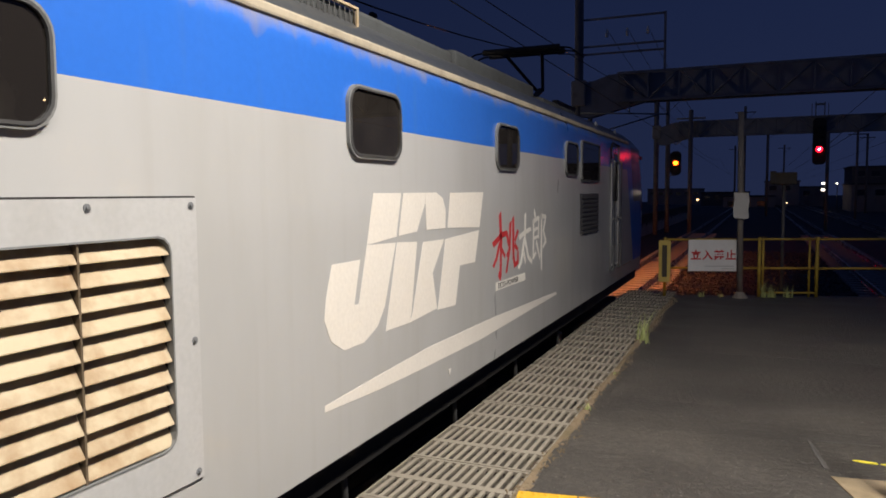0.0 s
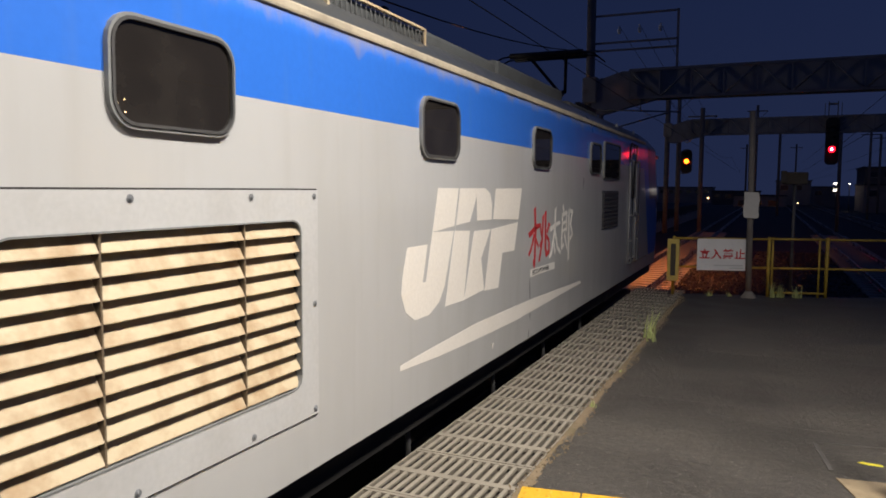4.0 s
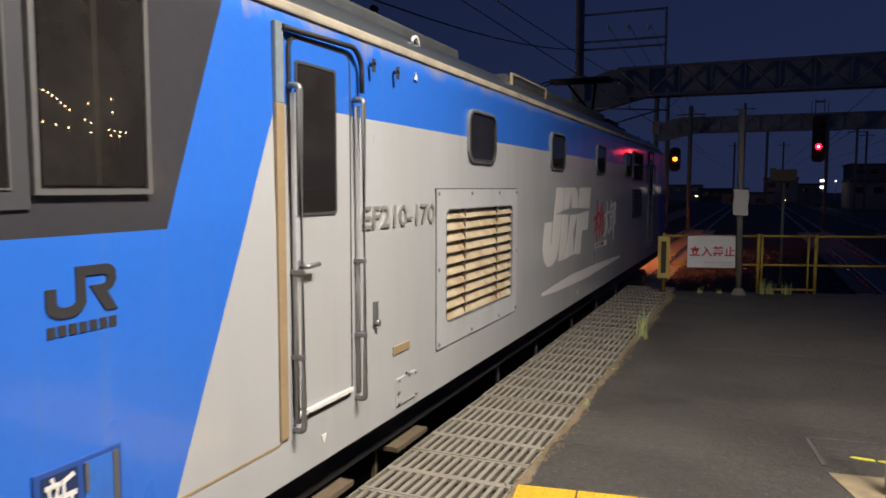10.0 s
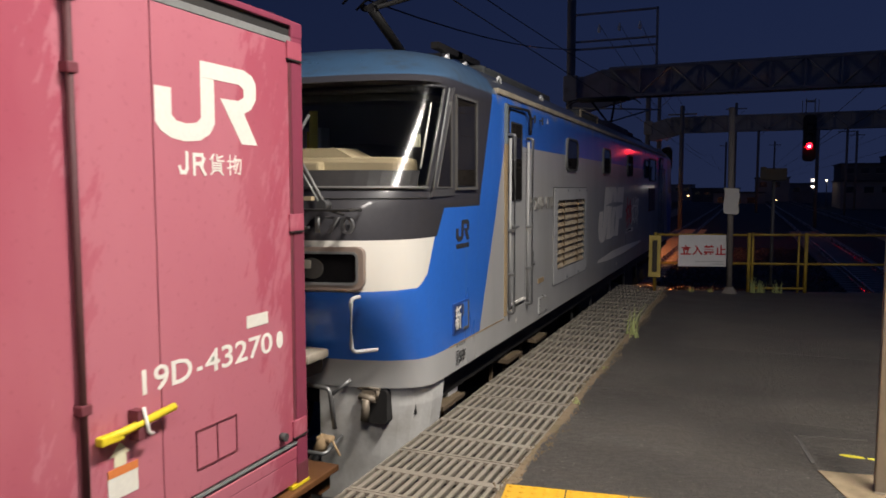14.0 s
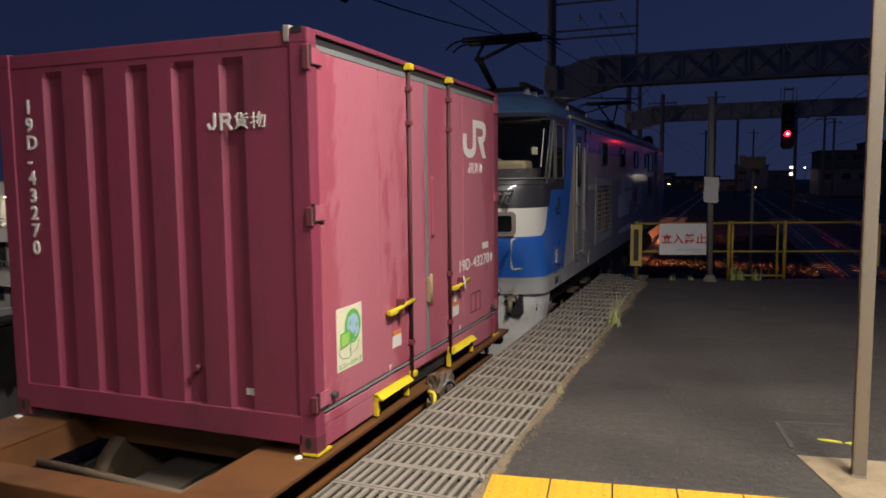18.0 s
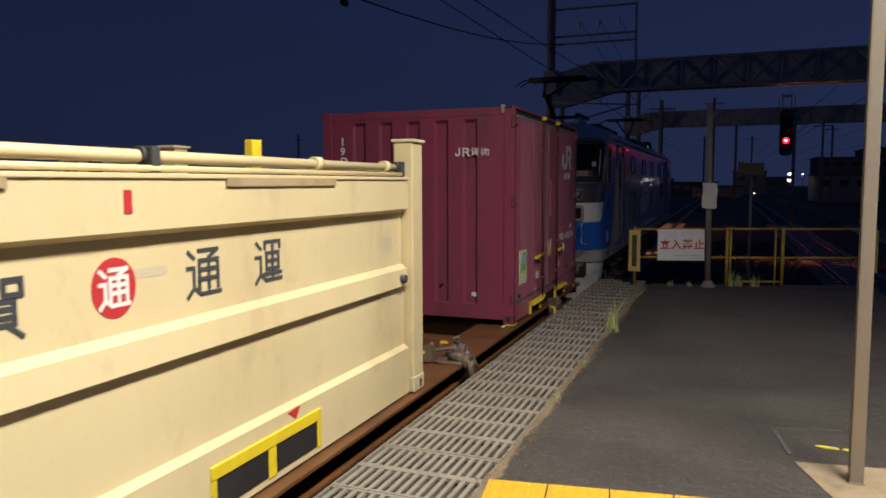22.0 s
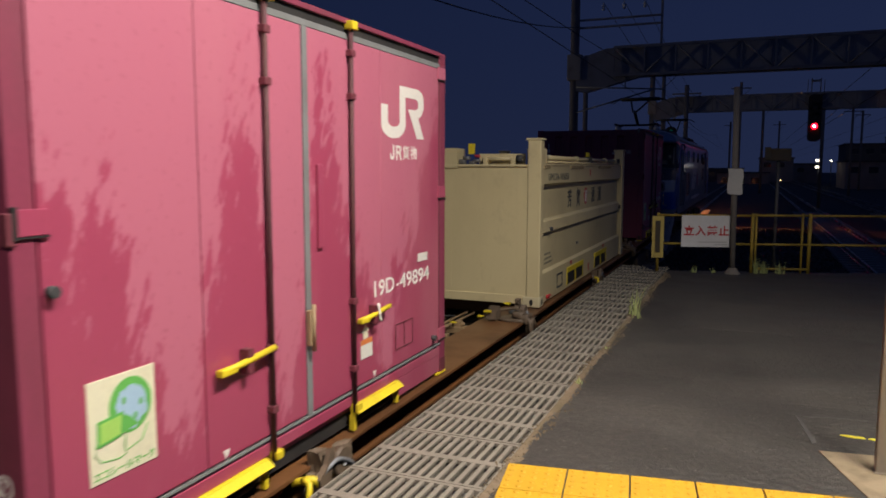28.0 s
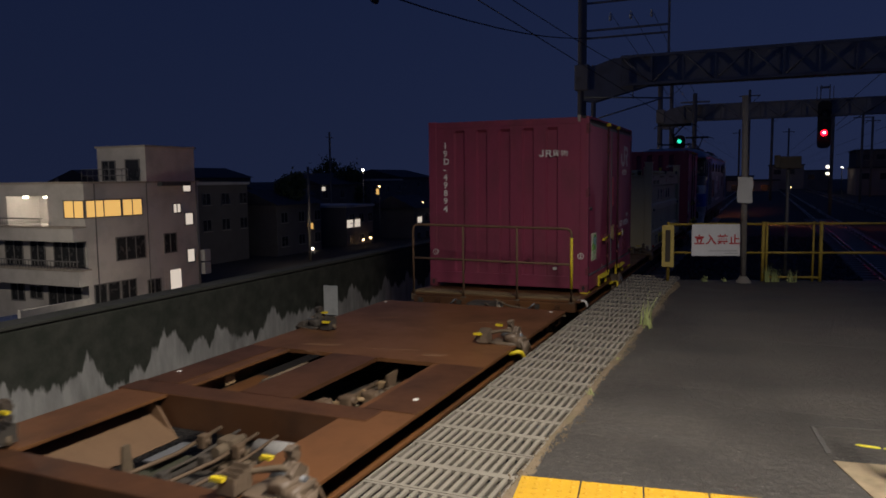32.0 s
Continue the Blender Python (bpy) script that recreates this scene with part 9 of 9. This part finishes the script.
# low dark buildings beyond the tracks
far_wall = worn("far_wall", (0.36, 0.31, 0.26), 0.85, much=0.4, big=0.2)
for k, (x0, x1, y, d, top) in enumerate(((14.5, 24, 140, 14, 2.6), (17, 30, 165, 14, 6.2), (1.5, 8, 170, 12, 3.6), (-14, -2, 210, 14, 1.4), (9, 14, 190, 10, 2.5), (24, 44, 120, 14, 4.5), (-32, -16, 240, 16, 2.5), (30, 60, 190, 20, 9.0), (-6, 3, 150, 8, 0.6))):
    b = thing("far_building", ((x0 + x1) / 2, y + d / 2, -2.2), "dim flat-roofed building beyond the tracks", "building", "buildings beyond the tracks")
    part("wall", slab(x0, x1, y, y + d, -2.2, top), far_wall if k % 2 == 0 else plaster_dark, b)
    part("roof", slab(x0 - 0.2, x1 + 0.2, y - 0.2, y + d + 0.2, top, top + 0.25), roof_tile, b)
    n_ = int((x1 - x0) / 2.6)
    for i in range(n_):
        w = part("window", slab(x0 + 0.8 + 2.6 * i, x0 + 2.2 + 2.6 * i, y - 0.04, y + 0.05, top - 1.8, top - 0.8), town_glass, b)
        part("sill", slab(x0 + 0.7 + 2.6 * i, x0 + 2.3 + 2.6 * i, y - 0.12, y, top - 1.9, top - 1.8), concrete, w)
for x, y, z, b, r in ((11.1, 150, 3.0, yard_bulb, 0.42), (11.1, 150, 1.8, yard_bulb, 0.42), (13.2, 150, 2.95, bulb, 0.12), (-10.6, 150, 0.1, warm_bulb, 0.2), (5.0, 150, -0.6, warm_bulb, 0.12), (-13.5, 170, 0.6, bulb, 0.15)):
    lp = thing("yard_lamp", (x, y, -2.2), "lit yard lamp beyond the tracks", "lamp", "yard lamps")
    part("mast", rod((x, y, -2.2), (x, y, z), 0.08, 6), frame_grey, lp)
    part("lamp", slab(x - r, x + r, y - 0.1, y + 0.1, z - r * 0.45, z + r * 0.45, 0.03), b, lp, "glowing lamp face")


# distant town lights, seen only mirrored in the locomotive's windows; the masts are added
far_sodium = glow("far_sodium", (1.0, 0.66, 0.34), 90.0)
strings = [(143 + 11 * k, 205 + 18 * (1 - (1 - k / 7) ** 2)) for k in range(8)]
strings += [(75 + 7 * k, 160 + 30 * (k / 6) ** 1.3) for k in range(7)]
strings += [(150 + 14.5 * k, 174 - 14 * (k / 3) ** 2) for k in range(4)]
strings += [(72 + 21 * k, 216 + 3.5 * k) for k in range(3)] + [(153, 228), (190, 231), (207, 231), (195, 185)]
for a, b in strings:
    y, z = 98.9 + (a - 72) * 0.134, 13 + (224 - b) * 0.105
    lp = thing("added_light_mast", (120, y, -2.2), "distant town light on an added mast across the tracks", "lamp", "lamp masts across the tracks")
    part("mast", rod((120, y, -2.2), (120, y, z), 0.07, 6), frame_grey, lp)
    part("lamp", slab(119.7, 119.9, y - 0.13, y + 0.13, z - 0.13, z + 0.13, 0.04), far_sodium, lp, "glowing lamp face")


def motions():
    """The train rolls away along its track."""
    for rolling in train:
        x, y, z = rolling.location
        walk(rolling, [(t, pose(x, y + s, z)) for t, s in ROLLED])
    sx, sy_, sz = shutter.location
    walk(shutter, [(t, pose(sx, sy_, sz + (0.42 if t < 19.75 else 0.0))) for t in (0.0, 19.0, 19.5, 19.7, 19.8, 20.5, 32.0)])


motions()
